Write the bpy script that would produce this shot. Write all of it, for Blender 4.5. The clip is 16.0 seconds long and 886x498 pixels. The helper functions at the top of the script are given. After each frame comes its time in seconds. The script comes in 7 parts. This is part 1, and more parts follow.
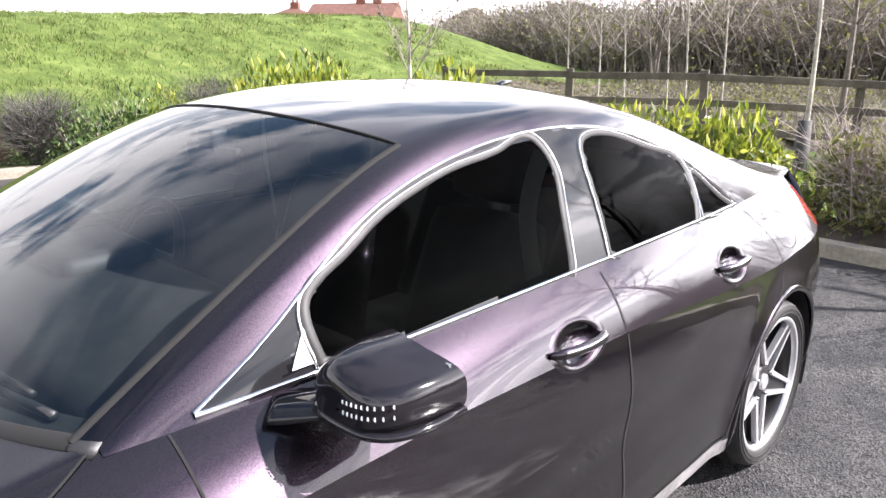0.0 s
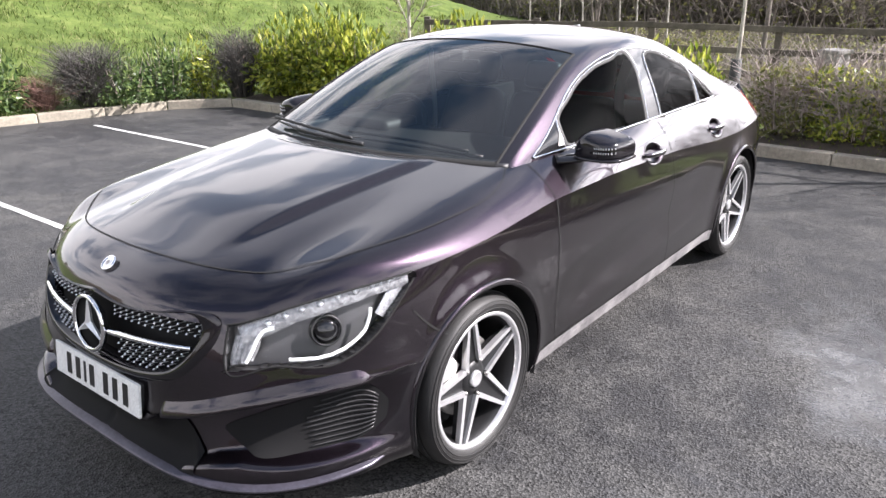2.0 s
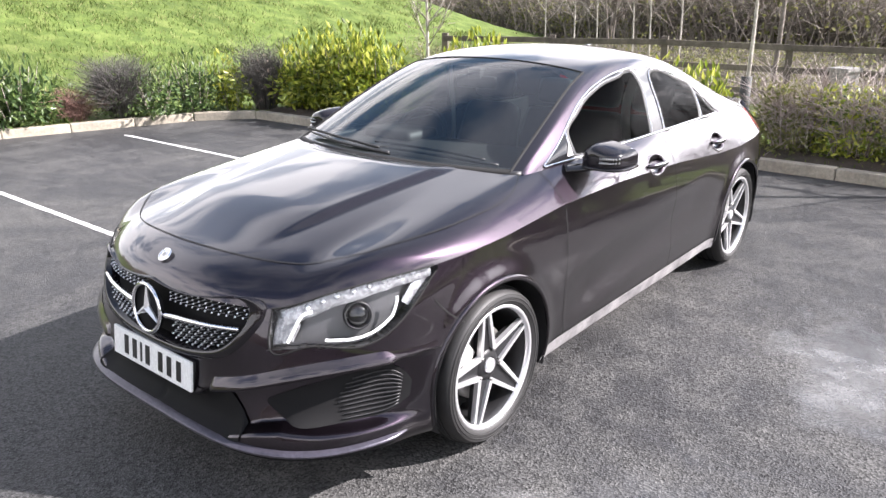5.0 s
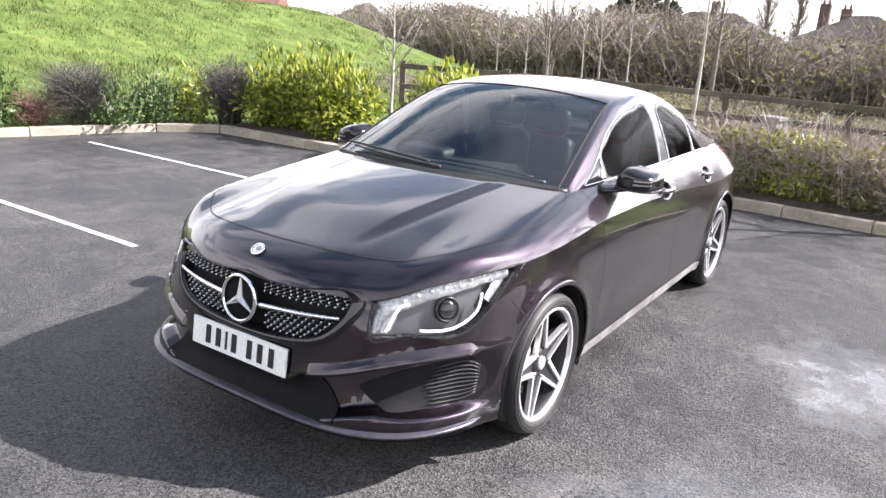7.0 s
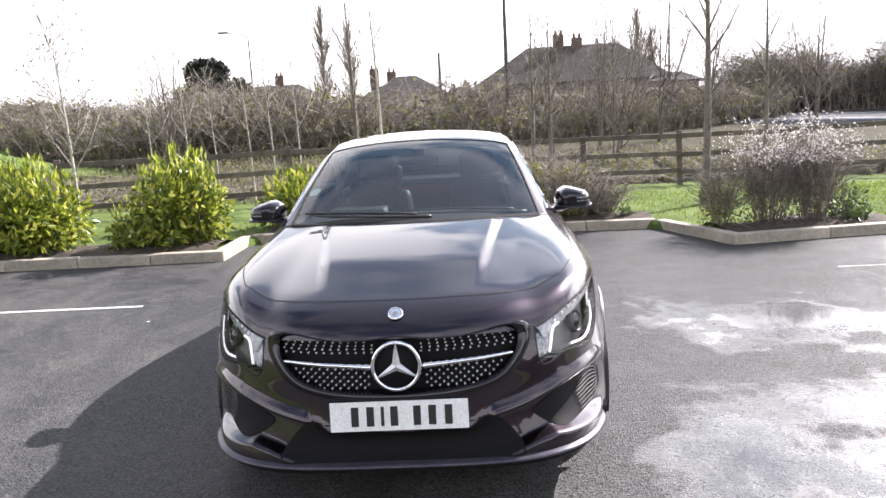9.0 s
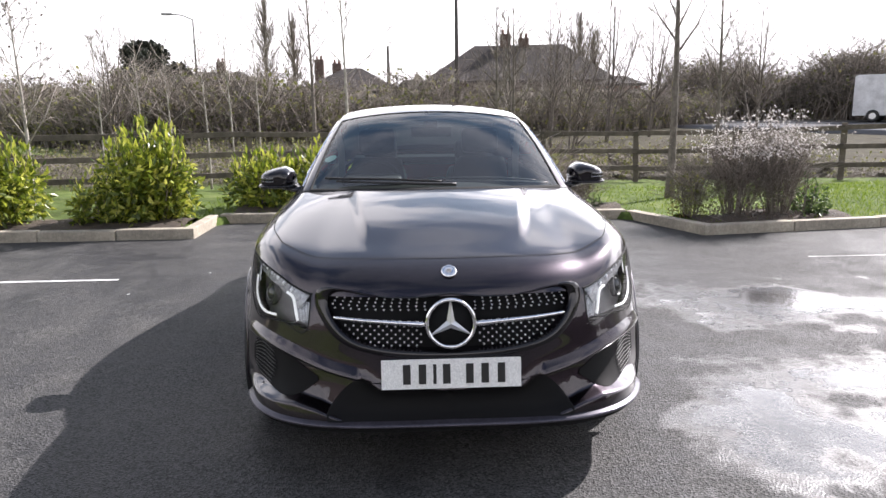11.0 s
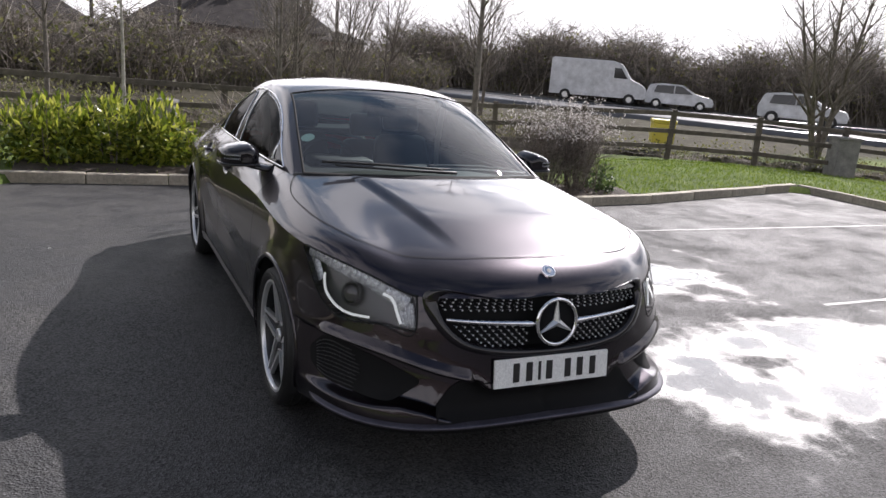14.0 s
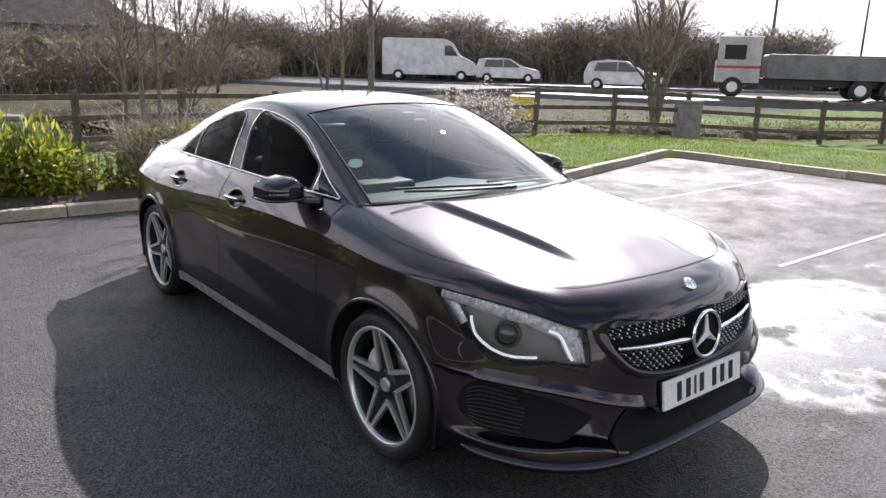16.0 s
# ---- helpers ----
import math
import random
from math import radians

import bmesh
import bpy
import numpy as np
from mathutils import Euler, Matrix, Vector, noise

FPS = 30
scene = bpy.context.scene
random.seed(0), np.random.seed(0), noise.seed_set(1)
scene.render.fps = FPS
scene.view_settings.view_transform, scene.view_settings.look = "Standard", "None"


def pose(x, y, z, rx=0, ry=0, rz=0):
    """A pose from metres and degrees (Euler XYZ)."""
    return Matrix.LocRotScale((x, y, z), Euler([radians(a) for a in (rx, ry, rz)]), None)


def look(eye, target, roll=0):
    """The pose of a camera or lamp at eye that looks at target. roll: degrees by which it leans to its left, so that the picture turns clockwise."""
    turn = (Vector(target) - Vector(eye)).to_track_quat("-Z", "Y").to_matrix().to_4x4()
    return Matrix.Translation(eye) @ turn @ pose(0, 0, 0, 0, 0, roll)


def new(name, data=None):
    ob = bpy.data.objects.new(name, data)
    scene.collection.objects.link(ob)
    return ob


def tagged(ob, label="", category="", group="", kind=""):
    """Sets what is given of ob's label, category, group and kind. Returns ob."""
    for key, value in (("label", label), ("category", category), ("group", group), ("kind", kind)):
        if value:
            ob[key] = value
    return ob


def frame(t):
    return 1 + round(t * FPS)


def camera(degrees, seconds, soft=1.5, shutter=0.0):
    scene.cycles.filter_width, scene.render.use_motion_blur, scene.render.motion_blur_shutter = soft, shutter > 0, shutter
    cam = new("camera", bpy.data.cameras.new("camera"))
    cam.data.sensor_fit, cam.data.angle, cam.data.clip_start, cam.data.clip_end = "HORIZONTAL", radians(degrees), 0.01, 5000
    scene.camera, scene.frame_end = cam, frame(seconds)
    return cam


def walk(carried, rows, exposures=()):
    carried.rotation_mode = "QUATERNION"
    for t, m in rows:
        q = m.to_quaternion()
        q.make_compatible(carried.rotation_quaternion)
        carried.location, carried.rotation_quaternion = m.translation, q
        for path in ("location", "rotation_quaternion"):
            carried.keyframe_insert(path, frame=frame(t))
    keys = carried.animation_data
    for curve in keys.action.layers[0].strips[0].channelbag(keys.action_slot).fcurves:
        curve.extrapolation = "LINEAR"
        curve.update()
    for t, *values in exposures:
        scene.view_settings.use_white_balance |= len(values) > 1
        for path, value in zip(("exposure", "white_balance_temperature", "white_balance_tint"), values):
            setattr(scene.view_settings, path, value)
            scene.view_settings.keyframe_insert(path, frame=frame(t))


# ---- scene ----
cam = camera(61.5, 16.0)
PATH = [
    (0, (1.736, 0.075, 1.574), (0.407, 1.461, 1.013), -0.6),
    (0.5, (1.841, -0.476, 1.573), (0.657, 1.041, 1.025), -0.1),
    (1, (2.001, -1.022, 1.59), (0.724, 0.397, 0.994), -1.5),
    (1.5, (2.14, -1.516, 1.653), (0.836, -0.145, 1.006), -0.8),
    (2, (2.229, -1.91, 1.661), (1.06, -0.436, 0.982), -0.8),
    (2.5, (2.329, -2.077, 1.663), (1.162, -0.592, 1.004), -0.4),
    (3, (2.346, -2.125, 1.654), (1.161, -0.664, 0.975), -0.3),
    (3.5, (2.343, -2.129, 1.655), (1.155, -0.662, 0.995), -0.4),
    (4, (2.335, -2.132, 1.659), (1.156, -0.658, 0.999), -0.5),
    (4.2, (2.333, -2.135, 1.663), (1.145, -0.661, 1.016), -0.6),
    (6.3, (2.52, -2.281, 1.757), (1.293, -0.843, 1.105), 0.2),
    (6.5, (2.459, -2.439, 1.746), (1.26, -0.974, 1.101), 1.5),
    (7, (2.088, -2.731, 1.678), (1.042, -1.123, 1.111), 3.6),
    (7.5, (1.682, -2.991, 1.7), (0.883, -1.245, 1.138), 5.5),
    (8, (1.192, -3.3, 1.663), (0.612, -1.466, 1.117), 5.2),
    (8.5, (0.729, -3.519, 1.614), (0.335, -1.616, 1.139), 0.5),
    (9, (0.303, -3.547, 1.579), (0.224, -1.583, 1.207), -3.1),
    (9.2, (0.136, -3.605, 1.479), (0.192, -1.634, 1.142), -1.2),
    (11.5, (-0.148, -3.541, 1.445), (-0.058, -1.582, 1.05), -0.7),
    (12, (-0.145, -3.536, 1.445), (-0.063, -1.579, 1.044), -1.0),
    (12.5, (-0.239, -3.539, 1.466), (-0.088, -1.594, 1.027), 0.6),
    (13, (-0.656, -3.535, 1.513), (-0.229, -1.643, 1.022), 3.2),
    (13.5, (-1.104, -3.358, 1.548), (-0.485, -1.522, 1.049), 4.2),
    (14, (-1.611, -3.174, 1.569), (-0.76, -1.428, 1.091), 4.9),
    (14.5, (-1.966, -2.949, 1.565), (-0.985, -1.273, 1.086), 3.1),
    (15, (-2.262, -2.68, 1.608), (-1.136, -1.103, 1.112), 3.8),
    (15.5, (-2.45, -2.471, 1.647), (-1.189, -0.995, 1.166), 3.0),
    (16, (-2.49, -2.365, 1.653), (-1.268, -0.864, 1.151), 1.5),
]
walk(cam, [(t, look(eye, target, roll)) for t, eye, target, roll in PATH], exposures=((0, 1.95), (1.5, 1.66), (2.5, 1.76), (3.5, 1.94), (7, 2.0), (8, 1.92), (9, 1.80), (11.5, 1.28), (12.5, 1.14), (13, 0.98), (14, 0.70), (15, 0.98), (16, 1.20)))

# ---- light ----
SUN_AZ, SUN_EL = 37.0, 38.3          # degrees from +x towards +y, and above the ground
world = bpy.data.worlds.new("sky")
scene.world = world
world.use_nodes = True


def link(nt, a, ao, b, bi):
    nt.links.new(a.outputs[ao], b.inputs[bi])


def sky_nodes():
    nt = world.node_tree
    nt.nodes.clear()
    out = nt.nodes.new("ShaderNodeOutputWorld")
    bg = nt.nodes.new("ShaderNodeBackground")
    sky = nt.nodes.new("ShaderNodeTexSky")
    sky.sky_type = 'NISHITA'
    sky.sun_disc = False
    sky.sun_elevation = radians(SUN_EL)
    sky.sun_rotation = radians(90 - SUN_AZ)
    sky.air_density, sky.dust_density = 1.2, 0.25
    tc = nt.nodes.new("ShaderNodeTexCoord")
    sep = nt.nodes.new("ShaderNodeSeparateXYZ")
    link(nt, tc, "Generated", sep, 0)
    # clouds on a flat layer: direction divided by its height
    mx = nt.nodes.new("ShaderNodeMath"); mx.operation = 'MAXIMUM'; mx.inputs[1].default_value = 0.06
    link(nt, sep, 2, mx, 0)
    dv = nt.nodes.new("ShaderNodeVectorMath"); dv.operation = 'DIVIDE'
    cmb = nt.nodes.new("ShaderNodeCombineXYZ")
    for i in range(3):
        link(nt, mx, 0, cmb, i)
    link(nt, tc, "Generated", dv, 0)
    link(nt, cmb, 0, dv, 1)
    n1 = nt.nodes.new("ShaderNodeTexNoise")
    n1.inputs["Scale"].default_value = 1.35
    n1.inputs["Detail"].default_value = 7.0
    n1.inputs["Roughness"].default_value = 0.58
    n1.inputs["Distortion"].default_value = 0.35
    sh = nt.nodes.new("ShaderNodeVectorMath"); sh.operation = 'ADD'
    sh.inputs[1].default_value = CLOUD_SHIFT
    link(nt, dv, 0, sh, 0)
    link(nt, sh, 0, n1, "Vector")
    rp = nt.nodes.new("ShaderNodeValToRGB")
    rp.color_ramp.elements[0].position, rp.color_ramp.elements[1].position = CLOUDS
    link(nt, n1, "Fac", rp, 0)
    # thick haze low down
    hz = nt.nodes.new("ShaderNodeMapRange")
    hz.inputs[1].default_value, hz.inputs[2].default_value = 0.42, 0.06
    hz.inputs[3].default_value, hz.inputs[4].default_value = 0.0, 1.0
    link(nt, sep, 2, hz, 0)
    # clearer blue overhead
    ov = nt.nodes.new("ShaderNodeMapRange")
    ov.inputs[1].default_value, ov.inputs[2].default_value = 0.36, 0.74
    ov.inputs[3].default_value, ov.inputs[4].default_value = 1.0, 0.20
    link(nt, sep, 2, ov, 0)
    thin = nt.nodes.new("ShaderNodeMath"); thin.operation = 'MULTIPLY'
    link(nt, rp, 0, thin, 0)
    link(nt, ov, 0, thin, 1)
    mxx = nt.nodes.new("ShaderNodeMath"); mxx.operation = 'MAXIMUM'
    link(nt, thin, 0, mxx, 0)
    link(nt, hz, 0, mxx, 1)
    mix = nt.nodes.new("ShaderNodeMix"); mix.data_type = 'RGBA'
    link(nt, mxx, 0, mix, 0)
    link(nt, sky, 0, mix, 6)
    # cloud and haze are brighter towards the sun
    dt = nt.nodes.new("ShaderNodeVectorMath"); dt.operation = 'DOT_PRODUCT'
    link(nt, tc, "Generated", dt, 0)
    ce = math.cos(radians(SUN_EL))
    dt.inputs[1].default_value = (math.cos(radians(SUN_AZ)) * ce, math.sin(radians(SUN_AZ)) * ce, math.sin(radians(SUN_EL)))
    glow = nt.nodes.new("ShaderNodeMapRange")
    glow.interpolation_type = 'SMOOTHERSTEP'
    glow.inputs[1].default_value, glow.inputs[2].default_value = 0.84, 1.0
    glow.inputs[3].default_value, glow.inputs[4].default_value = 1.0, SUN_GLOW
    link(nt, dt, "Value", glow, 0)
    # brightness added to the low haze beside the sun, for wet-ground glare
    du = nt.nodes.new("ShaderNodeVectorMath"); du.operation = 'DOT_PRODUCT'
    link(nt, tc, "Generated", du, 0)
    du.inputs[1].default_value = (math.cos(radians(SUN_AZ + 20)), math.sin(radians(SUN_AZ + 20)), 0.0)
    lows = []
    for src, out_, lo, hi in ((du, "Value", 0.58, 0.97), (sep, 2, 0.46, 0.20), (sep, 2, 0.06, 0.26)):
        mr = nt.nodes.new("ShaderNodeMapRange")
        mr.interpolation_type = 'SMOOTHSTEP'
        mr.inputs[1].default_value, mr.inputs[2].default_value = lo, hi
        link(nt, src, out_, mr, 0)
        lows.append(mr)
    lowm = nt.nodes.new("ShaderNodeMath"); lowm.operation = 'MULTIPLY'
    lowa = nt.nodes.new("ShaderNodeMath"); lowa.operation = 'MULTIPLY'
    link(nt, lows[0], 0, lowa, 0)
    link(nt, lows[1], 0, lowa, 1)
    link(nt, lowa, 0, lowm, 0)
    link(nt, lows[2], 0, lowm, 1)
    bright = nt.nodes.new("ShaderNodeMath"); bright.operation = 'MULTIPLY_ADD'
    bright.inputs[1].default_value = LOW_GLOW
    link(nt, lowm, 0, bright, 0)
    link(nt, glow, 0, bright, 2)
    glow = bright
    sc = nt.nodes.new("ShaderNodeVectorMath"); sc.operation = 'SCALE'
    sc.inputs[0].default_value = CLOUD_COLOUR
    link(nt, glow, 0, sc, "Scale")
    link(nt, sc, 0, mix, 7)
    link(nt, mix, 2, bg, 0)
    bg.inputs[1].default_value = SKY_STRENGTH
    link(nt, bg, 0, out, 0)


CLOUDS = (0.415, 0.53)
CLOUD_SHIFT = (-2.1, 5.2, 0.0)
SUN_GLOW = 1.8
LOW_GLOW = 3.4
CLOUD_COLOUR = (14.6, 14.0, 14.7)
SKY_STRENGTH = 0.058
sky_nodes()
sun = new("sun", bpy.data.lights.new("sun", 'SUN'))
sun.data.energy = 4.8
sun.data.angle = radians(0.53)
sun.data.color = (1.0, 0.930, 0.938)
sun_way = Vector((math.cos(radians(SUN_AZ)) * math.cos(radians(SUN_EL)), math.sin(radians(SUN_AZ)) * math.cos(radians(SUN_EL)), math.sin(radians(SUN_EL))))
sun.matrix_world = look(sun_way * 50, (0, 0, 0))

# ---- materials ----
def material(name, colour, rough=0.5, metal=0.0, **kw):
    m = bpy.data.materials.new(name)
    m.use_nodes = True
    b = m.node_tree.nodes["Principled BSDF"]
    b.inputs["Base Color"].default_value = (*colour, 1)
    b.inputs["Roughness"].default_value = rough
    b.inputs["Metallic"].default_value = metal
    for k, v in kw.items():
        b.inputs[k.replace("_", " ")].default_value = v
    return m


def node(m, kind, **kw):
    n = m.node_tree.nodes.new(kind)
    for k, v in kw.items():
        n.inputs[k].default_value = v
    return n


def bsdf(m):
    return m.node_tree.nodes["Principled BSDF"]


def noise_tex(m, scale, detail=4.0, rough=0.55, vec=None):
    n = node(m, "ShaderNodeTexNoise", Scale=scale, Detail=detail, Roughness=rough)
    if vec is None:
        vec = m.node_tree.nodes.new("ShaderNodeTexCoord")
        link(m.node_tree, vec, "Object", n, "Vector")
    else:
        link(m.node_tree, vec, 0, n, "Vector")
    return n


def ramp(m, src, out, stops):
    r = m.node_tree.nodes.new("ShaderNodeValToRGB")
    e = r.color_ramp.elements
    while len(e) < len(stops):
        e.new(0.5)
    for el, (p, c) in zip(e, stops):
        el.position = p
        el.color = (*c, 1) if len(c) == 3 else c
    link(m.node_tree, src, out, r, 0)
    return r


def grey(v):
    return (v, v, v)


def mixed(m, fac, fo, a, ao, b, bo, blend='MIX'):
    n = m.node_tree.nodes.new("ShaderNodeMix")
    n.data_type = 'RGBA'
    n.blend_type = blend
    if fac is None:
        n.inputs[0].default_value = fo
    else:
        link(m.node_tree, fac, fo, n, 0)
    for src, so, i in ((a, ao, 6), (b, bo, 7)):
        if src is None:
            n.inputs[i].default_value = (*so, 1)
        else:
            link(m.node_tree, src, so, n, i)
    return n


def bumped(m, src, out, strength, dist):
    b = node(m, "ShaderNodeBump", Strength=strength, Distance=dist)
    link(m.node_tree, src, out, b, "Height")
    link(m.node_tree, b, 0, bsdf(m), "Normal")
    return b


def mottled(name, c1, c2, scale, rough=0.8, bump=0.4, dist=0.01, fine=None, per_object=0.0, metal=0.0):
    """A two-scale mottled surface: c1 to c2 over noise, with finer grain and relief."""
    m = material(name, c1, rough, metal)
    n = noise_tex(m, scale, 6.0, 0.62)
    r = ramp(m, n, "Fac", [(0.32, c1), (0.68, c2)])
    f = noise_tex(m, fine or scale * 9, 5.0, 0.7)
    fr = ramp(m, f, "Fac", [(0.3, grey(0.72)), (0.7, grey(1.22))])
    x = mixed(m, None, 1.0, r, 0, fr, 0, 'MULTIPLY')
    last = x
    if per_object:
        oi = m.node_tree.nodes.new("ShaderNodeObjectInfo")
        orr = ramp(m, oi, "Random", [(0.0, grey(1 - per_object)), (1.0, grey(1 + per_object))])
        last = mixed(m, None, 1.0, x, 2, orr, 0, 'MULTIPLY')
    link(m.node_tree, last, 2, bsdf(m), "Base Color")
    if bump:
        bumped(m, f, "Fac", bump, dist)
    return m


def islanded(name, stops, rough=0.5, thin=0.0, **kw):
    """Leaves, twigs and blades: every island has its own shade."""
    m = material(name, stops[0][1], rough, **kw)
    g = m.node_tree.nodes.new("ShaderNodeNewGeometry")
    r = ramp(m, g, "Random Per Island", stops)
    link(m.node_tree, r, 0, bsdf(m), "Base Color")
    if thin:
        nt = m.node_tree
        out = nt.nodes["Material Output"]
        tr = nt.nodes.new("ShaderNodeBsdfTranslucent")
        link(nt, r, 0, tr, 0)
        mx = nt.nodes.new("ShaderNodeMixShader")
        mx.inputs[0].default_value = thin
        link(nt, bsdf(m), 0, mx, 1)
        link(nt, tr, 0, mx, 2)
        link(nt, mx, 0, out, 0)
    return m


def glass(name, tint, gloss_rough=0.0, ior=1.5):
    m = bpy.data.materials.new(name)
    m.use_nodes = True
    nt = m.node_tree
    nt.nodes.clear()
    out = nt.nodes.new("ShaderNodeOutputMaterial")
    tr = nt.nodes.new("ShaderNodeBsdfTransparent")
    tr.inputs[0].default_value = (*tint, 1)
    gl = nt.nodes.new("ShaderNodeBsdfGlossy")
    gl.inputs["Roughness"].default_value = gloss_rough
    fr = nt.nodes.new("ShaderNodeFresnel")
    fr.inputs[0].default_value = ior
    mx = nt.nodes.new("ShaderNodeMixShader")
    link(nt, fr, 0, mx, 0)
    link(nt, tr, 0, mx, 1)
    link(nt, gl, 0, mx, 2)
    link(nt, mx, 0, out, 0)
    return m


def car_paint():
    """Dark violet flake under a clear coat: the flake gives a wide soft glow round the sun."""
    m = material("violet_metallic_paint", (0.02, 0.0155, 0.0205), 0.34, 1.0)
    b = bsdf(m)
    b.inputs["Coat Weight"].default_value = 1.0
    b.inputs["Coat IOR"].default_value = 1.52
    fl = node(m, "ShaderNodeTexVoronoi", Scale=1400.0)
    tc = m.node_tree.nodes.new("ShaderNodeTexCoord")
    link(m.node_tree, tc, "Object", fl, "Vector")
    r = ramp(m, fl, "Color", [(0.0, (0.0056, 0.0042, 0.0058)), (1.0, (0.034, 0.0250, 0.0345))])
    link(m.node_tree, r, 0, b, "Base Color")
    d = noise_tex(m, 2.2, 5.0, 0.6)
    dr = ramp(m, d, "Fac", [(0.35, grey(0.006)), (0.75, grey(0.030))])
    link(m.node_tree, dr, 0, b, "Coat Roughness")
    return m


def wet_asphalt():
    m = material("damp_asphalt", (0.045, 0.045, 0.047), 0.6)
    b = bsdf(m)
    nt = m.node_tree
    stone = node(m, "ShaderNodeTexVoronoi", Scale=120.0)
    tc = nt.nodes.new("ShaderNodeTexCoord")
    link(nt, tc, "Object", stone, "Vector")
    fine = noise_tex(m, 190.0, 3.0, 0.6)
    big = noise_tex(m, 0.6, 7.0, 0.68)
    mid = noise_tex(m, 3.4, 7.0, 0.72)
    both = mixed(m, None, 0.5, big, "Fac", mid, "Fac")
    # dry, paler patches against dark damp ones
    dry = ramp(m, both, 2, [(0.44, grey(0.0)), (0.60, grey(1.0))])
    cold = ramp(m, stone, "Color", [(0.0, (0.004, 0.004, 0.0042)), (1.0, (0.060, 0.060, 0.062))])
    pale = ramp(m, stone, "Color", [(0.0, (0.018, 0.018, 0.018)), (1.0, (0.142, 0.140, 0.135))])
    col = mixed(m, dry, 0, cold, 0, pale, 0)
    link(nt, col, 2, b, "Base Color")
    # puddles: wide shallow hollows off the car's sunny side
    sep = nt.nodes.new("ShaderNodeSeparateXYZ")
    link(nt, tc, "Object", sep, 0)
    total = None
    for (px, py, rx, ry) in PUDDLES:
        ax = node(m, "ShaderNodeMath"); ax.operation = 'SUBTRACT'; link(nt, sep, 0, ax, 0); ax.inputs[1].default_value = px
        ay = node(m, "ShaderNodeMath"); ay.operation = 'SUBTRACT'; link(nt, sep, 1, ay, 0); ay.inputs[1].default_value = py
        cb = nt.nodes.new("ShaderNodeCombineXYZ")
        dx = node(m, "ShaderNodeMath"); dx.operation = 'DIVIDE'; link(nt, ax, 0, dx, 0); dx.inputs[1].default_value = rx
        dy = node(m, "ShaderNodeMath"); dy.operation = 'DIVIDE'; link(nt, ay, 0, dy, 0); dy.inputs[1].default_value = ry
        link(nt, dx, 0, cb, 0); link(nt, dy, 0, cb, 1)
        ln = nt.nodes.new("ShaderNodeVectorMath"); ln.operation = 'LENGTH'
        link(nt, cb, 0, ln, 0)
        if total is None:
            total = (ln, "Value")
        else:
            mn = node(m, "ShaderNodeMath"); mn.operation = 'MINIMUM'
            link(nt, total[0], total[1], mn, 0); link(nt, ln, "Value", mn, 1)
            total = (mn, 0)
    edge = noise_tex(m, 1.5, 5.0, 0.55)
    em = node(m, "ShaderNodeMath"); em.operation = 'MULTIPLY_ADD'; em.inputs[1].default_value = 3.0; em.inputs[2].default_value = -1.5
    link(nt, edge, "Fac", em, 0)
    ad = node(m, "ShaderNodeMath"); ad.operation = 'ADD'; ad.use_clamp = False
    link(nt, total[0], total[1], ad, 0); link(nt, em, 0, ad, 1)
    wob = node(m, "ShaderNodeMath"); wob.operation = 'MULTIPLY_ADD'; wob.inputs[1].default_value = 1.3
    link(nt, mid, "Fac", wob, 0); link(nt, ad, 0, wob, 2)
    off_ = node(m, "ShaderNodeMath"); off_.operation = 'SUBTRACT'; off_.inputs[1].default_value = 0.65
    link(nt, wob, 0, off_, 0)
    pud = ramp(m, ad, 0, [(0.0, grey(1.0)), (0.45, grey(0.0))])
    film = ramp(m, off_, 0, [(0.40, grey(1.0)), (0.95, grey(0.0))])
    rough = ramp(m, both, 2, [(0.42, grey(WET_ROUGH)), (0.62, grey(DRY_ROUGH))])
    rf = mixed(m, film, 0, rough, 0, None, grey(0.17))
    rr = mixed(m, pud, 0, rf, 2, None, grey(0.08))
    link(nt, rr, 2, b, "Roughness")
    h = mixed(m, None, 0.35, stone, "Distance", fine, "Fac")
    calm = mixed(m, None, 0.86, pud, 0, film, 0, 'LIGHTEN')
    flat = mixed(m, calm, 2, h, 2, None, grey(0.5))
    bumped(m, flat, 2, 0.9, 0.007)
    gl = ramp(m, both, 2, [(0.44, grey(0.17)), (0.60, grey(0.04))])
    sp = mixed(m, film, 0, gl, 0, None, grey(0.75))
    link(nt, sp, 2, b, "Specular IOR Level")
    return m


PUDDLES = [(2.65, -0.10, 1.25, 0.70), (2.45, 1.55, 1.0, 0.65), (1.70, -0.55, 0.9, 0.75), (3.3, -1.8, 1.0, 0.5)]
WET_ROUGH, DRY_ROUGH = 0.46, 0.72
PAINT = car_paint()
ASPHALT = wet_asphalt()
BLACK = material("gloss_black", (0.006, 0.006, 0.007), 0.08, 0.0, Coat_Weight=0.6)
INTAKE_BLACK = material("deep_matt_black", (0.005, 0.005, 0.0055), 0.75, 0.0, Specular_IOR_Level=0.2)
STUD = material("bright_stud", (0.80, 0.80, 0.81), 0.3, 0.4)
BLADE = mottled("satin_violet_blade", (0.050, 0.046, 0.060), (0.075, 0.070, 0.088), 8, 0.30, 0.05, 0.001, metal=0.5)
PLASTIC = mottled("black_plastic", (0.012, 0.012, 0.013), (0.020, 0.020, 0.021), 30, 0.5, 0.15, 0.001)
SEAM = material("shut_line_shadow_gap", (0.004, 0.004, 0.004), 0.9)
CHROME = material("chrome", (0.80, 0.80, 0.82), 0.07, 1.0)
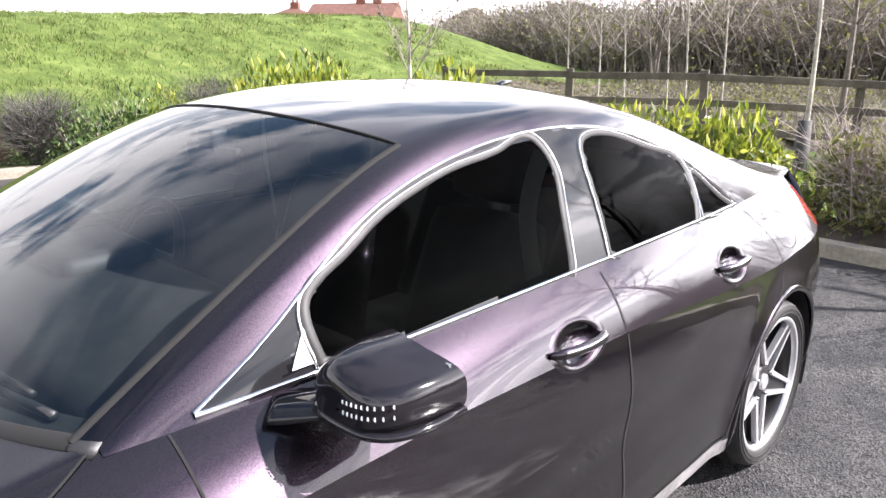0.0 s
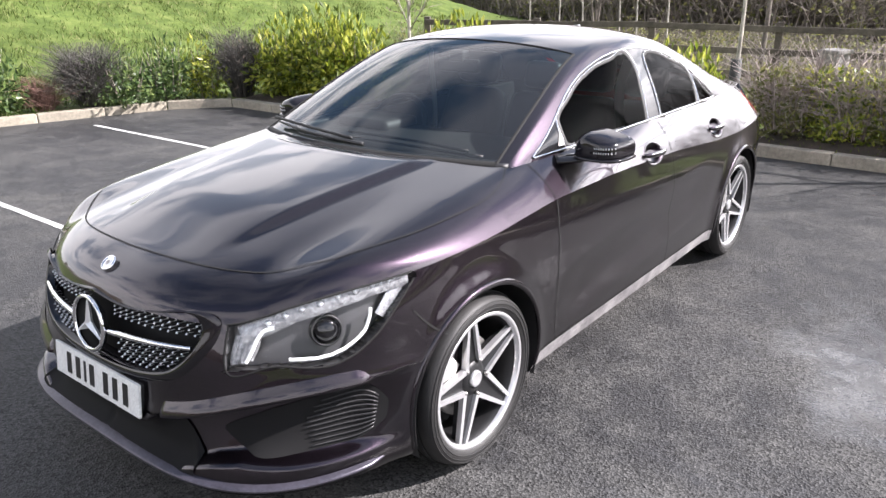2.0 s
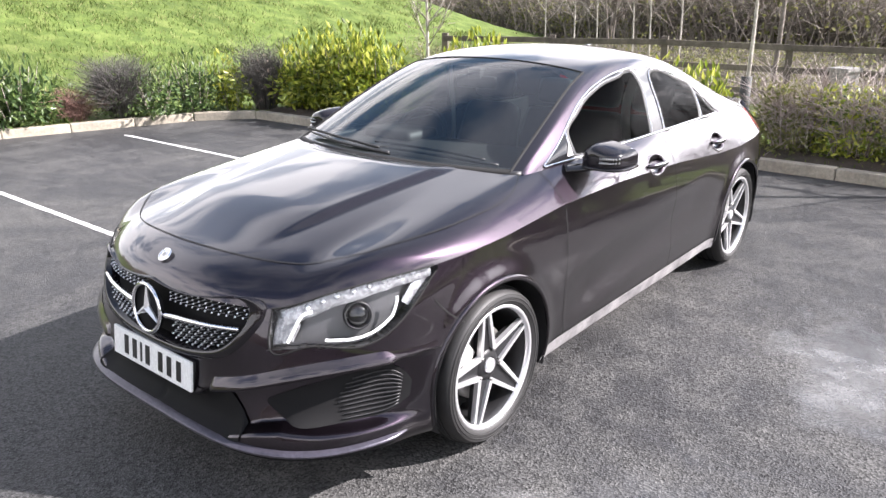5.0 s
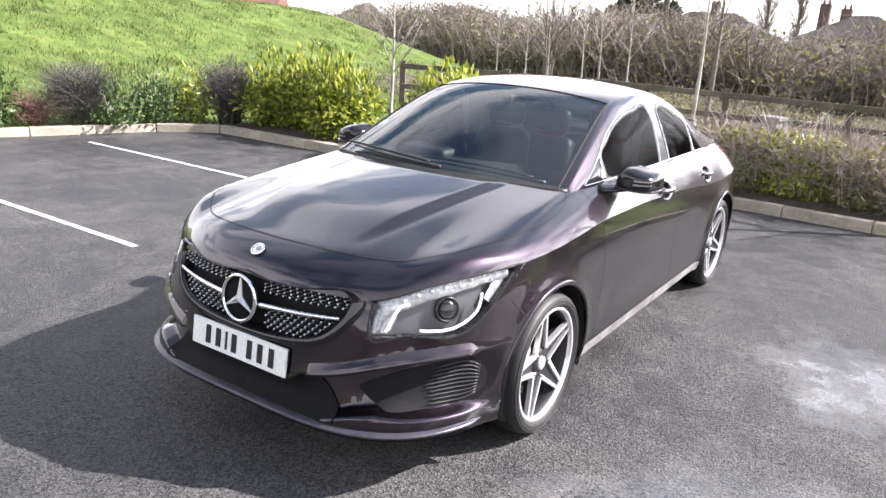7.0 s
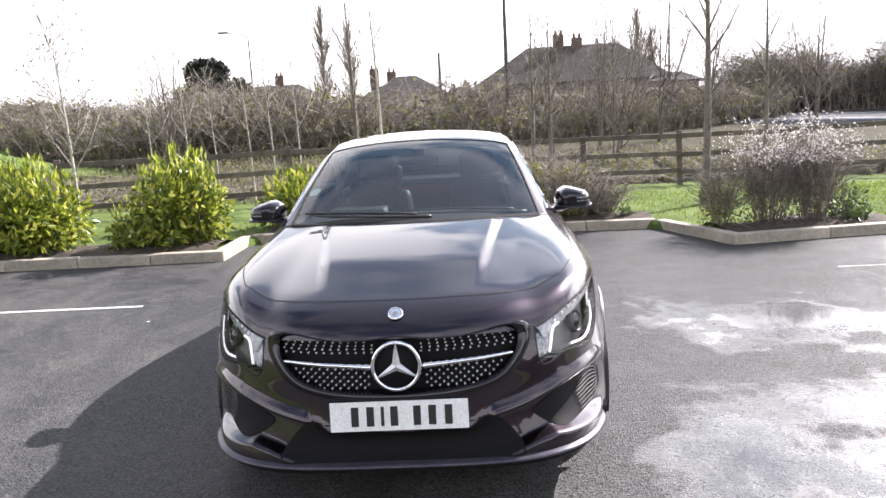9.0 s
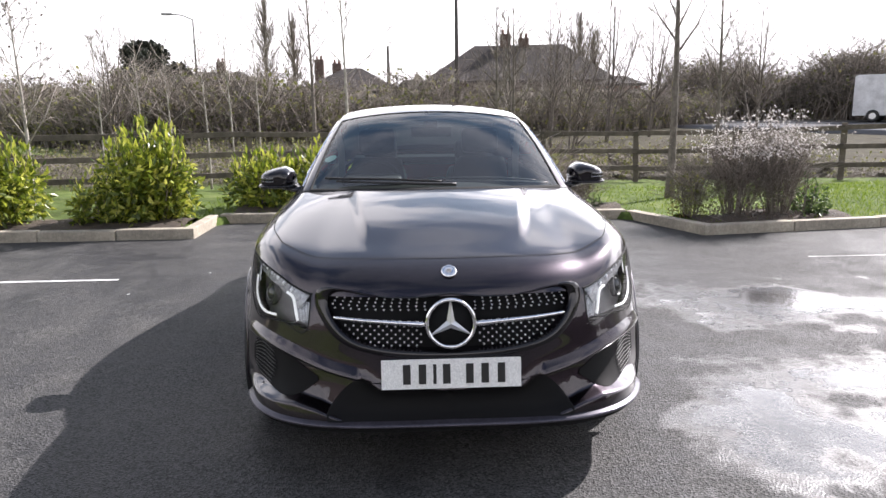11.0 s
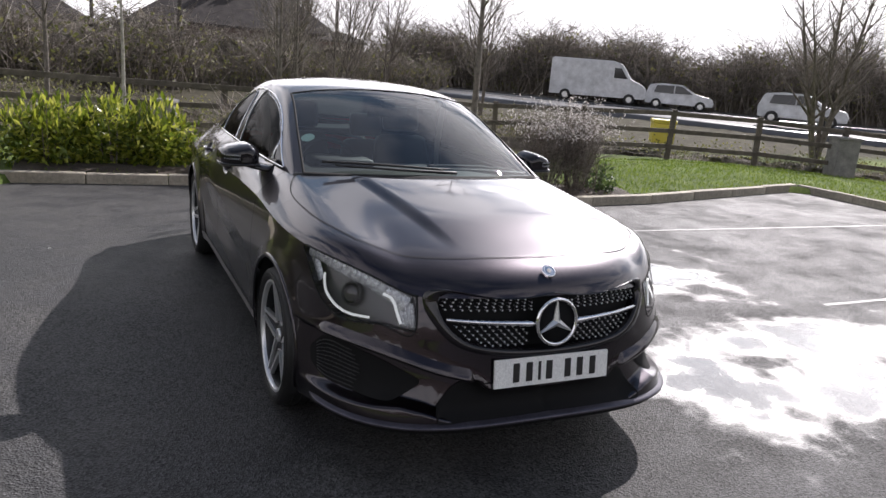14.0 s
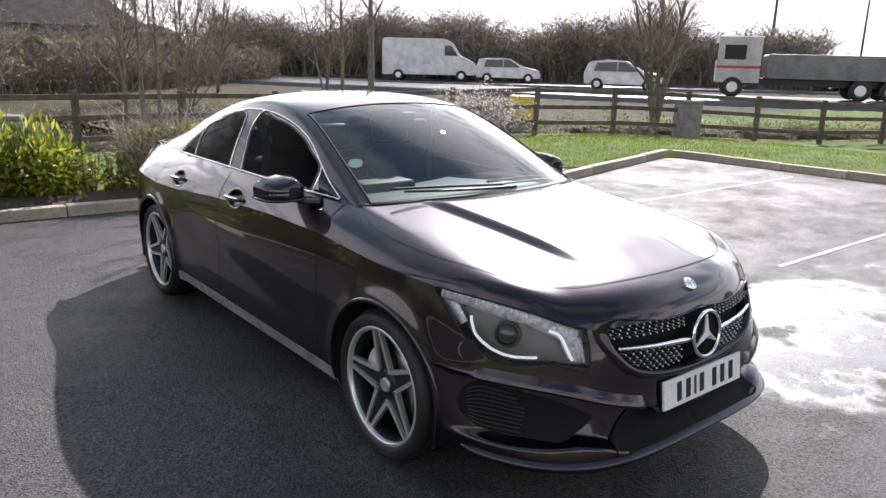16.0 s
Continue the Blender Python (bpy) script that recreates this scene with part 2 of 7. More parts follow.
ALLOY = material("machined_alloy", (0.66, 0.66, 0.67), 0.33, 0.75)
ALLOY_DARK = material("dark_alloy", (0.012, 0.012, 0.013), 0.45, 0.3)
STEEL = mottled("brake_steel", (0.25, 0.24, 0.23), (0.40, 0.39, 0.38), 40, 0.4, 0.2, 0.001, metal=0.8)
RUBBER = mottled("tyre_rubber", (0.007, 0.007, 0.0075), (0.015, 0.0145, 0.014), 14, 0.6, 0.3, 0.002)
# sill grey holds road dirt plus the light the body paint reflects there
SKIRT = mottled("dusty_sill_paint_with_sheen", (0.10, 0.095, 0.10), (0.30, 0.29, 0.29), 9, 0.45, 0.2, 0.001)
GLASS = glass("tinted_glass", (0.12, 0.13, 0.13), 0.0, 1.06)
GLASS_DARK = glass("privacy_glass", (0.03, 0.033, 0.033), 0.0, 1.06)
REAR_GLASS = glass("rear_glass", (0.34, 0.38, 0.37), 0.0, 1.2)
PILLAR = material("pillar_gloss_black", (0.012, 0.012, 0.013), 0.06, 0.0, Specular_IOR_Level=0.42)
SCREEN = glass("windscreen_glass", (0.46, 0.56, 0.55), 0.0, 1.85)
LENS = glass("lamp_lens", (0.93, 0.94, 0.95), 0.01, 1.28)
LAMP = material("lamp_reflector", (0.86, 0.87, 0.89), 0.30, 0.35)
LAMP_SILVER = mottled("ribbed_lamp_silver", (0.22, 0.22, 0.235), (0.62, 0.63, 0.65), 55, 0.26, 0.6, 0.003, fine=140, metal=0.5)
LAMP_DARK = material("lamp_bezel", (0.085, 0.085, 0.09), 0.32, 0.4)
MIRROR_BLACK = material("dark_mirror_shell", (0.008, 0.007, 0.009), 0.07, 0.0, Specular_IOR_Level=0.5)
DRL = material("running_light_tube", (0.62, 0.64, 0.66), 0.25, Emission_Color=(1.0, 1.0, 1.0, 1.0), Emission_Strength=0.22)
STEEL_DARK = material("dark_satin_vane", (0.035, 0.035, 0.037), 0.4, 0.3)
RED = material("red_lamp", (0.35, 0.008, 0.008), 0.12, 0.0, Coat_Weight=1.0)
WHITE = mottled("white_plate", (0.74, 0.74, 0.72), (0.80, 0.80, 0.78), 20, 0.35, 0.05, 0.001)
INK = material("black_bar", (0.012, 0.012, 0.012), 0.45)
TRIM = mottled("dark_cabin_trim", (0.012, 0.012, 0.013), (0.022, 0.021, 0.021), 25, 0.6, 0.3, 0.001)
SEAT = mottled("dark_seat_leather", (0.016, 0.016, 0.017), (0.028, 0.027, 0.027), 18, 0.45, 0.3, 0.002)
BELT = material("grey_belt_webbing", (0.55, 0.54, 0.52), 0.7)
# caliper tone; also stands for sunlight on the mirror sail
PALE = material("pale_caliper_and_sunlit_sail", (0.50, 0.49, 0.47), 0.5)
STICKER = material("pale_blue_paper", (0.30, 0.46, 0.46), 0.6)
KERB = mottled("weathered_concrete_kerb", (0.23, 0.205, 0.165), (0.42, 0.375, 0.295), 3.5, 0.85, 0.5, 0.006, per_object=0.12)
LINE = mottled("worn_white_line_paint", (0.26, 0.26, 0.255), (0.74, 0.74, 0.72), 7, 0.6, 0.4, 0.002)
SOIL = mottled("damp_soil", (0.030, 0.022, 0.015), (0.075, 0.055, 0.038), 6, 0.9, 0.9, 0.02)
TIMBER = mottled("weathered_fence_timber", (0.055, 0.045, 0.036), (0.125, 0.105, 0.085), 5, 0.85, 0.5, 0.004, per_object=0.18)
BARK = mottled("grey_bark", (0.085, 0.072, 0.060), (0.20, 0.175, 0.15), 12, 0.9, 0.7, 0.006)
BIRCH = mottled("pale_birch_bark", (0.22, 0.20, 0.175), (0.45, 0.415, 0.37), 9, 0.8, 0.5, 0.004)
GUARD = material("dark_tree_guard", (0.03, 0.03, 0.028), 0.7)
TWIG = islanded("bare_twigs", [(0.0, (0.085, 0.071, 0.058)), (0.5, (0.165, 0.142, 0.118)), (1.0, (0.29, 0.255, 0.22))], 0.85)
TWIG_GREY = islanded("silvery_twigs", [(0.0, (0.16, 0.125, 0.112)), (0.6, (0.33, 0.275, 0.25)), (1.0, (0.54, 0.48, 0.445))], 0.8)
FLUFF = islanded("silvery_seed_heads", [(0.0, (0.34, 0.31, 0.29)), (1.0, (0.70, 0.67, 0.64))], 0.6, 0.35)
TWIG_DARK = islanded("dark_clipped_twigs", [(0.0, (0.030, 0.028, 0.025)), (1.0, (0.105, 0.098, 0.088))], 0.85)
TWIG_RED = islanded("red_twigs", [(0.0, (0.09, 0.045, 0.036)), (1.0, (0.21, 0.12, 0.095))], 0.8)
LAUREL = islanded("glossy_laurel_leaves", [(0.0, (0.045, 0.068, 0.010)), (0.4, (0.135, 0.180, 0.018)), (0.75, (0.30, 0.335, 0.038)), (1.0, (0.52, 0.51, 0.11))], 0.36, 0.45)
LEAF_DARK = islanded("dark_green_leaves", [(0.0, (0.022, 0.045, 0.012)), (0.6, (0.060, 0.105, 0.026)), (1.0, (0.15, 0.20, 0.060))], 0.42, 0.3)
LEAF_OLIVE = islanded("budding_leaves", [(0.0, (0.080, 0.088, 0.028)), (0.6, (0.155, 0.160, 0.052)), (1.0, (0.27, 0.26, 0.095))], 0.7, 0.4)
LEAF_BROWN = islanded("dry_brown_leaves", [(0.0, (0.075, 0.055, 0.045)), (1.0, (0.17, 0.13, 0.105))], 0.8)
CONIFER = islanded("dark_conifer", [(0.0, (0.008, 0.012, 0.008)), (1.0, (0.030, 0.036, 0.022))], 0.8)
THICKET = mottled("tangled_thicket", (0.080, 0.068, 0.050), (0.165, 0.142, 0.105), 1.3, 0.95, 1.0, 0.15, fine=9.0)
BRICK = mottled("red_brick", (0.17, 0.065, 0.045), (0.27, 0.115, 0.080), 2.0, 0.9, 0.3, 0.01)
BRICK_DARK = mottled("dull_brown_brick", (0.070, 0.044, 0.037), (0.115, 0.080, 0.068), 2.0, 0.9, 0.3, 0.01)
TILES = mottled("grey_roof_tiles", (0.038, 0.034, 0.033), (0.075, 0.066, 0.062), 1.6, 0.8, 0.5, 0.02, fine=22)
TILES_RED = mottled("red_roof_tiles", (0.10, 0.055, 0.045), (0.16, 0.088, 0.070), 1.6, 0.8, 0.5, 0.02, fine=22)
for roof_ in (TILES, TILES_RED):
    bsdf(roof_).inputs["Specular IOR Level"].default_value = 0.12
FRAME = material("white_window_frame", (0.75, 0.75, 0.73), 0.5)
PANE = material("dark_window_pane", (0.02, 0.022, 0.025), 0.05)
VAN_WHITE = mottled("white_vehicle_paint", (0.50, 0.51, 0.52), (0.60, 0.60, 0.61), 0.6, 0.35, 0.0, 0.001, fine=2.0)
VAN_PALE = mottled("dirty_white_cab", (0.30, 0.30, 0.30), (0.46, 0.46, 0.46), 1.5, 0.5, 0.0, 0.001)
VAN_DARK = material("dark_vehicle_paint", (0.018, 0.020, 0.024), 0.25)
VAN_GREY = mottled("dull_grey_vehicle", (0.10, 0.10, 0.10), (0.20, 0.20, 0.20), 1.5, 0.5, 0.0, 0.001)
VAN_RED = material("red_vehicle_band", (0.35, 0.03, 0.03), 0.3)
YELLOW = material("yellow_box_paint", (0.55, 0.46, 0.06), 0.5)
STONE = mottled("grey_stone_pillar", (0.13, 0.125, 0.12), (0.25, 0.24, 0.225), 5, 0.9, 0.6, 0.008)
ROAD = mottled("wet_road", (0.055, 0.055, 0.058), (0.10, 0.10, 0.104), 0.4, 0.28, 0.2, 0.004, fine=40)
POLE = material("dark_pole", (0.05, 0.045, 0.04), 0.7)
DROP = material("pale_litter", (0.60, 0.60, 0.58), 0.7)


def grass_ground():
    m = material("rough_grass", (0.10, 0.15, 0.03), 0.95, Specular_IOR_Level=0.1)
    nt = m.node_tree
    big = noise_tex(m, 0.22, 5.0, 0.6)
    mid = noise_tex(m, 2.1, 7.0, 0.68)
    fine = noise_tex(m, 26.0, 4.0, 0.7)
    a = ramp(m, mid, "Fac", [(0.30, (0.040, 0.062, 0.016)), (0.52, (0.080, 0.112, 0.028)), (0.72, (0.140, 0.165, 0.055)), (0.82, (0.20, 0.205, 0.10))])
    b = ramp(m, big, "Fac", [(0.35, grey(0.80)), (0.65, grey(1.18))])
    c = mixed(m, None, 1.0, a, 0, b, 0, 'MULTIPLY')
    d = ramp(m, fine, "Fac", [(0.30, grey(0.66)), (0.70, grey(1.28))])
    e = mixed(m, None, 1.0, c, 2, d, 0, 'MULTIPLY')
    # dead brown scrub beyond the fence
    tc = nt.nodes.new("ShaderNodeTexCoord")
    sep = nt.nodes.new("ShaderNodeSeparateXYZ")
    link(nt, tc, "Object", sep, 0)
    cover = None
    for axis, lo, hi in ((1, 12.6, 14.5), (0, -13.0, -7.5)):
        mr = nt.nodes.new("ShaderNodeMapRange")
        mr.inputs[1].default_value, mr.inputs[2].default_value = lo, hi
        link(nt, sep, axis, mr, 0)
        if cover is None:
            cover = mr
        else:
            mu = node(m, "ShaderNodeMath"); mu.operation = 'MULTIPLY'
            link(nt, cover, 0, mu, 0); link(nt, mr, 0, mu, 1)
            cover = mu
    br = ramp(m, mid, "Fac", [(0.32, (0.028, 0.025, 0.017)), (0.60, (0.062, 0.056, 0.036)), (0.78, (0.075, 0.080, 0.036))])
    e = mixed(m, cover, 0, e, 2, br, 0)
    link(nt, e, 2, bsdf(m), "Base Color")
    h = mixed(m, None, 0.35, mid, "Fac", fine, "Fac")
    bumped(m, h, 2, 0.7, 0.035)
    return m


GRASS = grass_ground()
BLADES = islanded("grass_blades", [(0.0, (0.045, 0.070, 0.018)), (0.55, (0.092, 0.128, 0.032)), (0.85, (0.16, 0.185, 0.065)), (1.0, (0.27, 0.26, 0.14))], 0.9, 0.3, Specular_IOR_Level=0.08)
LAWN = islanded("lawn_blades", [(0.0, (0.075, 0.125, 0.014)), (0.6, (0.15, 0.215, 0.026)), (1.0, (0.24, 0.30, 0.05))], 0.9, 0.4, Specular_IOR_Level=0.08)
LINE_WORN = mottled("faded_line_paint", (0.08, 0.08, 0.08), (0.30, 0.30, 0.29), 6, 0.6, 0.4, 0.002)

# ---- helpers for building ----
def to_mesh(name, V, F, mat, smooth=True):
    me = bpy.data.meshes.new(name)
    me.from_pydata([tuple(v) for v in V], [], [tuple(int(i) for i in f) for f in F])
    for mm in (mat if isinstance(mat, (list, tuple)) else [mat]):
        me.materials.append(mm)
    if smooth:
        me.polygons.foreach_set("use_smooth", [True] * len(me.polygons))
    me.update()
    return me


def piece(name, V, F, mat, parent=None, label="", smooth=True, m=None):
    """One mesh object from vertices and faces, under a thing or a part."""
    ob = new(name, to_mesh(name, V, F, mat, smooth))
    if parent is not None:
        ob.parent = parent
    if m is not None:
        ob.matrix_basis = m
    if label:
        tagged(ob, label)
    return ob


def part(name, bm, mat, parent=None, label="", smooth=False, m=None):
    me = bpy.data.meshes.new(name)
    bmesh.ops.recalc_face_normals(bm, faces=bm.faces)
    bm.to_mesh(me)
    bm.free()
    me.materials.append(mat)
    if smooth:
        me.polygons.foreach_set("use_smooth", [True] * len(me.polygons))
    ob = new(name, me)
    if parent is not None:
        ob.parent = parent
    if m is not None:
        ob.matrix_basis = m
    if label:
        tagged(ob, label)
    return ob


def empty(name, label, category, group="", m=None, kind=""):
    e = new(name)
    if m is not None:
        e.matrix_basis = m
    return tagged(e, label, category, group, kind)


def box(bm, x0, x1, y0, y1, z0, z1, bevel=0.0):
    g = bmesh.ops.create_cube(bm, size=1.0)
    for v in g["verts"]:
        v.co = Vector(((x0 + x1) / 2 + v.co.x * (x1 - x0), (y0 + y1) / 2 + v.co.y * (y1 - y0), (z0 + z1) / 2 + v.co.z * (z1 - z0)))
    if bevel:
        es = list({e for v in g["verts"] for e in v.link_edges})
        bmesh.ops.bevel(bm, geom=es, offset=bevel, segments=2, affect='EDGES', profile=0.6)
    return bm


def boxed(x0, x1, y0, y1, z0, z1, bevel=0.0):
    return box(bmesh.new(), x0, x1, y0, y1, z0, z1, bevel)


def spline(xs, ys):
    """A natural cubic through the keys; straight on past its ends."""
    x, y = np.array(xs, float), np.array(ys, float)
    n = len(x)
    h = np.diff(x)
    A = np.eye(n)
    r = np.zeros(n)
    for i in range(1, n - 1):
        A[i, i - 1], A[i, i], A[i, i + 1] = h[i - 1], 2 * (h[i - 1] + h[i]), h[i]
        r[i] = 6 * ((y[i + 1] - y[i]) / h[i] - (y[i] - y[i - 1]) / h[i - 1])
    M = np.linalg.solve(A, r)

    def f(t):
        t = np.clip(np.asarray(t, float), x[0], x[-1])
        i = np.clip(np.searchsorted(x, t) - 1, 0, n - 2)
        d, a, b = h[i], x[i + 1] - t, t - x[i]
        return (M[i] * a ** 3 + M[i + 1] * b ** 3) / (6 * d) + (y[i] / d - M[i] * d / 6) * a + (y[i + 1] / d - M[i + 1] * d / 6) * b
    return f


def resample(P, n, fine=0):
    """n points evenly along a 3D polyline; fine: rounds it first by a spline through its points."""
    P = np.array(P, float)
    if fine:
        c = np.r_[0, np.cumsum(np.linalg.norm(np.diff(P, axis=0), axis=1))]
        t = np.linspace(0, c[-1], fine)
        P = np.stack([spline(c, P[:, k])(t) for k in range(P.shape[1])], 1)
    c = np.r_[0, np.cumsum(np.linalg.norm(np.diff(P, axis=0), axis=1))]
    t = np.linspace(0, c[-1], n)
    return np.stack([np.interp(t, c, P[:, k]) for k in range(P.shape[1])], 1)


def tube(P, radius, sides=8, closed=False, flat=1.0, caps=True):
    """Vertices and faces of a tube along points; radius one number or one per point."""
    P = np.array(P, float)
    n = len(P)
    R = np.broadcast_to(np.array(radius, float), (n,))
    T = np.gradient(P, axis=0) if not closed else (np.roll(P, -1, 0) - np.roll(P, 1, 0))
    T /= np.linalg.norm(T, axis=1)[:, None] + 1e-9
    V, F = [], []
    up = np.array([0, 0, 1.0]) if abs(T[0][2]) < 0.9 else np.array([1.0, 0, 0])
    for i in range(n):
        a = np.cross(T[i], up)
        if np.linalg.norm(a) < 1e-4:
            a = np.cross(T[i], [1.0, 0.1, 0])
        a /= np.linalg.norm(a)
        b = np.cross(a, T[i])
        up = b
        for k in range(sides):
            an = 2 * math.pi * k / sides
            V.append(P[i] + R[i] * (math.cos(an) * a + flat * math.sin(an) * b))
    m = n if closed else n - 1
    for i in range(m):
        j = (i + 1) % n
        for k in range(sides):
            l = (k + 1) % sides
            F.append((i * sides + k, i * sides + l, j * sides + l, j * sides + k))
    if caps and not closed:
        F.append(tuple(range(sides))[::-1])
        F.append(tuple((n - 1) * sides + k for k in range(sides)))
    return np.array(V), F


def joined(*pairs):
    V, F, o = [], [], 0
    for v, f in pairs:
        V.append(np.array(v, float).reshape(-1, 3))
        F += [tuple(i + o for i in q) for q in f]
        o += len(v)
    return np.concatenate(V), F


def lathe(profile, n=48, axis='x', a0=0.0, a1=2 * math.pi):
    """Turns (offset along the axis, radius) pairs about the x axis."""
    full = abs(a1 - a0 - 2 * math.pi) < 1e-6
    cols = n if full else n + 1
    V, F = [], []
    for i in range(cols):
        a = a0 + (a1 - a0) * i / n
        for o, r in profile:
            V.append((o, r * math.cos(a), r * math.sin(a)))
    k = len(profile)
    for i in range(n):
        j = (i + 1) % cols
        for q in range(k - 1):
            F.append((i * k + q, j * k + q, j * k + q + 1, i * k + q + 1))
    return np.array(V), F


def inside(poly, X, Y):
    """Which points lie in a 2D polygon."""
    X, Y = np.asarray(X), np.asarray(Y)
    hit = np.zeros(X.shape, bool)
    p = list(poly)
    for (x1, y1), (x2, y2) in zip(p, p[1:] + p[:1]):
        if y1 == y2:
            continue
        c = ((y1 > Y) != (y2 > Y)) & (X < (x2 - x1) * (Y - y1) / (y2 - y1) + x1)
        hit ^= c
    return hit

# ---- the car: nose towards -y, front axle at y = 0, its left side at +x ----
AXLE, TRACK, HUB_Z, ARCH_R = 2.699, 0.785, 0.318, 0.362
car = empty("car", "dark violet metallic four-door saloon car parked on damp asphalt", "car")


def grid_faces(r, c):
    i = np.arange(r * c).reshape(r, c)
    return np.stack([i[:-1, :-1], i[1:, :-1], i[1:, 1:], i[:-1, 1:]], -1).reshape(-1, 4)


def smoothed(a, k):
    w = np.hanning(2 * k + 3)[1:-1]
    w /= w.sum()
    return np.convolve(np.pad(a, k, mode='edge'), w, mode='valid')


def sstep(a, b, x):
    t = np.clip((np.asarray(x) - a) / (b - a), 0, 1)
    return t * t * (3 - 2 * t)


Y_C, Y_R, NS, NV = 0.20, 2.85, 560, 124
# level by level, upwards: half width, nose, tail, corner squareness
LEVELS = [
    (0.850, -0.935, 3.62, 4.0),
    (0.874, -0.936, 3.66, 3.7),
    (0.886, -0.922, 3.69, 3.2),
    (0.892, -0.912, 3.69, 2.95),
    (0.888, -0.902, 3.67, 2.80),
    (0.868, -0.886, 3.64, 2.66),
]
# height of each level at places along the car
LEVEL_Y = (-0.95, -0.83, -0.765, -0.71, -0.64, -0.54, -0.44, -0.30, 0.10, 0.50, 1.00, 1.70, 2.30, 2.70, 3.20, 3.75)
LEVEL_Z = [
    (0.232, 0.230, 0.228, 0.222, 0.218, 0.212, 0.205, 0.195, 0.185, 0.185, 0.185, 0.185, 0.193, 0.20, 0.225, 0.25),
    (0.300, 0.298, 0.292, 0.288, 0.285, 0.278, 0.268, 0.255, 0.26, 0.27, 0.274, 0.28, 0.290, 0.30, 0.32, 0.34),
    (0.410, 0.408, 0.405, 0.402, 0.40, 0.40, 0.40, 0.40, 0.41, 0.42, 0.428, 0.43, 0.430, 0.43, 0.455, 0.50),
    (0.545, 0.545, 0.545, 0.545, 0.545, 0.548, 0.55, 0.55, 0.565, 0.58, 0.583, 0.578, 0.560, 0.552, 0.58, 0.66),
    (0.650, 0.645, 0.645, 0.655, 0.667, 0.680, 0.685, 0.688, 0.70, 0.724, 0.726, 0.712, 0.678, 0.668, 0.70, 0.78),
    (0.752, 0.735, 0.728, 0.752, 0.782, 0.802, 0.812, 0.818, 0.838, 0.866, 0.866, 0.842, 0.796, 0.783, 0.81, 0.88),
]
taper = spline((0.20, 0.6, 1.2, 1.8, 2.3, 2.7, 2.85), (1.0, 0.997, 0.998, 1.003, 1.008, 1.006, 1.0))


def outline(level, n_front, n_side, n_rear, ths):
    w, y0, y1, n = level
    th = ths[0]
    fx, fy = w * np.sin(th) ** (2 / n), Y_C - (Y_C - y0) * np.cos(th) ** (2 / n)
    sy = np.linspace(Y_C, Y_R, n_side + 2)[1:-1]
    sx = w * taper(sy)
    th = ths[1]
    rx, ry = w * np.cos(th) ** (2 / 2.5), Y_R + (y1 - Y_R) * np.sin(th) ** (2 / 2.5)
    return np.r_[fx, sx, rx], np.r_[fy, sy, ry]


def even_angles(n, w, b, count):
    th = np.linspace(0, math.pi / 2, 4000)
    x, y = w * np.sin(th) ** (2 / n), b * np.cos(th) ** (2 / n)
    c = np.r_[0, np.cumsum(np.hypot(np.diff(x), np.diff(y)))]
    return np.interp(np.linspace(0, c[-1], count), c, th)


N_F, N_R = 190, 110
N_S = NS - N_F - N_R
TH = (even_angles(2.9, 0.89, 1.10, N_F), even_angles(2.5, 0.89, 0.88, N_R))
lx, ly, lz = [], [], []
for lev, zz in zip(LEVELS, LEVEL_Z):
    a, b = outline(lev, N_F, N_S, N_R, TH)
    lx.append(a)
    ly.append(b)
    lz.append(smoothed(np.interp(b, LEVEL_Y, zz), 9))
lx, ly, lz = np.array(lx), np.array(ly), np.array(lz)
vk, vv = np.linspace(0, 1, 6), np.linspace(0, 1, NV)


def across(table):
    return np.stack([spline(vk, table[:, i])(vv) for i in range(table.shape[1])], 1)


WX, WY, WZ = across(lx), across(ly), across(lz)          # rows: level, columns: along the car


def outward():
    """Plan normals of the side surface."""
    tx, ty = np.gradient(WX, axis=1), np.gradient(WY, axis=1)
    ln = np.hypot(tx, ty) + 1e-9
    return ty / ln, -tx / ln


NX, NY = outward()
side = sstep(0.0, 0.4, WY)
# wheel-arch flares and the rising lower line
push = np.zeros_like(WX)
for ay in (0.0, AXLE):
    r = np.hypot(WY - ay, WZ - HUB_Z)
    push += 0.016 * np.exp(-((r - ARCH_R) / 0.055) ** 2)
low = 0.30 + 0.105 * (WY - 0.5)
mid = sstep(0.42, 0.75, WY) * sstep(2.35, 1.9, WY)
push -= 0.016 * mid * sstep(0.16, 0.0, np.abs(WZ - low - 0.11)) 
# bumper: the ledge under the lamps, the recess below it and the blade
fx = np.abs(WX)
front = sstep(-0.28, -0.42, WY)
ledge = np.interp(fx, np.linspace(0, 0.9, 181), smoothed(np.interp(np.linspace(0, 0.9, 181), (0.0, 0.28, 0.31, 0.45, 0.594, 0.68, 0.76, 0.84), (0.392, 0.395, 0.430, 0.458, 0.502, 0.522, 0.530, 0.530)), 5))
blade = np.interp(fx, (0.0, 0.40, 0.52, 0.60, 0.70, 0.84), (0.266, 0.268, 0.305, 0.318, 0.305, 0.288))
hollow = sstep(0.0, 0.022, ledge - WZ) * sstep(0.0, 0.030, WZ - blade)
push -= front * 0.052 * hollow * sstep(0.86, 0.80, fx)
push += front * 0.014 * np.exp(-np.clip(WZ - ledge, 0, 9) / 0.045) * (WZ >= ledge)
WX0, WY0 = WX.copy(), WY.copy()
WX, WY = WX + NX * push, WY + NY * push
WX[:, 0], WX[:, -1] = 0.0, 0.0
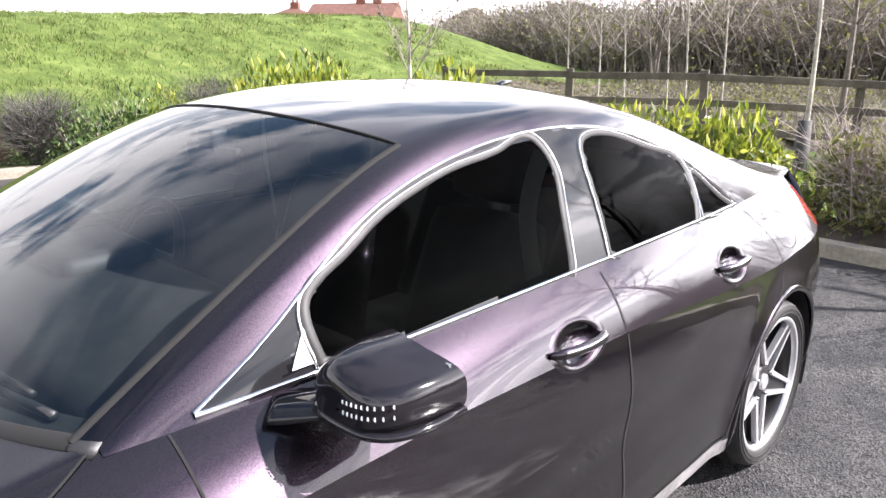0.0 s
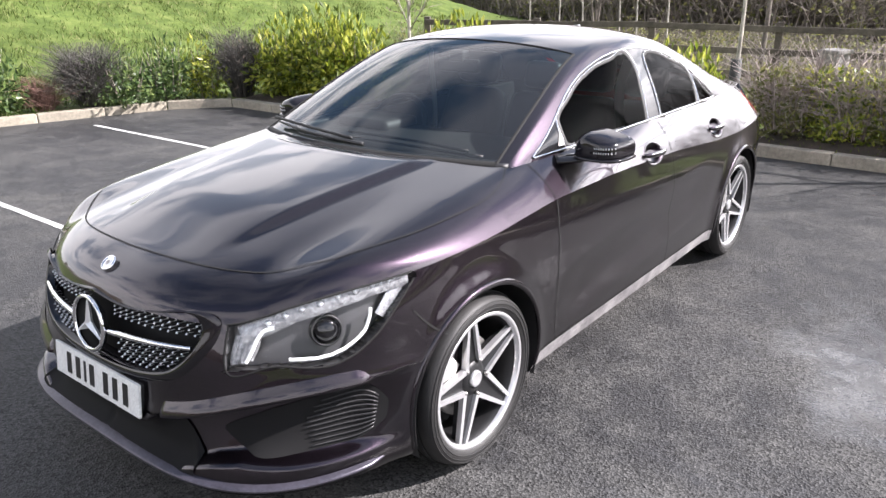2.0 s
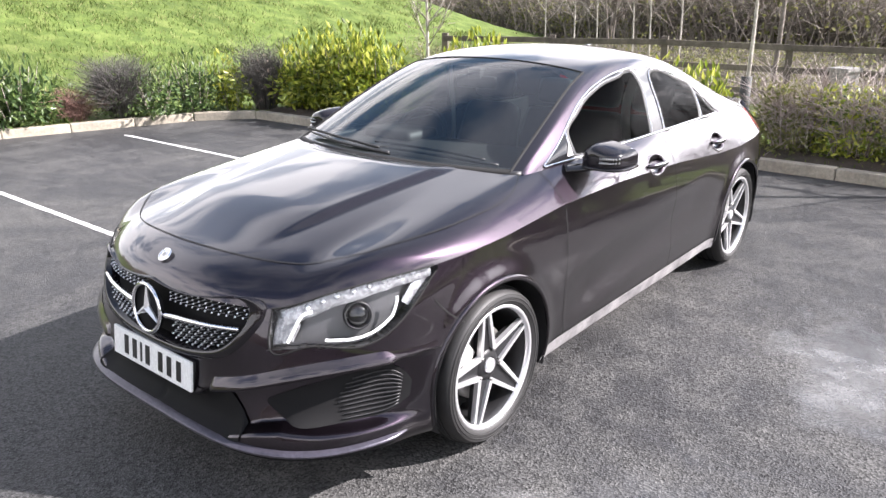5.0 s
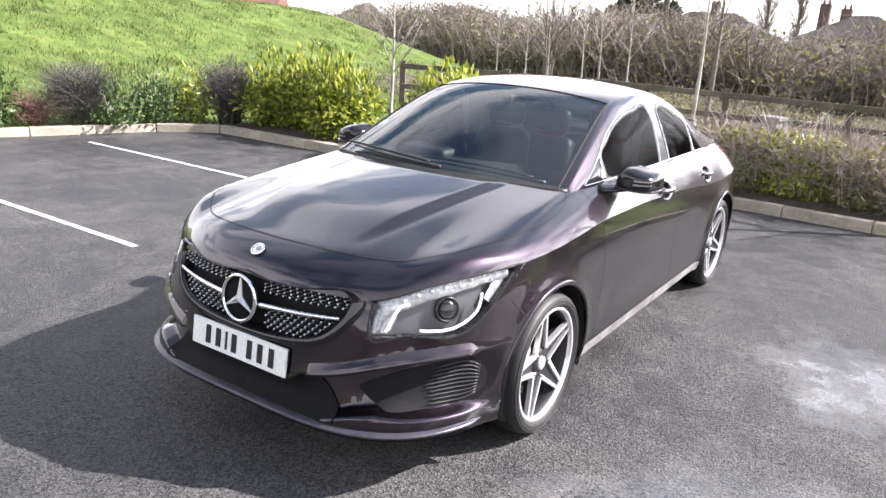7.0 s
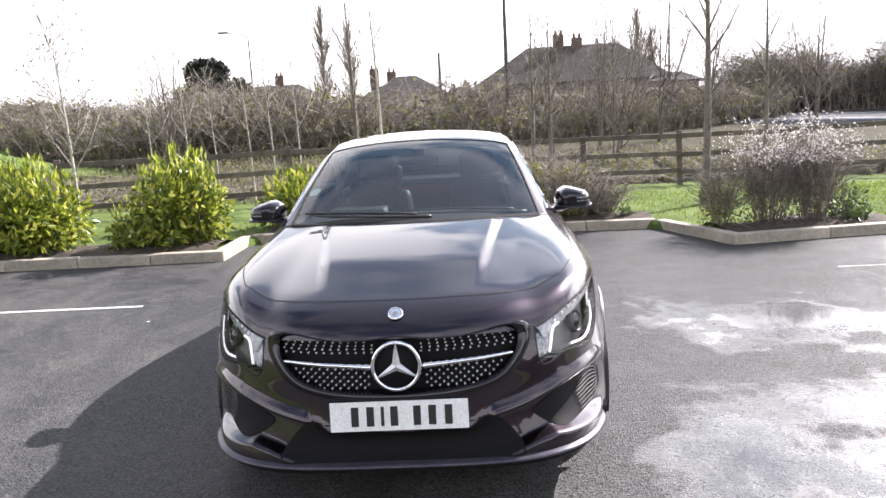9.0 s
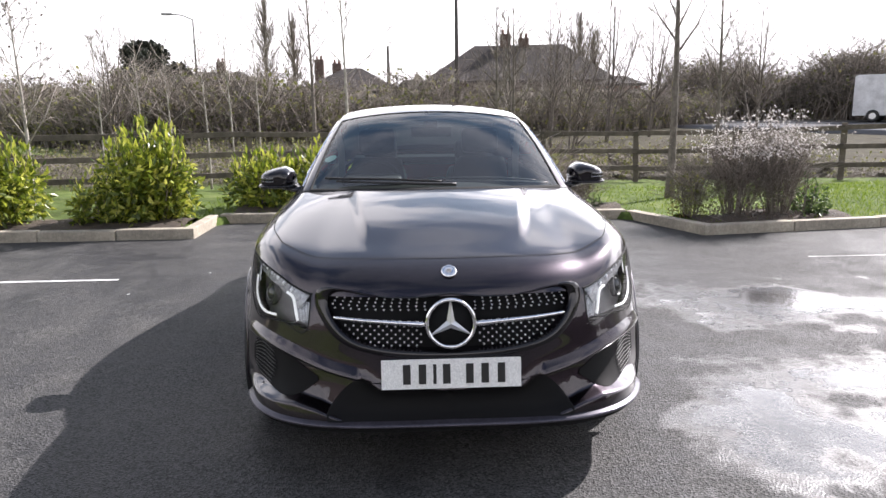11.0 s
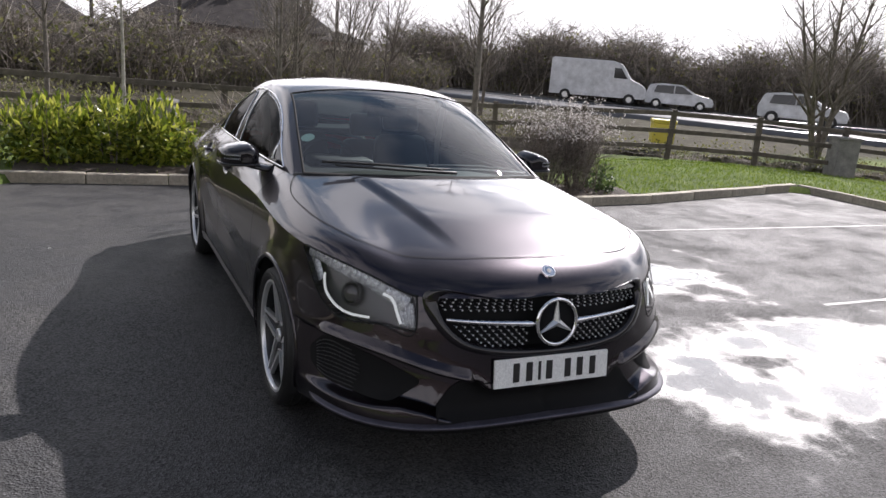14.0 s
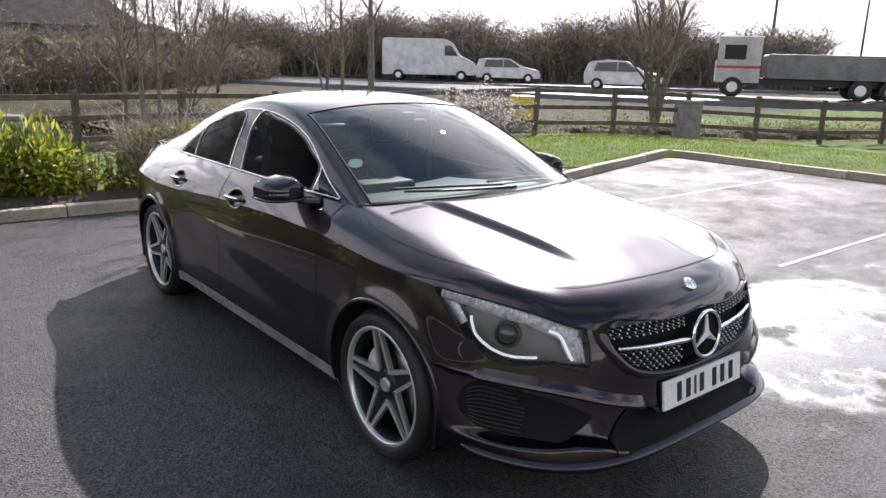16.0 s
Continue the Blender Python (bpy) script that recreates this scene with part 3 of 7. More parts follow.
# vertices inside a wheel arch are drawn out onto its rim
gone = np.zeros(WX.shape, bool)
for ay in (0.0, AXLE):
    r = np.hypot(WY - ay, WZ - HUB_Z)
    ins = (r < ARCH_R) & (WX > 0.6)
    deep = r < ARCH_R - 0.016
    k = np.where(ins, ARCH_R / np.maximum(r, 1e-6), 1.0)
    near = ins & ~deep
    WY = np.where(near, ay + (WY - ay) * k, WY)
    WZ = np.where(near, HUB_Z + (WZ - HUB_Z) * k, WZ)
    gone |= ins & deep
PW = np.stack([WX, WY, WZ], -1)
FW = grid_faces(NV, NS)
CW = PW.reshape(-1, 3)[FW].mean(1)
keep = ~gone.reshape(-1)[FW].any(1)

GRILLE = [(0.0, 0.752), (0.30, 0.748), (0.462, 0.735), (0.466, 0.70), (0.442, 0.645), (0.385, 0.588), (0.29, 0.555), (0.15, 0.538), (0.0, 0.533)]
LAMP_SHAPE = [(-0.240, 0.735), (-0.262, 0.66), (-0.275, 0.600), (-0.10, 0.613), (0.05, 0.604), (0.20, 0.602), (0.30, 0.630), (0.38, 0.675), (0.47, 0.745), (0.545, 0.80), (0.54, 0.90), (-0.235, 0.90)]
cx, cy, cz = CW.T
in_grille = inside([(a * 1.015, 0.645 + (b - 0.645) * 1.02) for a, b in GRILLE], cx, cz) & (cy < -0.6)
in_lamp = inside(LAMP_SHAPE, cx + cy, cz) & (cy < 0.0)
in_blade = (cz < np.interp(cx, (0.0, 0.63, 0.755, 0.84), (0.258, 0.256, 0.252, 0.225))) & (cy < -0.52)
in_skirt = (cz < 0.262) & (cy > 0.25) & (cy < 2.45)
bumper_edge = np.interp(cz, (0.2, 0.60, 0.71, 0.80), (-0.20, -0.235, -0.315, -0.33))
in_bumper = cy < bumper_edge
door_1 = (cy > 0.515) & (cy < 1.645)
rear_cut = np.where(cz < 0.62, AXLE - np.sqrt(np.maximum(0.41 ** 2 - (cz - HUB_Z) ** 2, 0)), 2.40 + 0.55 * (cz - 0.62))
door_2 = (cy >= 1.645) & (cy < rear_cut)
in_tail = (cy > 3.24) & (cz > 0.725)


def sub(P, F, mask):
    """The vertices and faces of a masked piece of a surface."""
    F = F[mask]
    used, idx = np.unique(F, return_inverse=True)
    return P.reshape(-1, 3)[used], idx.reshape(F.shape)


def mirrored(V, F):
    V2 = np.array(V, float)
    V2[:, 0] *= -1
    return V2, [list(f)[::-1] for f in F]


def facing(V, F):
    """Turns a whole surface so that it faces out of the car."""
    V = np.asarray(V, float)
    f = F[len(F) // 2]
    F4 = np.array([list(q)[:3] for q in F])
    a, b, c = V[F4[:, 0]], V[F4[:, 1]], V[F4[:, 2]]
    n = np.cross(b - a, c - a)
    out = ((a + b + c) / 3 - np.array([0.0, 1.4, 0.4])) * n
    return [list(q)[::-1] for q in F] if out.sum() < 0 else [list(q) for q in F]


def both(name, V, F, mat, parent, label=""):
    F = facing(V, F)
    a = piece(name, V, F, mat, parent, label)
    b = piece(name, *mirrored(V, F), mat, parent, label)
    return a, b


def whole(name, V, F, mat, parent, label=""):
    """A left half and its mirror image as one mesh, welded on the centre line."""
    F = facing(V, F)
    V2, F2 = mirrored(np.asarray(V, float), F)
    bm = bmesh.new()
    vs = [bm.verts.new(v) for v in np.concatenate([V, V2])]
    o = len(V)
    for f in list(F) + [[i + o for i in q] for q in F2]:
        f = [vs[i] for i in f]
        if len(set(f)) > 2:
            try:
                bm.faces.new(f)
            except ValueError:
                pass
    bmesh.ops.remove_doubles(bm, verts=[v for v in bm.verts if abs(v.co.x) < 0.004], dist=0.004)
    me = bpy.data.meshes.new(name)
    bm.to_mesh(me)
    bm.free()
    me.materials.append(mat)
    me.polygons.foreach_set("use_smooth", [True] * len(me.polygons))
    ob = new(name, me)
    ob.parent = parent
    return tagged(ob, label) if label else ob


special = in_grille | in_lamp | in_blade
front_bumper = whole("front_bumper", *sub(PW, FW, keep & in_bumper & ~special), PAINT, car)
whole("lower_lip", *sub(PW, FW, keep & in_blade), INTAKE_BLACK, front_bumper, "black underside of the bumper")
both("wing", *sub(PW, FW, keep & ~in_bumper & ~special & (cy < 0.515) & ~in_skirt), PAINT, car)
hole = ((cy - 1.444) / 0.100) ** 2 + ((cz - 0.872) / 0.050) ** 2 < 1.0
hole |= ((cy - 2.325) / 0.100) ** 2 + ((cz - 0.860) / 0.050) ** 2 < 1.0
d1 = both("front_door", *sub(PW, FW, keep & door_1 & ~in_skirt & ~hole), PAINT, car)
d2 = both("rear_door", *sub(PW, FW, keep & door_2 & ~in_skirt & ~hole), PAINT, car)
both("rear_quarter", *sub(PW, FW, keep & (cy > 0.6) & ~door_1 & ~door_2 & ~in_skirt & ~in_tail), PAINT, car)
both("side_skirt", *sub(PW, FW, keep & in_skirt), SKIRT, car, "sill dulled by road dirt")
both("tail_lamp", *sub(PW, FW, keep & in_tail), RED, car, "red tail lamp")

# the crest: where the sides turn into the top
CREST = PW[-1]
i_tip = int(np.argmin(np.abs(CREST[:N_F + 60, 1] + 0.30)))
i_base = int(np.argmin(np.abs(CREST[:, 1] - 0.50)))
belt_x = spline((0.40, 0.6, 1.0, 1.6, 2.1, 2.6, 3.0, 3.4, 3.7), (0.715, 0.735, 0.758, 0.768, 0.760, 0.725, 0.675, 0.60, 0.52))
belt_z = spline((0.40, 0.6, 1.0, 1.6, 2.1, 2.6, 3.0, 3.4, 3.7), (0.985, 0.988, 0.995, 1.000, 0.996, 0.985, 0.970, 0.955, 0.945))


def shoulder(i, k):
    """k points from the crest up over the shoulder to the belt, at column i."""
    x5, y5, z5 = CREST[i]
    f = np.linspace(0, 1, k)
    xb, zb = min(belt_x(y5), x5 - 0.02), belt_z(y5)
    d = np.array([xb - x5, zb - z5])
    ln = np.hypot(*d)
    swell = 0.055 * ln * np.sin(np.pi * f)
    return np.stack([x5 + d[0] * f + swell * d[1] / ln, np.full(k, y5), z5 + d[1] * f - swell * d[0] / ln], -1)


NSH = 22
i_end = int(np.argmin(np.abs(CREST[:, 1] - 3.40)))
SH = np.stack([shoulder(i, NSH) for i in range(i_base, i_end)], 1)
FS = grid_faces(NSH, SH.shape[1])
HANDLES = ((1.444, 0.872), (2.325, 0.860))          # along the car, and height


def handle_hole(C):
    """Faces that lie in a door handle's recess."""
    hit = np.zeros(len(C), bool)
    for hy, hz_ in HANDLES:
        hit |= ((C[:, 1] - hy) / 0.100) ** 2 + ((C[:, 2] - hz_) / 0.050) ** 2 < 1.0
    return hit & (C[:, 0] > 0.5)


CS = SH.reshape(-1, 3)[FS].mean(1)
sy_ = np.where(handle_hole(CS), -9.0, CS[:, 1])
both("wing_shoulder", *sub(SH, FS, (sy_ <= 0.515) & (sy_ > -5)), PAINT, car)
both("door_shoulder", *sub(SH, FS, (sy_ > 0.515) & (sy_ < 1.645)), PAINT, d1[0])[1].parent = d1[1]
both("door_shoulder", *sub(SH, FS, (sy_ >= 1.645) & (sy_ < 2.60)), PAINT, d2[0])[1].parent = d2[1]
in_lens = (sy_ > 3.14 + 0.5 * (0.93 - CS[:, 2])) & (CS[:, 2] < 0.93)
both("quarter_shoulder", *sub(SH, FS, (sy_ >= 2.60) & ~in_lens), PAINT, car)
both("tail_lamp", *sub(SH, FS, in_lens), RED, car, "red tail lamp wrapping the rear corner")

# bonnet and wing tops: a patch between the crest, the centre line and the cowl
NA, NQ = 170, 130
fa = resample(CREST[:i_tip + 1], NA)
sq = resample(CREST[i_tip:i_base + 1], NQ)
cl = resample([(0, -0.886, 0.752), (0, -0.870, 0.783), (0, -0.826, 0.822), (0, -0.742, 0.860), (0, -0.60, 0.894), (0, -0.30, 0.948), (0, 0.0, 0.990), (0, 0.22, 1.014)], NQ, 400)
sec = shoulder(i_base, 7)[::-1]
half = [(0, 0.22, 1.014), (0.30, 0.25, 1.011), (0.52, 0.325, 1.005), (0.66, 0.415, 0.996)] + [tuple(p) for p in sec]
both_ways = resample([(-x, y, z) for x, y, z in half[:0:-1]] + half, 2 * NA - 1, 900)
ta = both_ways[NA - 1:]
A, Q = np.meshgrid(np.linspace(0, 1, NA), np.linspace(0, 1, NQ))
A3, Q3 = A[..., None], Q[..., None]
# square to the centre line: height and length leave it level
B3 = np.concatenate([A3, A3 ** 1.9, A3 ** 2.7], -1)
TOP = ((1 - B3) * cl[:, None] + B3 * sq[:, None] + (1 - Q3) * fa[None] + Q3 * ta[None]
       - (1 - Q3) * ((1 - B3) * cl[0] + B3 * sq[0]) - Q3 * ((1 - B3) * cl[-1] + B3 * sq[-1]))
# rounded brow over the lamps and the two raised lines of the bonnet
TOP[..., 2] += 0.020 * 6.75 * A ** 2 * (1 - A) * (1 - Q) ** 2 * sstep(0.0, 0.12, Q)
xe = np.interp(Q, (0, 0.25, 1), (0.25, 0.30, 0.43))
fade = sstep(0.20, 0.50, Q) * sstep(1.02, 0.9, Q)
TOP[..., 2] += 0.021 * fade * sstep(0.050, -0.012, np.abs(TOP[..., 0]) - xe)
TOP[:, 0, 0] = 0.0
FT = grid_faces(NQ, NA)[:, ::-1]
CT = TOP.reshape(-1, 3)[FT].mean(1)
BONNET = [(-0.01, -0.735), (0.20, -0.725), (0.42, -0.675), (0.56, -0.59), (0.675, -0.47), (0.745, -0.25), (0.772, 0.0), (0.768, 0.22), (0.735, 0.34), (0.69, 0.42), (0.50, 0.36), (0.30, 0.30), (-0.01, 0.26)]
in_bonnet = inside(BONNET, CT[:, 0], CT[:, 1])
nose_part = (CT[:, 1] < -0.30) & ~in_bonnet
bonnet = whole("bonnet", *sub(TOP, FT, in_bonnet), PAINT, car, "long curved bonnet with two raised lines")
whole("nose_panel", *sub(TOP, FT, nose_part), PAINT, front_bumper)
both("wing_top", *sub(TOP, FT, ~in_bonnet & ~nose_part), PAINT, car)

# greenhouse: stations from the cowl to the tail, from the belt up over the rail to the centre line
rail_x = spline((0.42, 0.6, 0.8, 1.0, 1.18, 1.5, 2.0, 2.5, 2.9, 3.2, 3.7), (0.700, 0.672, 0.640, 0.604, 0.578, 0.566, 0.562, 0.570, 0.592, 0.60, 0.47))
rail_z = spline((0.42, 0.6, 0.8, 1.0, 1.18, 1.5, 2.0, 2.5, 2.9, 3.2, 3.7), (0.996, 1.085, 1.180, 1.268, 1.330, 1.378, 1.352, 1.222, 1.085, 1.000, 0.955))
crown = spline((0.42, 0.7, 1.0, 1.18, 1.5, 2.0, 2.5, 2.9, 3.2, 3.7), (0.018, 0.045, 0.056, 0.058, 0.052, 0.055, 0.055, 0.035, 0.02, 0.01))
bow = spline((0.42, 0.7, 1.0, 1.18, 1.4, 1.8, 2.4, 3.7), (0.20, 0.165, 0.12, 0.085, 0.04, 0.0, 0.0, 0.0))
NG, NK, NC = 250, 40, 44


def station(y):
    xb, zb, xr, zr = belt_x(y), belt_z(y), rail_x(y), rail_z(y)
    v = np.linspace(0, 1, NK)
    bulge = 0.020 * np.sin(np.pi * v) * min(1.0, max(0.0, (zr - zb) / 0.3))
    a = np.stack([xb + (xr - xb) * v + bulge, np.full(NK, y), zb + (zr - zb) * v], -1)
    w = np.linspace(0, 1, NC)[1:]
    u = 1 - w
    h = 1 - 0.75 * u ** 2 - 0.25 * u ** 4
    b = np.stack([xr * u, y - bow(y) * h, zr + crown(y) * h], -1)
    s = np.concatenate([a, b])
    # round the rail
    for _ in range(10):
        t = s.copy()
        t[NK - 7:NK + 6] = 0.25 * s[NK - 8:NK + 5] + 0.5 * s[NK - 7:NK + 6] + 0.25 * s[NK - 6:NK + 7]
        s = t
    s[-1, 0] = 0
    return s


ys = np.linspace(0.42, 3.66, NG)
GH = np.stack([station(y) for y in ys])
FG = grid_faces(NG, NK + NC - 1)[:, ::-1]
CG = GH.reshape(-1, 3)[FG].mean(1)
col = np.tile(np.arange(NK + NC - 2), NG - 1)
row = np.repeat(np.arange(NG - 1), NK + NC - 2)
gy, gz = CG[:, 1], CG[:, 2]
ws_top = int(np.argmin(np.abs(ys - 1.19)))
rw_0, rw_1 = int(np.argmin(np.abs(ys - 2.28))), int(np.argmin(np.abs(ys - 3.12)))
top = col >= NK + 1
in_screen = top & (row < ws_top)
in_back = (col >= NK + 2) & (row >= rw_0) & (row < rw_1)
WINDOW_F = [(0.80, 1.012), (0.80, 1.106), (0.90, 1.166), (1.02, 1.220), (1.15, 1.260), (1.30, 1.290), (1.45, 1.310), (1.58, 1.315), (1.606, 1.270), (1.578, 1.15), (1.545, 1.012)]
WINDOW_R = [(1.715, 1.012), (1.725, 1.15), (1.770, 1.290), (1.84, 1.303), (1.98, 1.282), (2.15, 1.228), (2.295, 1.166), (2.255, 1.004)]
WINDOW_Q = [(2.295, 1.002), (2.335, 1.135), (2.43, 1.078), (2.53, 1.012), (2.56, 0.997)]
FRAME_LINE = [(0.56, 1.002), (0.68, 1.058), (0.82, 1.135), (0.95, 1.203), (1.06, 1.247), (1.20, 1.286), (1.37, 1.316), (1.55, 1.330), (1.75, 1.326), (1.95, 1.300), (2.15, 1.243), (2.30, 1.182), (2.45, 1.093), (2.60, 0.990)]
SAIL = [(0.725, 1.012), (0.787, 1.082), (0.787, 1.012)]
side_cols = col < NK - 1
regions = {n: inside(p, gy, gz) & side_cols for n, p in (("f", WINDOW_F), ("r", WINDOW_R), ("q", WINDOW_Q), ("s", SAIL))}
regions["b"] = inside(FRAME_LINE, gy, gz) & side_cols & ~(regions["f"] | regions["r"] | regions["q"] | regions["s"])
other = ~(in_screen | in_back)
for v in regions.values():
    other &= ~v
roof_part = other & (row >= ws_top) & (row < rw_0)
whole("roof", *sub(GH, FG, roof_part), PAINT, car)
both("windscreen_pillar", *sub(GH, FG, other & (row < ws_top)), PAINT, car)
whole("boot_lid", *sub(GH, FG, other & (row >= rw_0)), PAINT, car)
windscreen = whole("windscreen", *sub(GH, FG, in_screen), SCREEN, car, "clear windscreen reflecting the sky")
whole("rear_window", *sub(GH, FG, in_back), REAR_GLASS, car, "tinted rear window")
both("side_window", *sub(GH, FG, regions["f"]), GLASS, car, "tinted front side window")
both("side_window", *sub(GH, FG, regions["r"]), GLASS_DARK, car, "privacy-dark rear side window")
both("quarter_window", *sub(GH, FG, regions["q"]), GLASS_DARK, car, "small triangular quarter window")
both("window_frame", *sub(GH, FG, regions["b"]), PILLAR, car, "gloss black window frame and centre pillar")
both("window_frame", *sub(GH, FG, regions["s"]), BLACK, car)
windscreen.visible_shadow = False
# tail panel under the boot edge
edge = resample(GH[-1], 60)
low_edge = resample(CREST[i_end - 1:], 60)
tail = np.stack([edge, (edge + low_edge) / 2 + np.array([0, 0.02, 0]), low_edge])
whole("tail_panel", tail.reshape(-1, 3), grid_faces(3, 60), PAINT, car)


# ribbons lying on the surface: shut lines, trims
def normals_of(P):
    du, dv = np.gradient(P, axis=0), np.gradient(P, axis=1)
    n = np.cross(du, dv)
    n /= np.linalg.norm(n, axis=-1)[..., None] + 1e-9
    return n


ALL_P = [PW, SH, TOP, GH]
ALL_N = []
for P_ in ALL_P:
    n_ = normals_of(P_)
    c_ = np.array([0, 1.4, 0.5])
    flip = np.sign(((P_ - c_) * n_).sum(-1))[..., None]
    ALL_N.append(n_ * np.where(flip == 0, 1, flip))


def on_surface(line, plane, which, n):
    """Lays a 2D line onto a surface seen along one axis. plane: the two axes of the line."""
    L = resample(np.array(line, float), n, 6 * n)
    P, N = ALL_P[which].reshape(-1, 3), ALL_N[which].reshape(-1, 3)
    ok = np.isfinite(N).all(1)
    P, N = P[ok], N[ok]
    D = P[:, list(plane)]
    out, nor = [], []
    for q in L:
        d = ((D - q) ** 2).sum(1)
        i = np.argpartition(d, 6)[:6]
        w = 1 / (d[i] + 1e-7)
        w /= w.sum()
        p = (P[i] * w[:, None]).sum(0)
        p[plane[0]], p[plane[1]] = q
        out.append(p)
        k = (N[i] * w[:, None]).sum(0)
        nor.append(k / np.linalg.norm(k))
    return np.array(out), np.array(nor)


def ribbon(P, N, width, lift, thick=0.0):
    T = np.gradient(P, axis=0)
    T /= np.linalg.norm(T, axis=1)[:, None] + 1e-9
    B = np.cross(T, N)
    B /= np.linalg.norm(B, axis=1)[:, None] + 1e-9
    n = len(P)
    rows = [P - B * width / 2, P - B * width * 0.32 + N * (lift + thick), P + B * width * 0.32 + N * (lift + thick), P + B * width / 2]
    if not thick:
        rows = [P - B * width / 2 + N * lift, P + B * width / 2 + N * lift]
    V = np.stack(rows, 1).reshape(-1, 3)
    k = len(rows)
    F = [(i * k + j, (i + 1) * k + j, (i + 1) * k + j + 1, i * k + j + 1) for i in range(n - 1) for j in range(k - 1)]
    return V, np.array(F)


def seam(line, plane, which, width=0.0055, n=60, name="shut_line", parent=None, mat=None, lift=0.0022, thick=0.0, label="", twice=True):
    V, F = ribbon(*on_surface(line, plane, which, n), width, lift, thick)
    if twice:
        return both(name, V, F, mat or SEAM, parent or car, label)
    return piece(name, V, F, mat or SEAM, parent or car, label)


seam([(0.515, 0.862), (0.513, 0.60), (0.520, 0.40), (0.530, 0.262)], (1, 2), 0)
seam([(1.645, 0.842), (1.648, 0.60), (1.650, 0.262)], (1, 2), 0)
seam([(2.70, 0.780), (2.66, 0.73), (2.60, 0.685)], (1, 2), 0, n=20)
seam([(2.335, 0.42), (2.31, 0.34), (2.30, 0.27)], (1, 2), 0, n=20)
seam([(2.62, 0.975), (2.67, 0.90), (2.70, 0.84), (2.70, 0.785)], (1, 2), 1, n=30, width=0.0045, lift=0.0018)
seam([(2.73, 0.90), (2.76, 0.945), (2.84, 0.95), (2.90, 0.90), (2.90, 0.84), (2.84, 0.81), (2.76, 0.83), (2.73, 0.90)], (1, 2), 1, n=40, width=0.003, lift=0.0008, name="filler_flap_line", twice=False)
seam([(-0.200, 0.585), (-0.25, 0.62), (-0.318, 0.70)], (1, 2), 0, n=20)
seam([(0.42, 0.264), (1.3, 0.264), (2.36, 0.276)], (1, 2), 0, width=0.006)
for yy, z0_ in ((0.515, 0.87), (1.645, 0.85)):
    seam([(yy, z0_), (yy, 0.90), (yy, 0.95), (yy, 0.985)], (1, 2), 1, n=24, width=0.0045, lift=0.0018)
seam([(0.0, -0.735), (0.20, -0.725), (0.42, -0.675), (0.56, -0.59), (0.675, -0.47)], (0, 1), 2, n=60, width=0.0045)
seam([(0.675, -0.47), (0.745, -0.25), (0.772, 0.0), (0.768, 0.22), (0.735, 0.34), (0.69, 0.42)], (0, 1), 2, n=60, width=0.0045)
# bright strips round the side windows, rubber at the screen's edge
arch_line = FRAME_LINE
seam(arch_line, (1, 2), 3, width=0.008, n=120, name="window_trim", mat=CHROME, lift=0.002, thick=0.004, label="bright chrome strip over the side windows")
seam([(0.56, 0.998), (1.0, 1.003), (1.6, 1.006), (2.1, 1.002), (2.60, 0.990)], (1, 2), 3, width=0.010, n=90, name="window_trim", mat=CHROME, lift=0.002, thick=0.004, label="bright chrome strip under the side windows")
for shape in (WINDOW_F, WINDOW_R, WINDOW_Q):
    seam(shape + shape[:1], (1, 2), 3, width=0.024, n=130, name="window_rubber", mat=RUBBER, lift=0.0015, thick=0.003)
    mid_ = np.mean(np.array(shape), 0)
    inner = [tuple(mid_ + (np.array(q) - mid_) * 1.03) for q in shape]
    seam(inner + inner[:1], (1, 2), 3, width=0.0045, n=130, name="window_bead", mat=CHROME, lift=0.0050, thick=0.001)
P0 = GH[0, NK + 1:]
P1 = GH[ws_top, NK + 1:]
nn = ALL_N[3]
for Pn, Nn, w_ in ((P0, nn[0, NK + 1:], 0.03), (P1, nn[ws_top, NK + 1:], 0.007)):
    V, F = ribbon(Pn, Nn, w_, 0.002, 0.002)
    whole("screen_rubber", V, F, SEAM, car)
V, F = ribbon(GH[:ws_top + 1, NK + 1], nn[:ws_top + 1, NK + 1], 0.013, 0.002, 0.003)
both("screen_edge", V, F, SEAM, car)
# arch lips
for ay in (0.0, AXLE):
    an = np.linspace(radians(-14), radians(194), 60)
    L = [(ay + (ARCH_R + 0.006) * math.cos(a), HUB_Z + (ARCH_R + 0.006) * math.sin(a)) for a in an]
    L = [q for q in L if q[1] > 0.20]
    seam(L, (1, 2), 0, width=0.022, n=60, name="arch_lip", mat=PAINT, lift=0.002, thick=0.004)
UP = np.array([0, 0, 1.0])


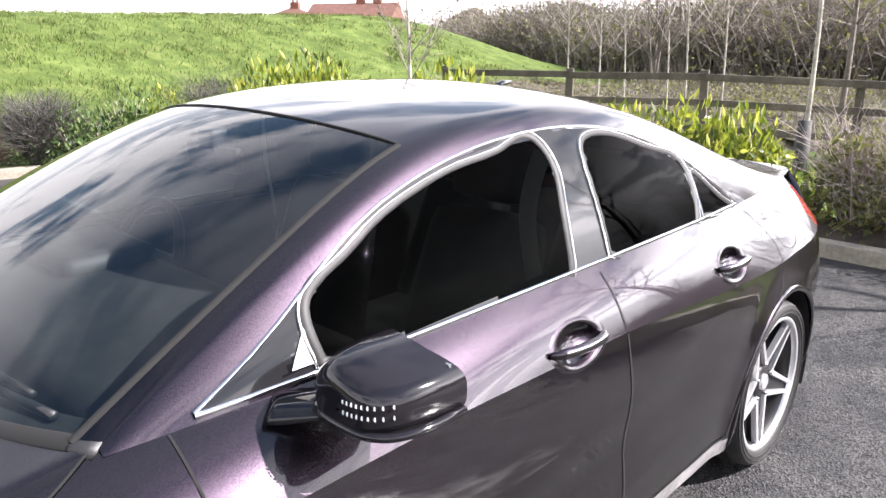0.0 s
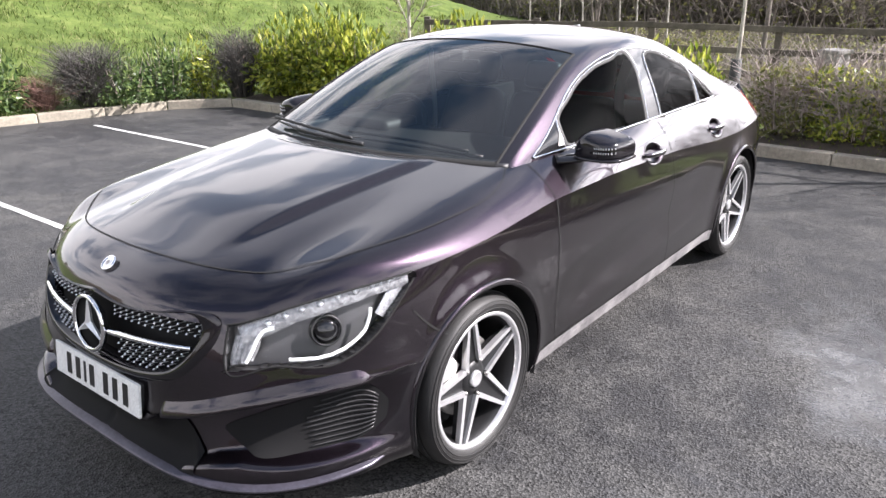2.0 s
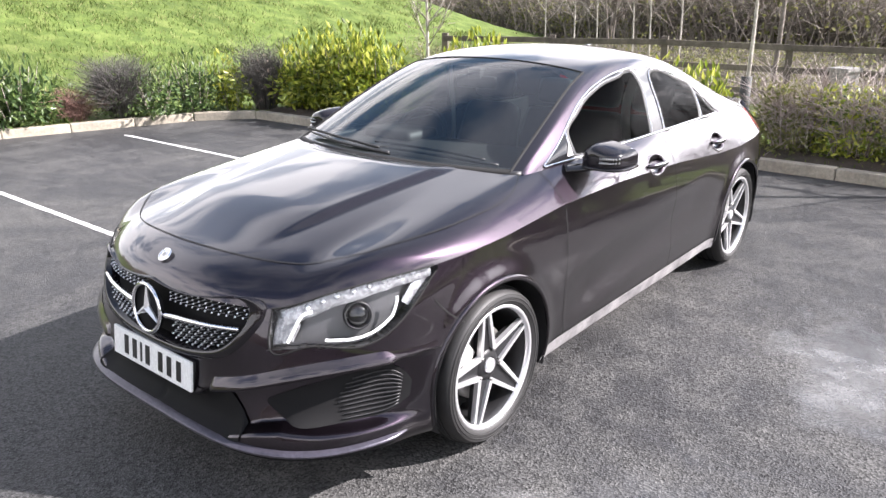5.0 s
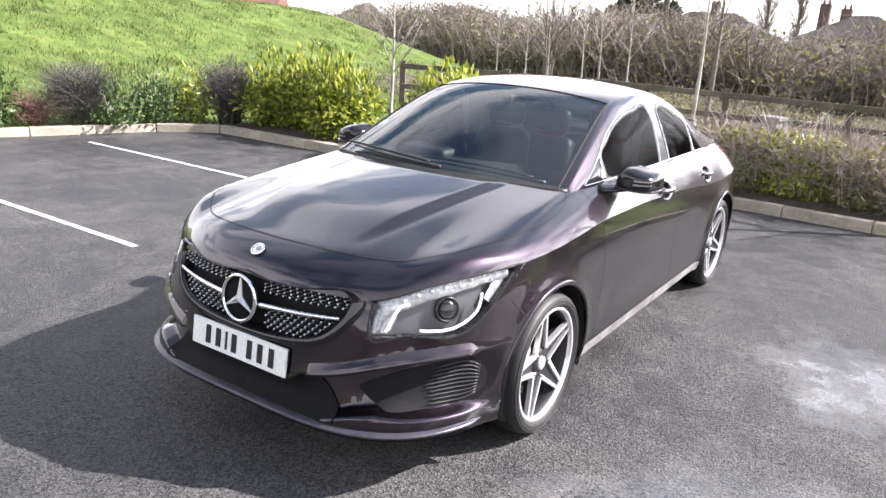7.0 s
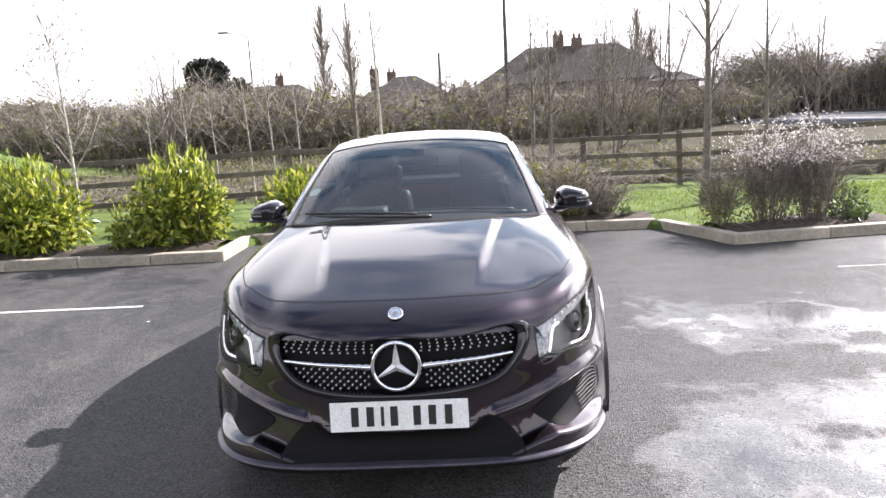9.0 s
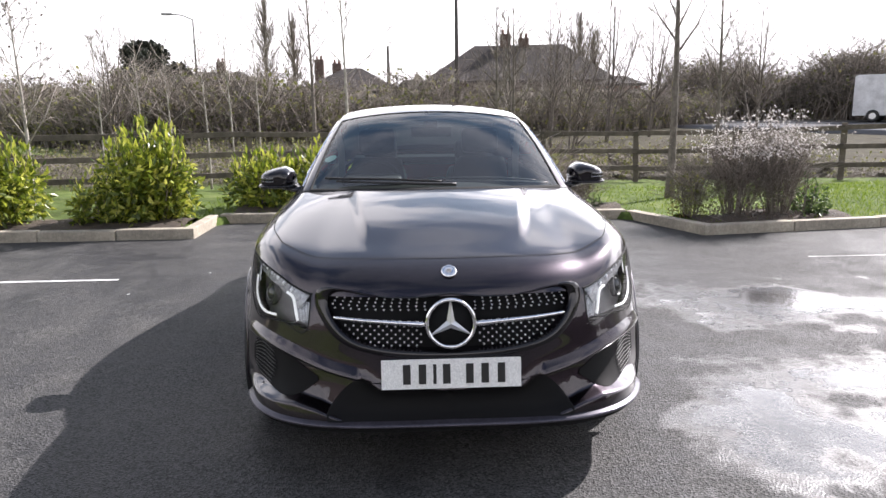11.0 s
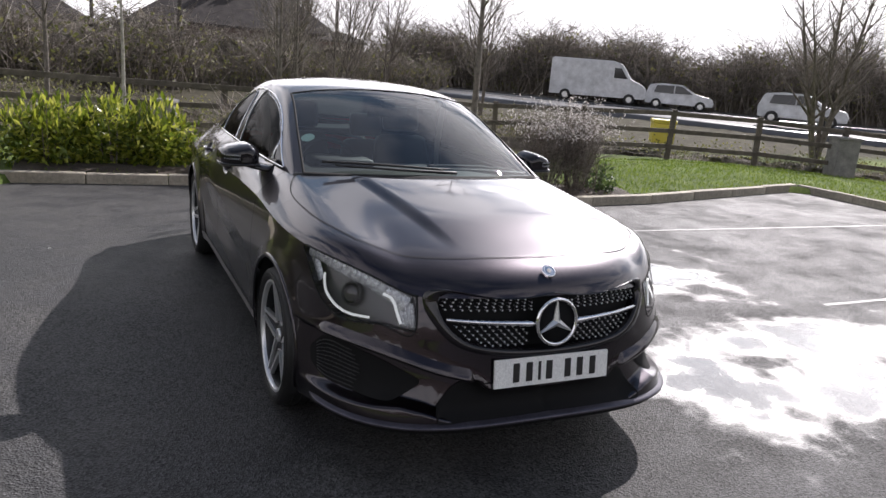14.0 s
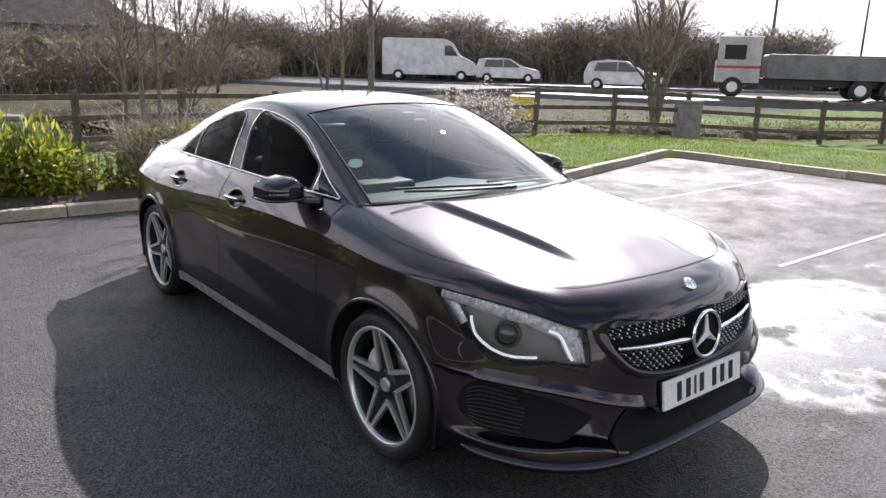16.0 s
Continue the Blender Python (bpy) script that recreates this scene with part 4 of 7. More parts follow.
def swept(name, line, n, prof, ends, mat, label=""):
    """A slim profile (out, up) swept along a line (x, z) on the bumper's plain surface."""
    L = resample(np.array(line, float), n, 6 * n)
    X0, Y0, Z0 = WX0[:, :N_F + 40].ravel(), WY0[:, :N_F + 40].ravel(), WZ[:, :N_F + 40].ravel()
    NXf, NYf = NX[:, :N_F + 40].ravel(), NY[:, :N_F + 40].ravel()
    P, N = [], []
    for x, z in L:
        d = (X0 - x) ** 2 + (Z0 - z) ** 2
        i = np.argpartition(d, 6)[:6]
        w = 1 / (d[i] + 1e-7)
        w /= w.sum()
        P.append((x, (Y0[i] * w).sum(), z))
        N.append((abs((NXf[i] * w).sum()), -abs((NYf[i] * w).sum()), 0))
    P, N = np.array(P), np.array(N)
    for _ in range(8):
        P[1:-1] = 0.25 * P[:-2] + 0.5 * P[1:-1] + 0.25 * P[2:]
        N[1:-1] = 0.25 * N[:-2] + 0.5 * N[1:-1] + 0.25 * N[2:]
    N /= np.linalg.norm(N, axis=1)[:, None]
    t = np.linspace(0, 1, n)
    ease = (sstep(0, ends[0], t) if ends[0] else np.ones(n)) * (sstep(1, 1 - ends[1], t) if ends[1] else np.ones(n))
    ease = ease[:, None]
    k = len(prof)
    V = np.stack([P + N * (a_ * ease - 0.012 * (1 - ease)) + UP * b_ * (0.3 + 0.7 * ease) for a_, b_ in prof], 1).reshape(-1, 3)
    F = np.array([(i * k + j, (i + 1) * k + j, (i + 1) * k + j + 1, i * k + j + 1) for i in range(n - 1) for j in range(k - 1)])
    if line[0][0] == 0.0:
        V[:k, 0] = 0.0
        return whole(name, V, F, mat, front_bumper, label)
    return both(name, V, F, mat, front_bumper, label)


swept("lower_blade", [(0.0, 0.262), (0.30, 0.262), (0.55, 0.260), (0.70, 0.257), (0.80, 0.252), (0.85, 0.248)], 90,
      ((-0.020, 0.016), (0.018, 0.007), (0.024, 0.002), (0.023, -0.004), (-0.02, -0.012)), (0, 0.04), BLADE, "thin satin blade along the bumper's lower edge")
swept("bumper_ledge", [(0.300, 0.428), (0.38, 0.446), (0.45, 0.462), (0.594, 0.505), (0.68, 0.524), (0.76, 0.532), (0.84, 0.531)], 80,
      ((0.002, 0.040), (0.014, 0.020), (0.026, 0.004), (0.026, -0.004), (-0.045, -0.016)), (0.10, 0.08), PAINT)

# headlamps: clear lens in the body's surface, a dark housing behind it
def headlamp():
    m = keep & in_lamp
    V, F = sub(PW, FW, m)
    lens = both("headlamp", V, F, LENS, car, "clear headlamp lens with bright reflectors behind it")
    for o in lens:
        o.visible_shadow = False
    n = ALL_N[0].reshape(-1, 3)[np.unique(FW[m])]
    # the housing: a back wall and a rim joining it to the lens's edge
    B = V - n * 0.055
    edges = {}
    for f in F:
        for a, b in zip(f, np.roll(f, -1)):
            k = (min(a, b), max(a, b))
            edges[k] = edges.get(k, 0) + 1
    rim = [(a, b, b + len(V), a + len(V)) for (a, b), c in edges.items() if c == 1]
    HV = np.concatenate([V - n * 0.004, B])
    back = both("housing", HV, [list(np.array(f) + len(V)) for f in F] + [list(q) for q in rim], LAMP_DARK, lens[0], "dark lamp housing")
    back[1].parent = lens[1]

    def pair(name, Vx, Fx, mat, label=""):
        a, b = both(name, Vx, Fx, mat, lens[0], label)
        b.parent = lens[1]

    def lay(line, k, depth):
        P, N = [], []
        L = resample(np.array(line, float), k, 5 * k)
        W_, N_ = PW[:, :N_F + 40].reshape(-1, 3), ALL_N[0][:, :N_F + 40].reshape(-1, 3)
        D = np.stack([W_[:, 0] + W_[:, 1], W_[:, 2]], 1)
        for q in L:
            i = np.argmin(((D - q) ** 2).sum(1))
            P.append(W_[i] - N_[i] * depth)
            N.append(N_[i])
        P, N = np.array(P), np.array(N)
        for _ in range(6 if k > 4 else 0):
            P[1:-1] = 0.25 * P[:-2] + 0.5 * P[1:-1] + 0.25 * P[2:]
            N[1:-1] = 0.25 * N[:-2] + 0.5 * N[1:-1] + 0.25 * N[2:]
        return P, N / np.linalg.norm(N, axis=1)[:, None]

    # reflector band under the brow
    P, N = lay([(-0.20, 0.698), (-0.10, 0.732), (0.0, 0.758), (0.12, 0.778), (0.26, 0.797), (0.40, 0.808), (0.52, 0.812)], 60, 0.020)
    Vr, Fr = ribbon(P, N, 0.066, 0.0, 0.006)
    pair("reflector", Vr, Fr, LAMP_SILVER, "ribbed silver reflector band")
    for i in range(10, 58, 6):
        Vt, Ft = tube([P[i] + N[i] * 0.006, P[i] + N[i] * 0.010], [0.011, 0.008], 4)
        pair("lamp_diode", Vt, Ft, LAMP)
    # hooked running light
    P, N = lay([(0.0, 0.630), (0.08, 0.626), (0.17, 0.628), (0.265, 0.652), (0.33, 0.695), (0.350, 0.742)], 60, 0.012)
    Vr, Fr = ribbon(P, N, 0.0105, 0.0, 0.006)
    pair("running_light", Vr, Fr, DRL, "white hooked running light")
    P, N = lay([(-0.178, 0.628), (-0.150, 0.665), (-0.115, 0.708), (-0.05, 0.722)], 30, 0.012)
    Vr, Fr = ribbon(P, N, 0.0115, 0.0, 0.006)
    pair("running_light", Vr, Fr, DRL)
    for k in range(5):
        P, N = lay([(-0.246 + 0.018 * k, 0.618 + 0.003 * k), (-0.232 + 0.021 * k, 0.66), (-0.216 + 0.023 * k, 0.700 + 0.003 * k)], 14, 0.026)
        Vr, Fr = ribbon(P, N, 0.019, 0.0, 0.005)
        pair("corner_reflector", Vr, Fr, LAMP_SILVER)
    P, N = lay([(0.40, 0.705), (0.45, 0.750), (0.50, 0.795)], 24, 0.030)
    Vr, Fr = ribbon(P, N, 0.046, 0.0, 0.004)
    pair("side_reflector", Vr, Fr, LAMP_SILVER)
    # projector
    P, N = lay([(0.165, 0.695), (0.166, 0.695)], 2, 0.050)
    c, ax = Vector(P[0]), Vector(N[0])
    q = ax.to_track_quat('X', 'Z').to_matrix()
    for name, prof, mat in (("projector_ring", [(0.0, 0.050), (0.018, 0.048), (0.022, 0.044), (0.012, 0.040)], STEEL_DARK), ("projector", [(0.0, 0.041), (0.016, 0.038), (0.026, 0.028), (0.031, 0.014), (0.032, 0.0005)], BLACK)):
        Vl, Fl = lathe(prof, 32)
        Vl = np.array([list(c + q @ Vector(v)) for v in Vl])
        pair(name, Vl, np.array(Fl), mat)
    # dark line round the lens
    line = [(-0.240, 0.735), (-0.262, 0.66), (-0.275, 0.600), (-0.10, 0.613), (0.05, 0.604), (0.20, 0.602), (0.30, 0.630), (0.38, 0.675), (0.47, 0.745), (0.535, 0.80)]
    P, N = lay(line, 70, 0.0)
    for _ in range(3):
        P[1:-1] = 0.25 * P[:-2] + 0.5 * P[1:-1] + 0.25 * P[2:]
    Vr, Fr = ribbon(P, N, 0.007, 0.001, 0.001)
    pair("lamp_edge", Vr, Fr, SEAM)
    P = resample(CREST[8:i_tip + 1], 80)
    P = P[P[:, 0] > 0.52]
    N = np.tile(np.array([0.3, -0.5, 0.8]), (len(P), 1))
    Vr, Fr = ribbon(P, N / np.linalg.norm(N[0]), 0.008, 0.001, 0.002)
    pair("lamp_edge", Vr, Fr, SEAM)


headlamp()


# grille: a dark bowl with studs, one bar, ring with a three-armed centre
def grille():
    m = keep & in_grille
    V, F = sub(PW, FW, m)
    g = whole("grille", V + np.array([0, 0.055, 0]), F, INTAKE_BLACK, car, "black grille with rows of small bright studs")
    # surround: a satin strip just proud of the bumper
    X0, Y0, Z0 = WX0[:, :N_F].ravel(), WY0[:, :N_F].ravel(), WZ[:, :N_F].ravel()

    def y_skin(x, z):
        d = (X0 - x) ** 2 + (Z0 - z) ** 2
        k = np.argpartition(d, 8)[:8]
        w = 1 / (d[k] + 1e-6)
        return (Y0[k] * w).sum() / w.sum()
    L = resample(np.array(GRILLE, float), 100, 600)
    rings = []
    for sx, su, sd, out_ in ((0.985, 0.985, 0.97, -0.055), (0.985, 0.985, 0.97, 0.001), (1.01, 1.01, 1.03, 0.007), (1.085, 1.03, 1.20, 0.007), (1.10, 1.05, 1.24, -0.004)):
        R = []
        for x, z in L:
            xx, zz = x * sx, 0.645 + (z - 0.645) * (su if z > 0.645 else sd)
            R.append((xx, y_skin(xx, zz) - out_, zz))
        R = np.array(R)
        for _ in range(4):
            R[1:-1, 1] = 0.25 * R[:-2, 1] + 0.5 * R[1:-1, 1] + 0.25 * R[2:, 1]
        R[0, 0] = R[-1, 0] = 0.0
        rings.append(R)
    whole("grille_surround", np.stack(rings).reshape(-1, 3), grid_faces(5, 100), MIRROR_BLACK, g, "satin black grille surround")
    WPf = PW[:, :N_F].reshape(-1, 3)

    def y_at(x, z):
        d = (WPf[:, 0] - abs(x)) ** 2 + (WPf[:, 2] - z) ** 2
        return WPf[np.argmin(d), 1]
    studs = []
    rows = [0.741, 0.729, 0.716, 0.703, 0.690, 0.629, 0.614, 0.599, 0.584, 0.570, 0.557]
    for r, z in enumerate(rows):
        for k in range(-15, 16):
            x = (k + (0.5 if r > 4 and r % 2 else 0.0)) * (0.0315 - 0.0006 * abs(r - 3 if r < 5 else 0))
            if abs(x) < 0.092 + 0.004 * (r > 4) or not inside([(a * 0.965, b) for a, b in GRILLE], np.array([abs(x)]), np.array([z]))[0]:
                continue
            y = y_at(x, z) + 0.016
            s = 0.0050
            v = np.array([(x - s, y, z), (x, y, z - s), (x + s, y, z), (x, y, z + s), (x, y - 0.006, z)])
            studs.append((v, [(0, 1, 4), (1, 2, 4), (2, 3, 4), (3, 0, 4)]))
            studs.append((np.array([(x - 0.0022, y + 0.024, z - 0.003), (x + 0.0022, y + 0.024, z - 0.003), (x + 0.0022, y, z + 0.002), (x - 0.0022, y, z + 0.002)]), [(0, 1, 2, 3)]))
    tagged(piece("grille_studs", *joined(*studs), STUD, g, "small bright studs in rows", smooth=False), kind="stuff")
    for sgn in (1, -1):
        L = [(sgn * x, y_at(x, 0.655) + 0.004 - 0.012 * (1 - x / 0.45), z) for x, z in ((0.095, 0.642), (0.20, 0.648), (0.32, 0.653), (0.435, 0.658))]
        P = resample(L, 30, 120)
        Vt, Ft = tube(P, np.interp(np.linspace(0, 1, 30), (0, 0.2, 1), (0.015, 0.012, 0.008)), 10, flat=0.9)
        piece("grille_bar", Vt, Ft, CHROME, g, "satin silver grille bar")
    ring_c = Vector((0, -0.922, 0.648))
    tilt = Matrix.Translation(ring_c) @ pose(0, 0, 0, -6, 0, 0)
    an = np.linspace(0, 2 * math.pi, 65)[:-1]
    Vt, Ft = tube([(0.088 * math.cos(a), 0, 0.088 * math.sin(a)) for a in an], 0.0078, 10, closed=True)
    e = piece("emblem_ring", Vt, Ft, CHROME, g, "chrome ring emblem with three arms", m=tilt)
    arms = []
    for k in range(3):
        a = math.pi / 2 + k * 2 * math.pi / 3
        d, p = np.array([math.cos(a), 0, math.sin(a)]), np.array([-math.sin(a), 0, math.cos(a)])
        tip, l, r, o = d * 0.084, -d * 0.004 + p * 0.017, -d * 0.004 - p * 0.017, np.array([0, -0.013, 0])
        tl, tr = d * 0.084 + p * 0.002, d * 0.084 - p * 0.002
        b = np.array([0, 0.006, 0])
        arms.append((np.array([tl, l, r, tr, tip + o * 0.2, o, tl + b, l + b, r + b, tr + b]), [(0, 1, 5, 4), (3, 4, 5, 2), (6, 7, 1, 0), (2, 8, 9, 3)]))
    for v, f in arms:
        piece("emblem_arm", v, f, ALLOY, e, smooth=False)
    Vd, Fd = lathe([(0.0, 0.0005), (0.0, 0.086), (0.012, 0.086)], 40)
    Vd = np.array([(v[1], v[0] + 0.006, v[2]) for v in Vd])
    piece("emblem_back", Vd, Fd, INTAKE_BLACK, e)
    # small round badge on the bonnet's lip
    Vd, Fd = lathe([(0.0035, 0.0005), (0.003, 0.017), (0.002, 0.020), (0.005, 0.022), (0.004, 0.027), (0.0, 0.029)], 36)
    mm = look((0, -0.826, 0.8235), (0, -1.40, 1.55)) @ pose(0, 0, 0, 0, 90, 0)
    piece("bonnet_badge", Vd, Fd, [CHROME], bonnet, "small round silver badge", m=mm)
    Vd, Fd = lathe([(0.0038, 0.0005), (0.0036, 0.010)], 24)
    piece("badge_centre", Vd, Fd, STEEL, bonnet, m=mm)


grille()

# number plate: writing drawn as plain bars
plate = new("number_plate")
plate.parent = car
plate.matrix_basis = Matrix.Translation((0, -0.932, 0.458)) @ pose(0, 0, 0, -7, 0, 0)
tagged(plate, "white number plate with dark bars")
part("plate", boxed(-0.26, 0.26, -0.004, 0.006, -0.0555, 0.0555, 0.002), WHITE, plate)
for x in (-0.166, -0.108, -0.062, -0.018, 0.068, 0.125, 0.186):
    w = 0.006 if abs(x + 0.062) < 0.001 else 0.014
    part("plate_bar", boxed(x - w, x + w, -0.006, -0.003, -0.037, 0.037), INK, plate)
part("plate_holder", boxed(-0.255, 0.255, 0.004, 0.035, -0.052, 0.052, 0.004), PLASTIC, plate)


# bumper intakes: black panels laid into the hollows, vanes at the outer end
def laid_panel(xs, top, low, rows, lift, which=0):
    """A panel on the bumper between two heights given along x."""
    xq = np.linspace(xs[0], xs[-1], 34)
    zt, zl = spline(xs, top)(xq), spline(xs, low)(xq)
    P = PW[:, :N_F + 30].reshape(-1, 3)
    N = ALL_N[0][:, :N_F + 30].reshape(-1, 3)
    V = np.empty((rows, 34, 3))
    for r in range(rows):
        for i, x in enumerate(xq):
            z = zl[i] + (zt[i] - zl[i]) * r / (rows - 1)
            d = (P[:, 0] - x) ** 2 + (P[:, 2] - z) ** 2
            j = np.argpartition(d, 12)[:12]
            w = 1 / (d[j] + 1e-6)
            y = (P[j, 1] * w).sum() / w.sum()
            V[r, i] = (x, y - lift, z)
    for _ in range(5):
        y = V[..., 1].copy()
        y[1:-1, 1:-1] = 0.25 * (y[:-2, 1:-1] + y[2:, 1:-1] + y[1:-1, :-2] + y[1:-1, 2:])
        V[..., 1] = y
    return V.reshape(-1, 3), grid_faces(rows, 34)


def intakes():
    whole("lower_mouth", *laid_panel((0.0, 0.15, 0.30, 0.40, 0.47), (0.424, 0.424, 0.424, 0.385, 0.300), (0.268, 0.268, 0.268, 0.270, 0.273), 14, 0.006), INTAKE_BLACK, front_bumper, "black lower air mouth")
    Vp, Fp = laid_panel((0.51, 0.58, 0.66, 0.74, 0.80, 0.828), (0.412, 0.446, 0.475, 0.490, 0.475, 0.430), (0.398, 0.346, 0.326, 0.322, 0.336, 0.375), 12, 0.005)
    a = both("side_intake", Vp, Fp, INTAKE_BLACK, front_bumper, "black bumper intake with fine vanes")
    G = Vp.reshape(12, 34, 3)
    for sgn, o in ((1, a[0]), (-1, a[1])):
        for k in range(1, 11):
            P = G[k, 19 + abs(k - 6) // 2:32] + np.array([0.003, -0.008, 0.0])
            Vr, Fr = tube(P, 0.0020, 6)
            if sgn < 0:
                Vr[:, 0] *= -1
            piece("vane", Vr, Fr, STEEL_DARK, o)
    for sgn in (1, -1):
        P, N = on_surface([(0.845, 0.50), (0.846, 0.50)], (0, 2), 0, 2)
        Vd, Fd = lathe([(0.003, 0.0005), (0.003, 0.010), (0.0, 0.011)], 20)
        q = Vector(N[0]).to_track_quat('X', 'Z').to_matrix()
        Vd = np.array([list(Vector(P[0]) + q @ Vector(v)) for v in Vd])
        if sgn < 0:
            Vd[:, 0] *= -1
        piece("parking_sensor", Vd, Fd, BLACK, front_bumper)


intakes()


def mirrors():
    for sgn in (1, -1):
        # shell: rounded block, boxy in front, flat behind
        V, n1, n2 = [], 22, 36
        for i in range(n1):
            ph = 0.0004 + (math.pi / 2 - 0.0004) * (i / (n1 - 1)) ** 1.6
            f = math.sin(ph) ** 0.42
            for k in range(n2):
                a = 2 * math.pi * k / n2
                ca, sa = math.cos(a), math.sin(a)
                u = math.copysign(abs(ca) ** 0.55, ca)
                w = math.copysign(abs(sa) ** 0.6, sa)
                top = 0.076 - 0.024 * max(0.0, u + 0.25) - 0.030 * max(0.0, -u - 0.45) if w > 0 else 0.050
                V.append((sgn * (0.902 + 0.102 * u * f), 0.862 - 0.155 * math.cos(ph) ** 0.7 + 0.030 * max(0.0, u * f) ** 2, 1.016 + w * top * f))
        F = [(i * n2 + k, i * n2 + (k + 1) % n2, (i + 1) * n2 + (k + 1) % n2, (i + 1) * n2 + k) for i in range(n1 - 1) for k in range(n2)]
        F.append(tuple(range(n2)))
        mir = piece("door_mirror", V, F, MIRROR_BLACK, car, "gloss black door mirror with a slotted indicator")
        Vt, Ft = tube(resample([(sgn * 0.745, 0.690, 0.972), (sgn * 0.80, 0.745, 0.974), (sgn * 0.87, 0.80, 0.984)], 14, 60), np.linspace(0.058, 0.050, 14), 14, flat=0.32)
        piece("mirror_arm", Vt, Ft, MIRROR_BLACK, mir)
        gl = part("mirror_glass", boxed(sgn * 0.902 - 0.085, sgn * 0.902 + 0.085, 0.868, 0.874, 0.968, 1.062, 0.002), CHROME, mir)
        for zz in (1.030, 1.012):
            dashes = []
            for k in range(9):
                x = 0.914 + 0.0088 * k
                sc = min(0.97, (abs((x - 0.902) / 0.102) ** 4 + abs((zz - 1.016) / 0.060) ** 4) ** 0.25)
                y = 0.862 - 0.155 * math.cos(math.asin(sc ** (1 / 0.42))) ** 0.7 + 0.030 * ((x - 0.902) / 0.102) ** 2 - 0.001
                dashes.append((np.array([(sgn * x, y, zz), (sgn * (x + 0.0030), y, zz), (sgn * (x + 0.0030), y, zz + 0.0075), (sgn * x, y, zz + 0.0075), (sgn * (x + 0.0015), y - 0.003, zz + 0.0037)]), [(0, 1, 4), (1, 2, 4), (2, 3, 4), (3, 0, 4)]))
            piece("mirror_slot", *joined(*dashes), STUD, mir, "thin dotted silver indicator slot", smooth=False)

        rim_ = [(sgn * (0.902 + 0.104 * math.copysign(abs(math.cos(a)) ** 0.5, math.cos(a))), 0.862 - 0.150 * abs(math.sin(a)) ** 0.45 + 0.02 * max(0.0, math.cos(a)), 0.985) for a in np.linspace(math.pi, 2 * math.pi, 40)]
        piece("mirror_lip", *tube(rim_, 0.0085, 8, flat=0.9), MIRROR_BLACK, mir)
        # pale triangle: sunlight on the sail panel, put into its colour
        tri = []
        for a, b in ((0.738, 1.016), (0.788, 1.016), (0.788, 1.078), (0.776, 1.066)):
            P, N = on_surface([(a, b), (a + 0.0001, b)], (1, 2), 3, 2)
            tri.append(P[0] + N[0] * 0.004)
        tri = np.array(tri) * np.array([sgn, 1, 1])
        piece("sunlit_sail_patch", tri, [(0, 1, 2, 3)], PALE, mir, "sunlit triangle of the mirror sail, painted pale", smooth=False)


mirrors()


def door_handles():
    SK = np.concatenate([PW[:, N_F:N_F + N_S].reshape(-1, 3), SH.reshape(-1, 3)])
    for (hy, hz_), d in zip(HANDLES, (d1, d2)):
        near = SK[(np.abs(SK[:, 1] - hy) < 0.20) & (np.abs(SK[:, 2] - hz_) < 0.12)]

        def skin(yy, zz):
            dd = (near[:, 1] - yy) ** 2 + (near[:, 2] - zz) ** 2
            q = np.argpartition(dd, 5)[:5]
            w = 1 / (dd[q] + 1e-7)
            return (near[q, 0] * w).sum() / w.sum()
        V, n1, n2 = [], 12, 40
        for i in range(n1):
            r = 1.16 * (i + 0.02) / (n1 - 1)
            deep = 0.036 * max(0.0, 1 - (r / 0.90) ** 2.4)
            for k in range(n2):
                a = 2 * math.pi * k / n2
                yy, zz = hy + 0.100 * r * math.cos(a), hz_ + 0.050 * r * math.sin(a)
                V.append((skin(yy, zz) + (0.0022 if r < 1.12 else -0.001) - deep, yy, zz))
        F = [(i * n2 + k, (i + 1) * n2 + k, (i + 1) * n2 + (k + 1) % n2, i * n2 + (k + 1) % n2) for i in range(n1 - 1) for k in range(n2)]
        cups = both("handle_cup", np.array(V), F, PAINT, d[0], "deep oval handle recess")
        L = [(skin(hy + u, hz_ + 0.004) + o, hy + u, hz_ + 0.004 - 0.05 * u) for u, o in ((-0.112, 0.002), (-0.085, 0.016), (0.0, 0.026), (0.085, 0.016), (0.112, 0.002))]
        Vt, Ft = tube(resample(L, 26, 100), np.interp(np.linspace(0, 1, 26), (0, 0.15, 0.85, 1), (0.006, 0.011, 0.011, 0.006)), 12, flat=1.25)
        bars = both("door_handle", Vt, Ft, PAINT, d[0], "body-coloured bow handle with a chrome edge")
        Vs, Fs = tube(resample([(x + 0.0095, y, z + 0.006) for x, y, z in L[1:4]], 20, 80), 0.0042, 8)
        strips = both("handle_strip", Vs, Fs, CHROME, bars[0], "thin chrome strip")
        strips[1].parent = bars[1]
        for pair_ in (cups, bars):
            pair_[1].parent = d[1]


door_handles()


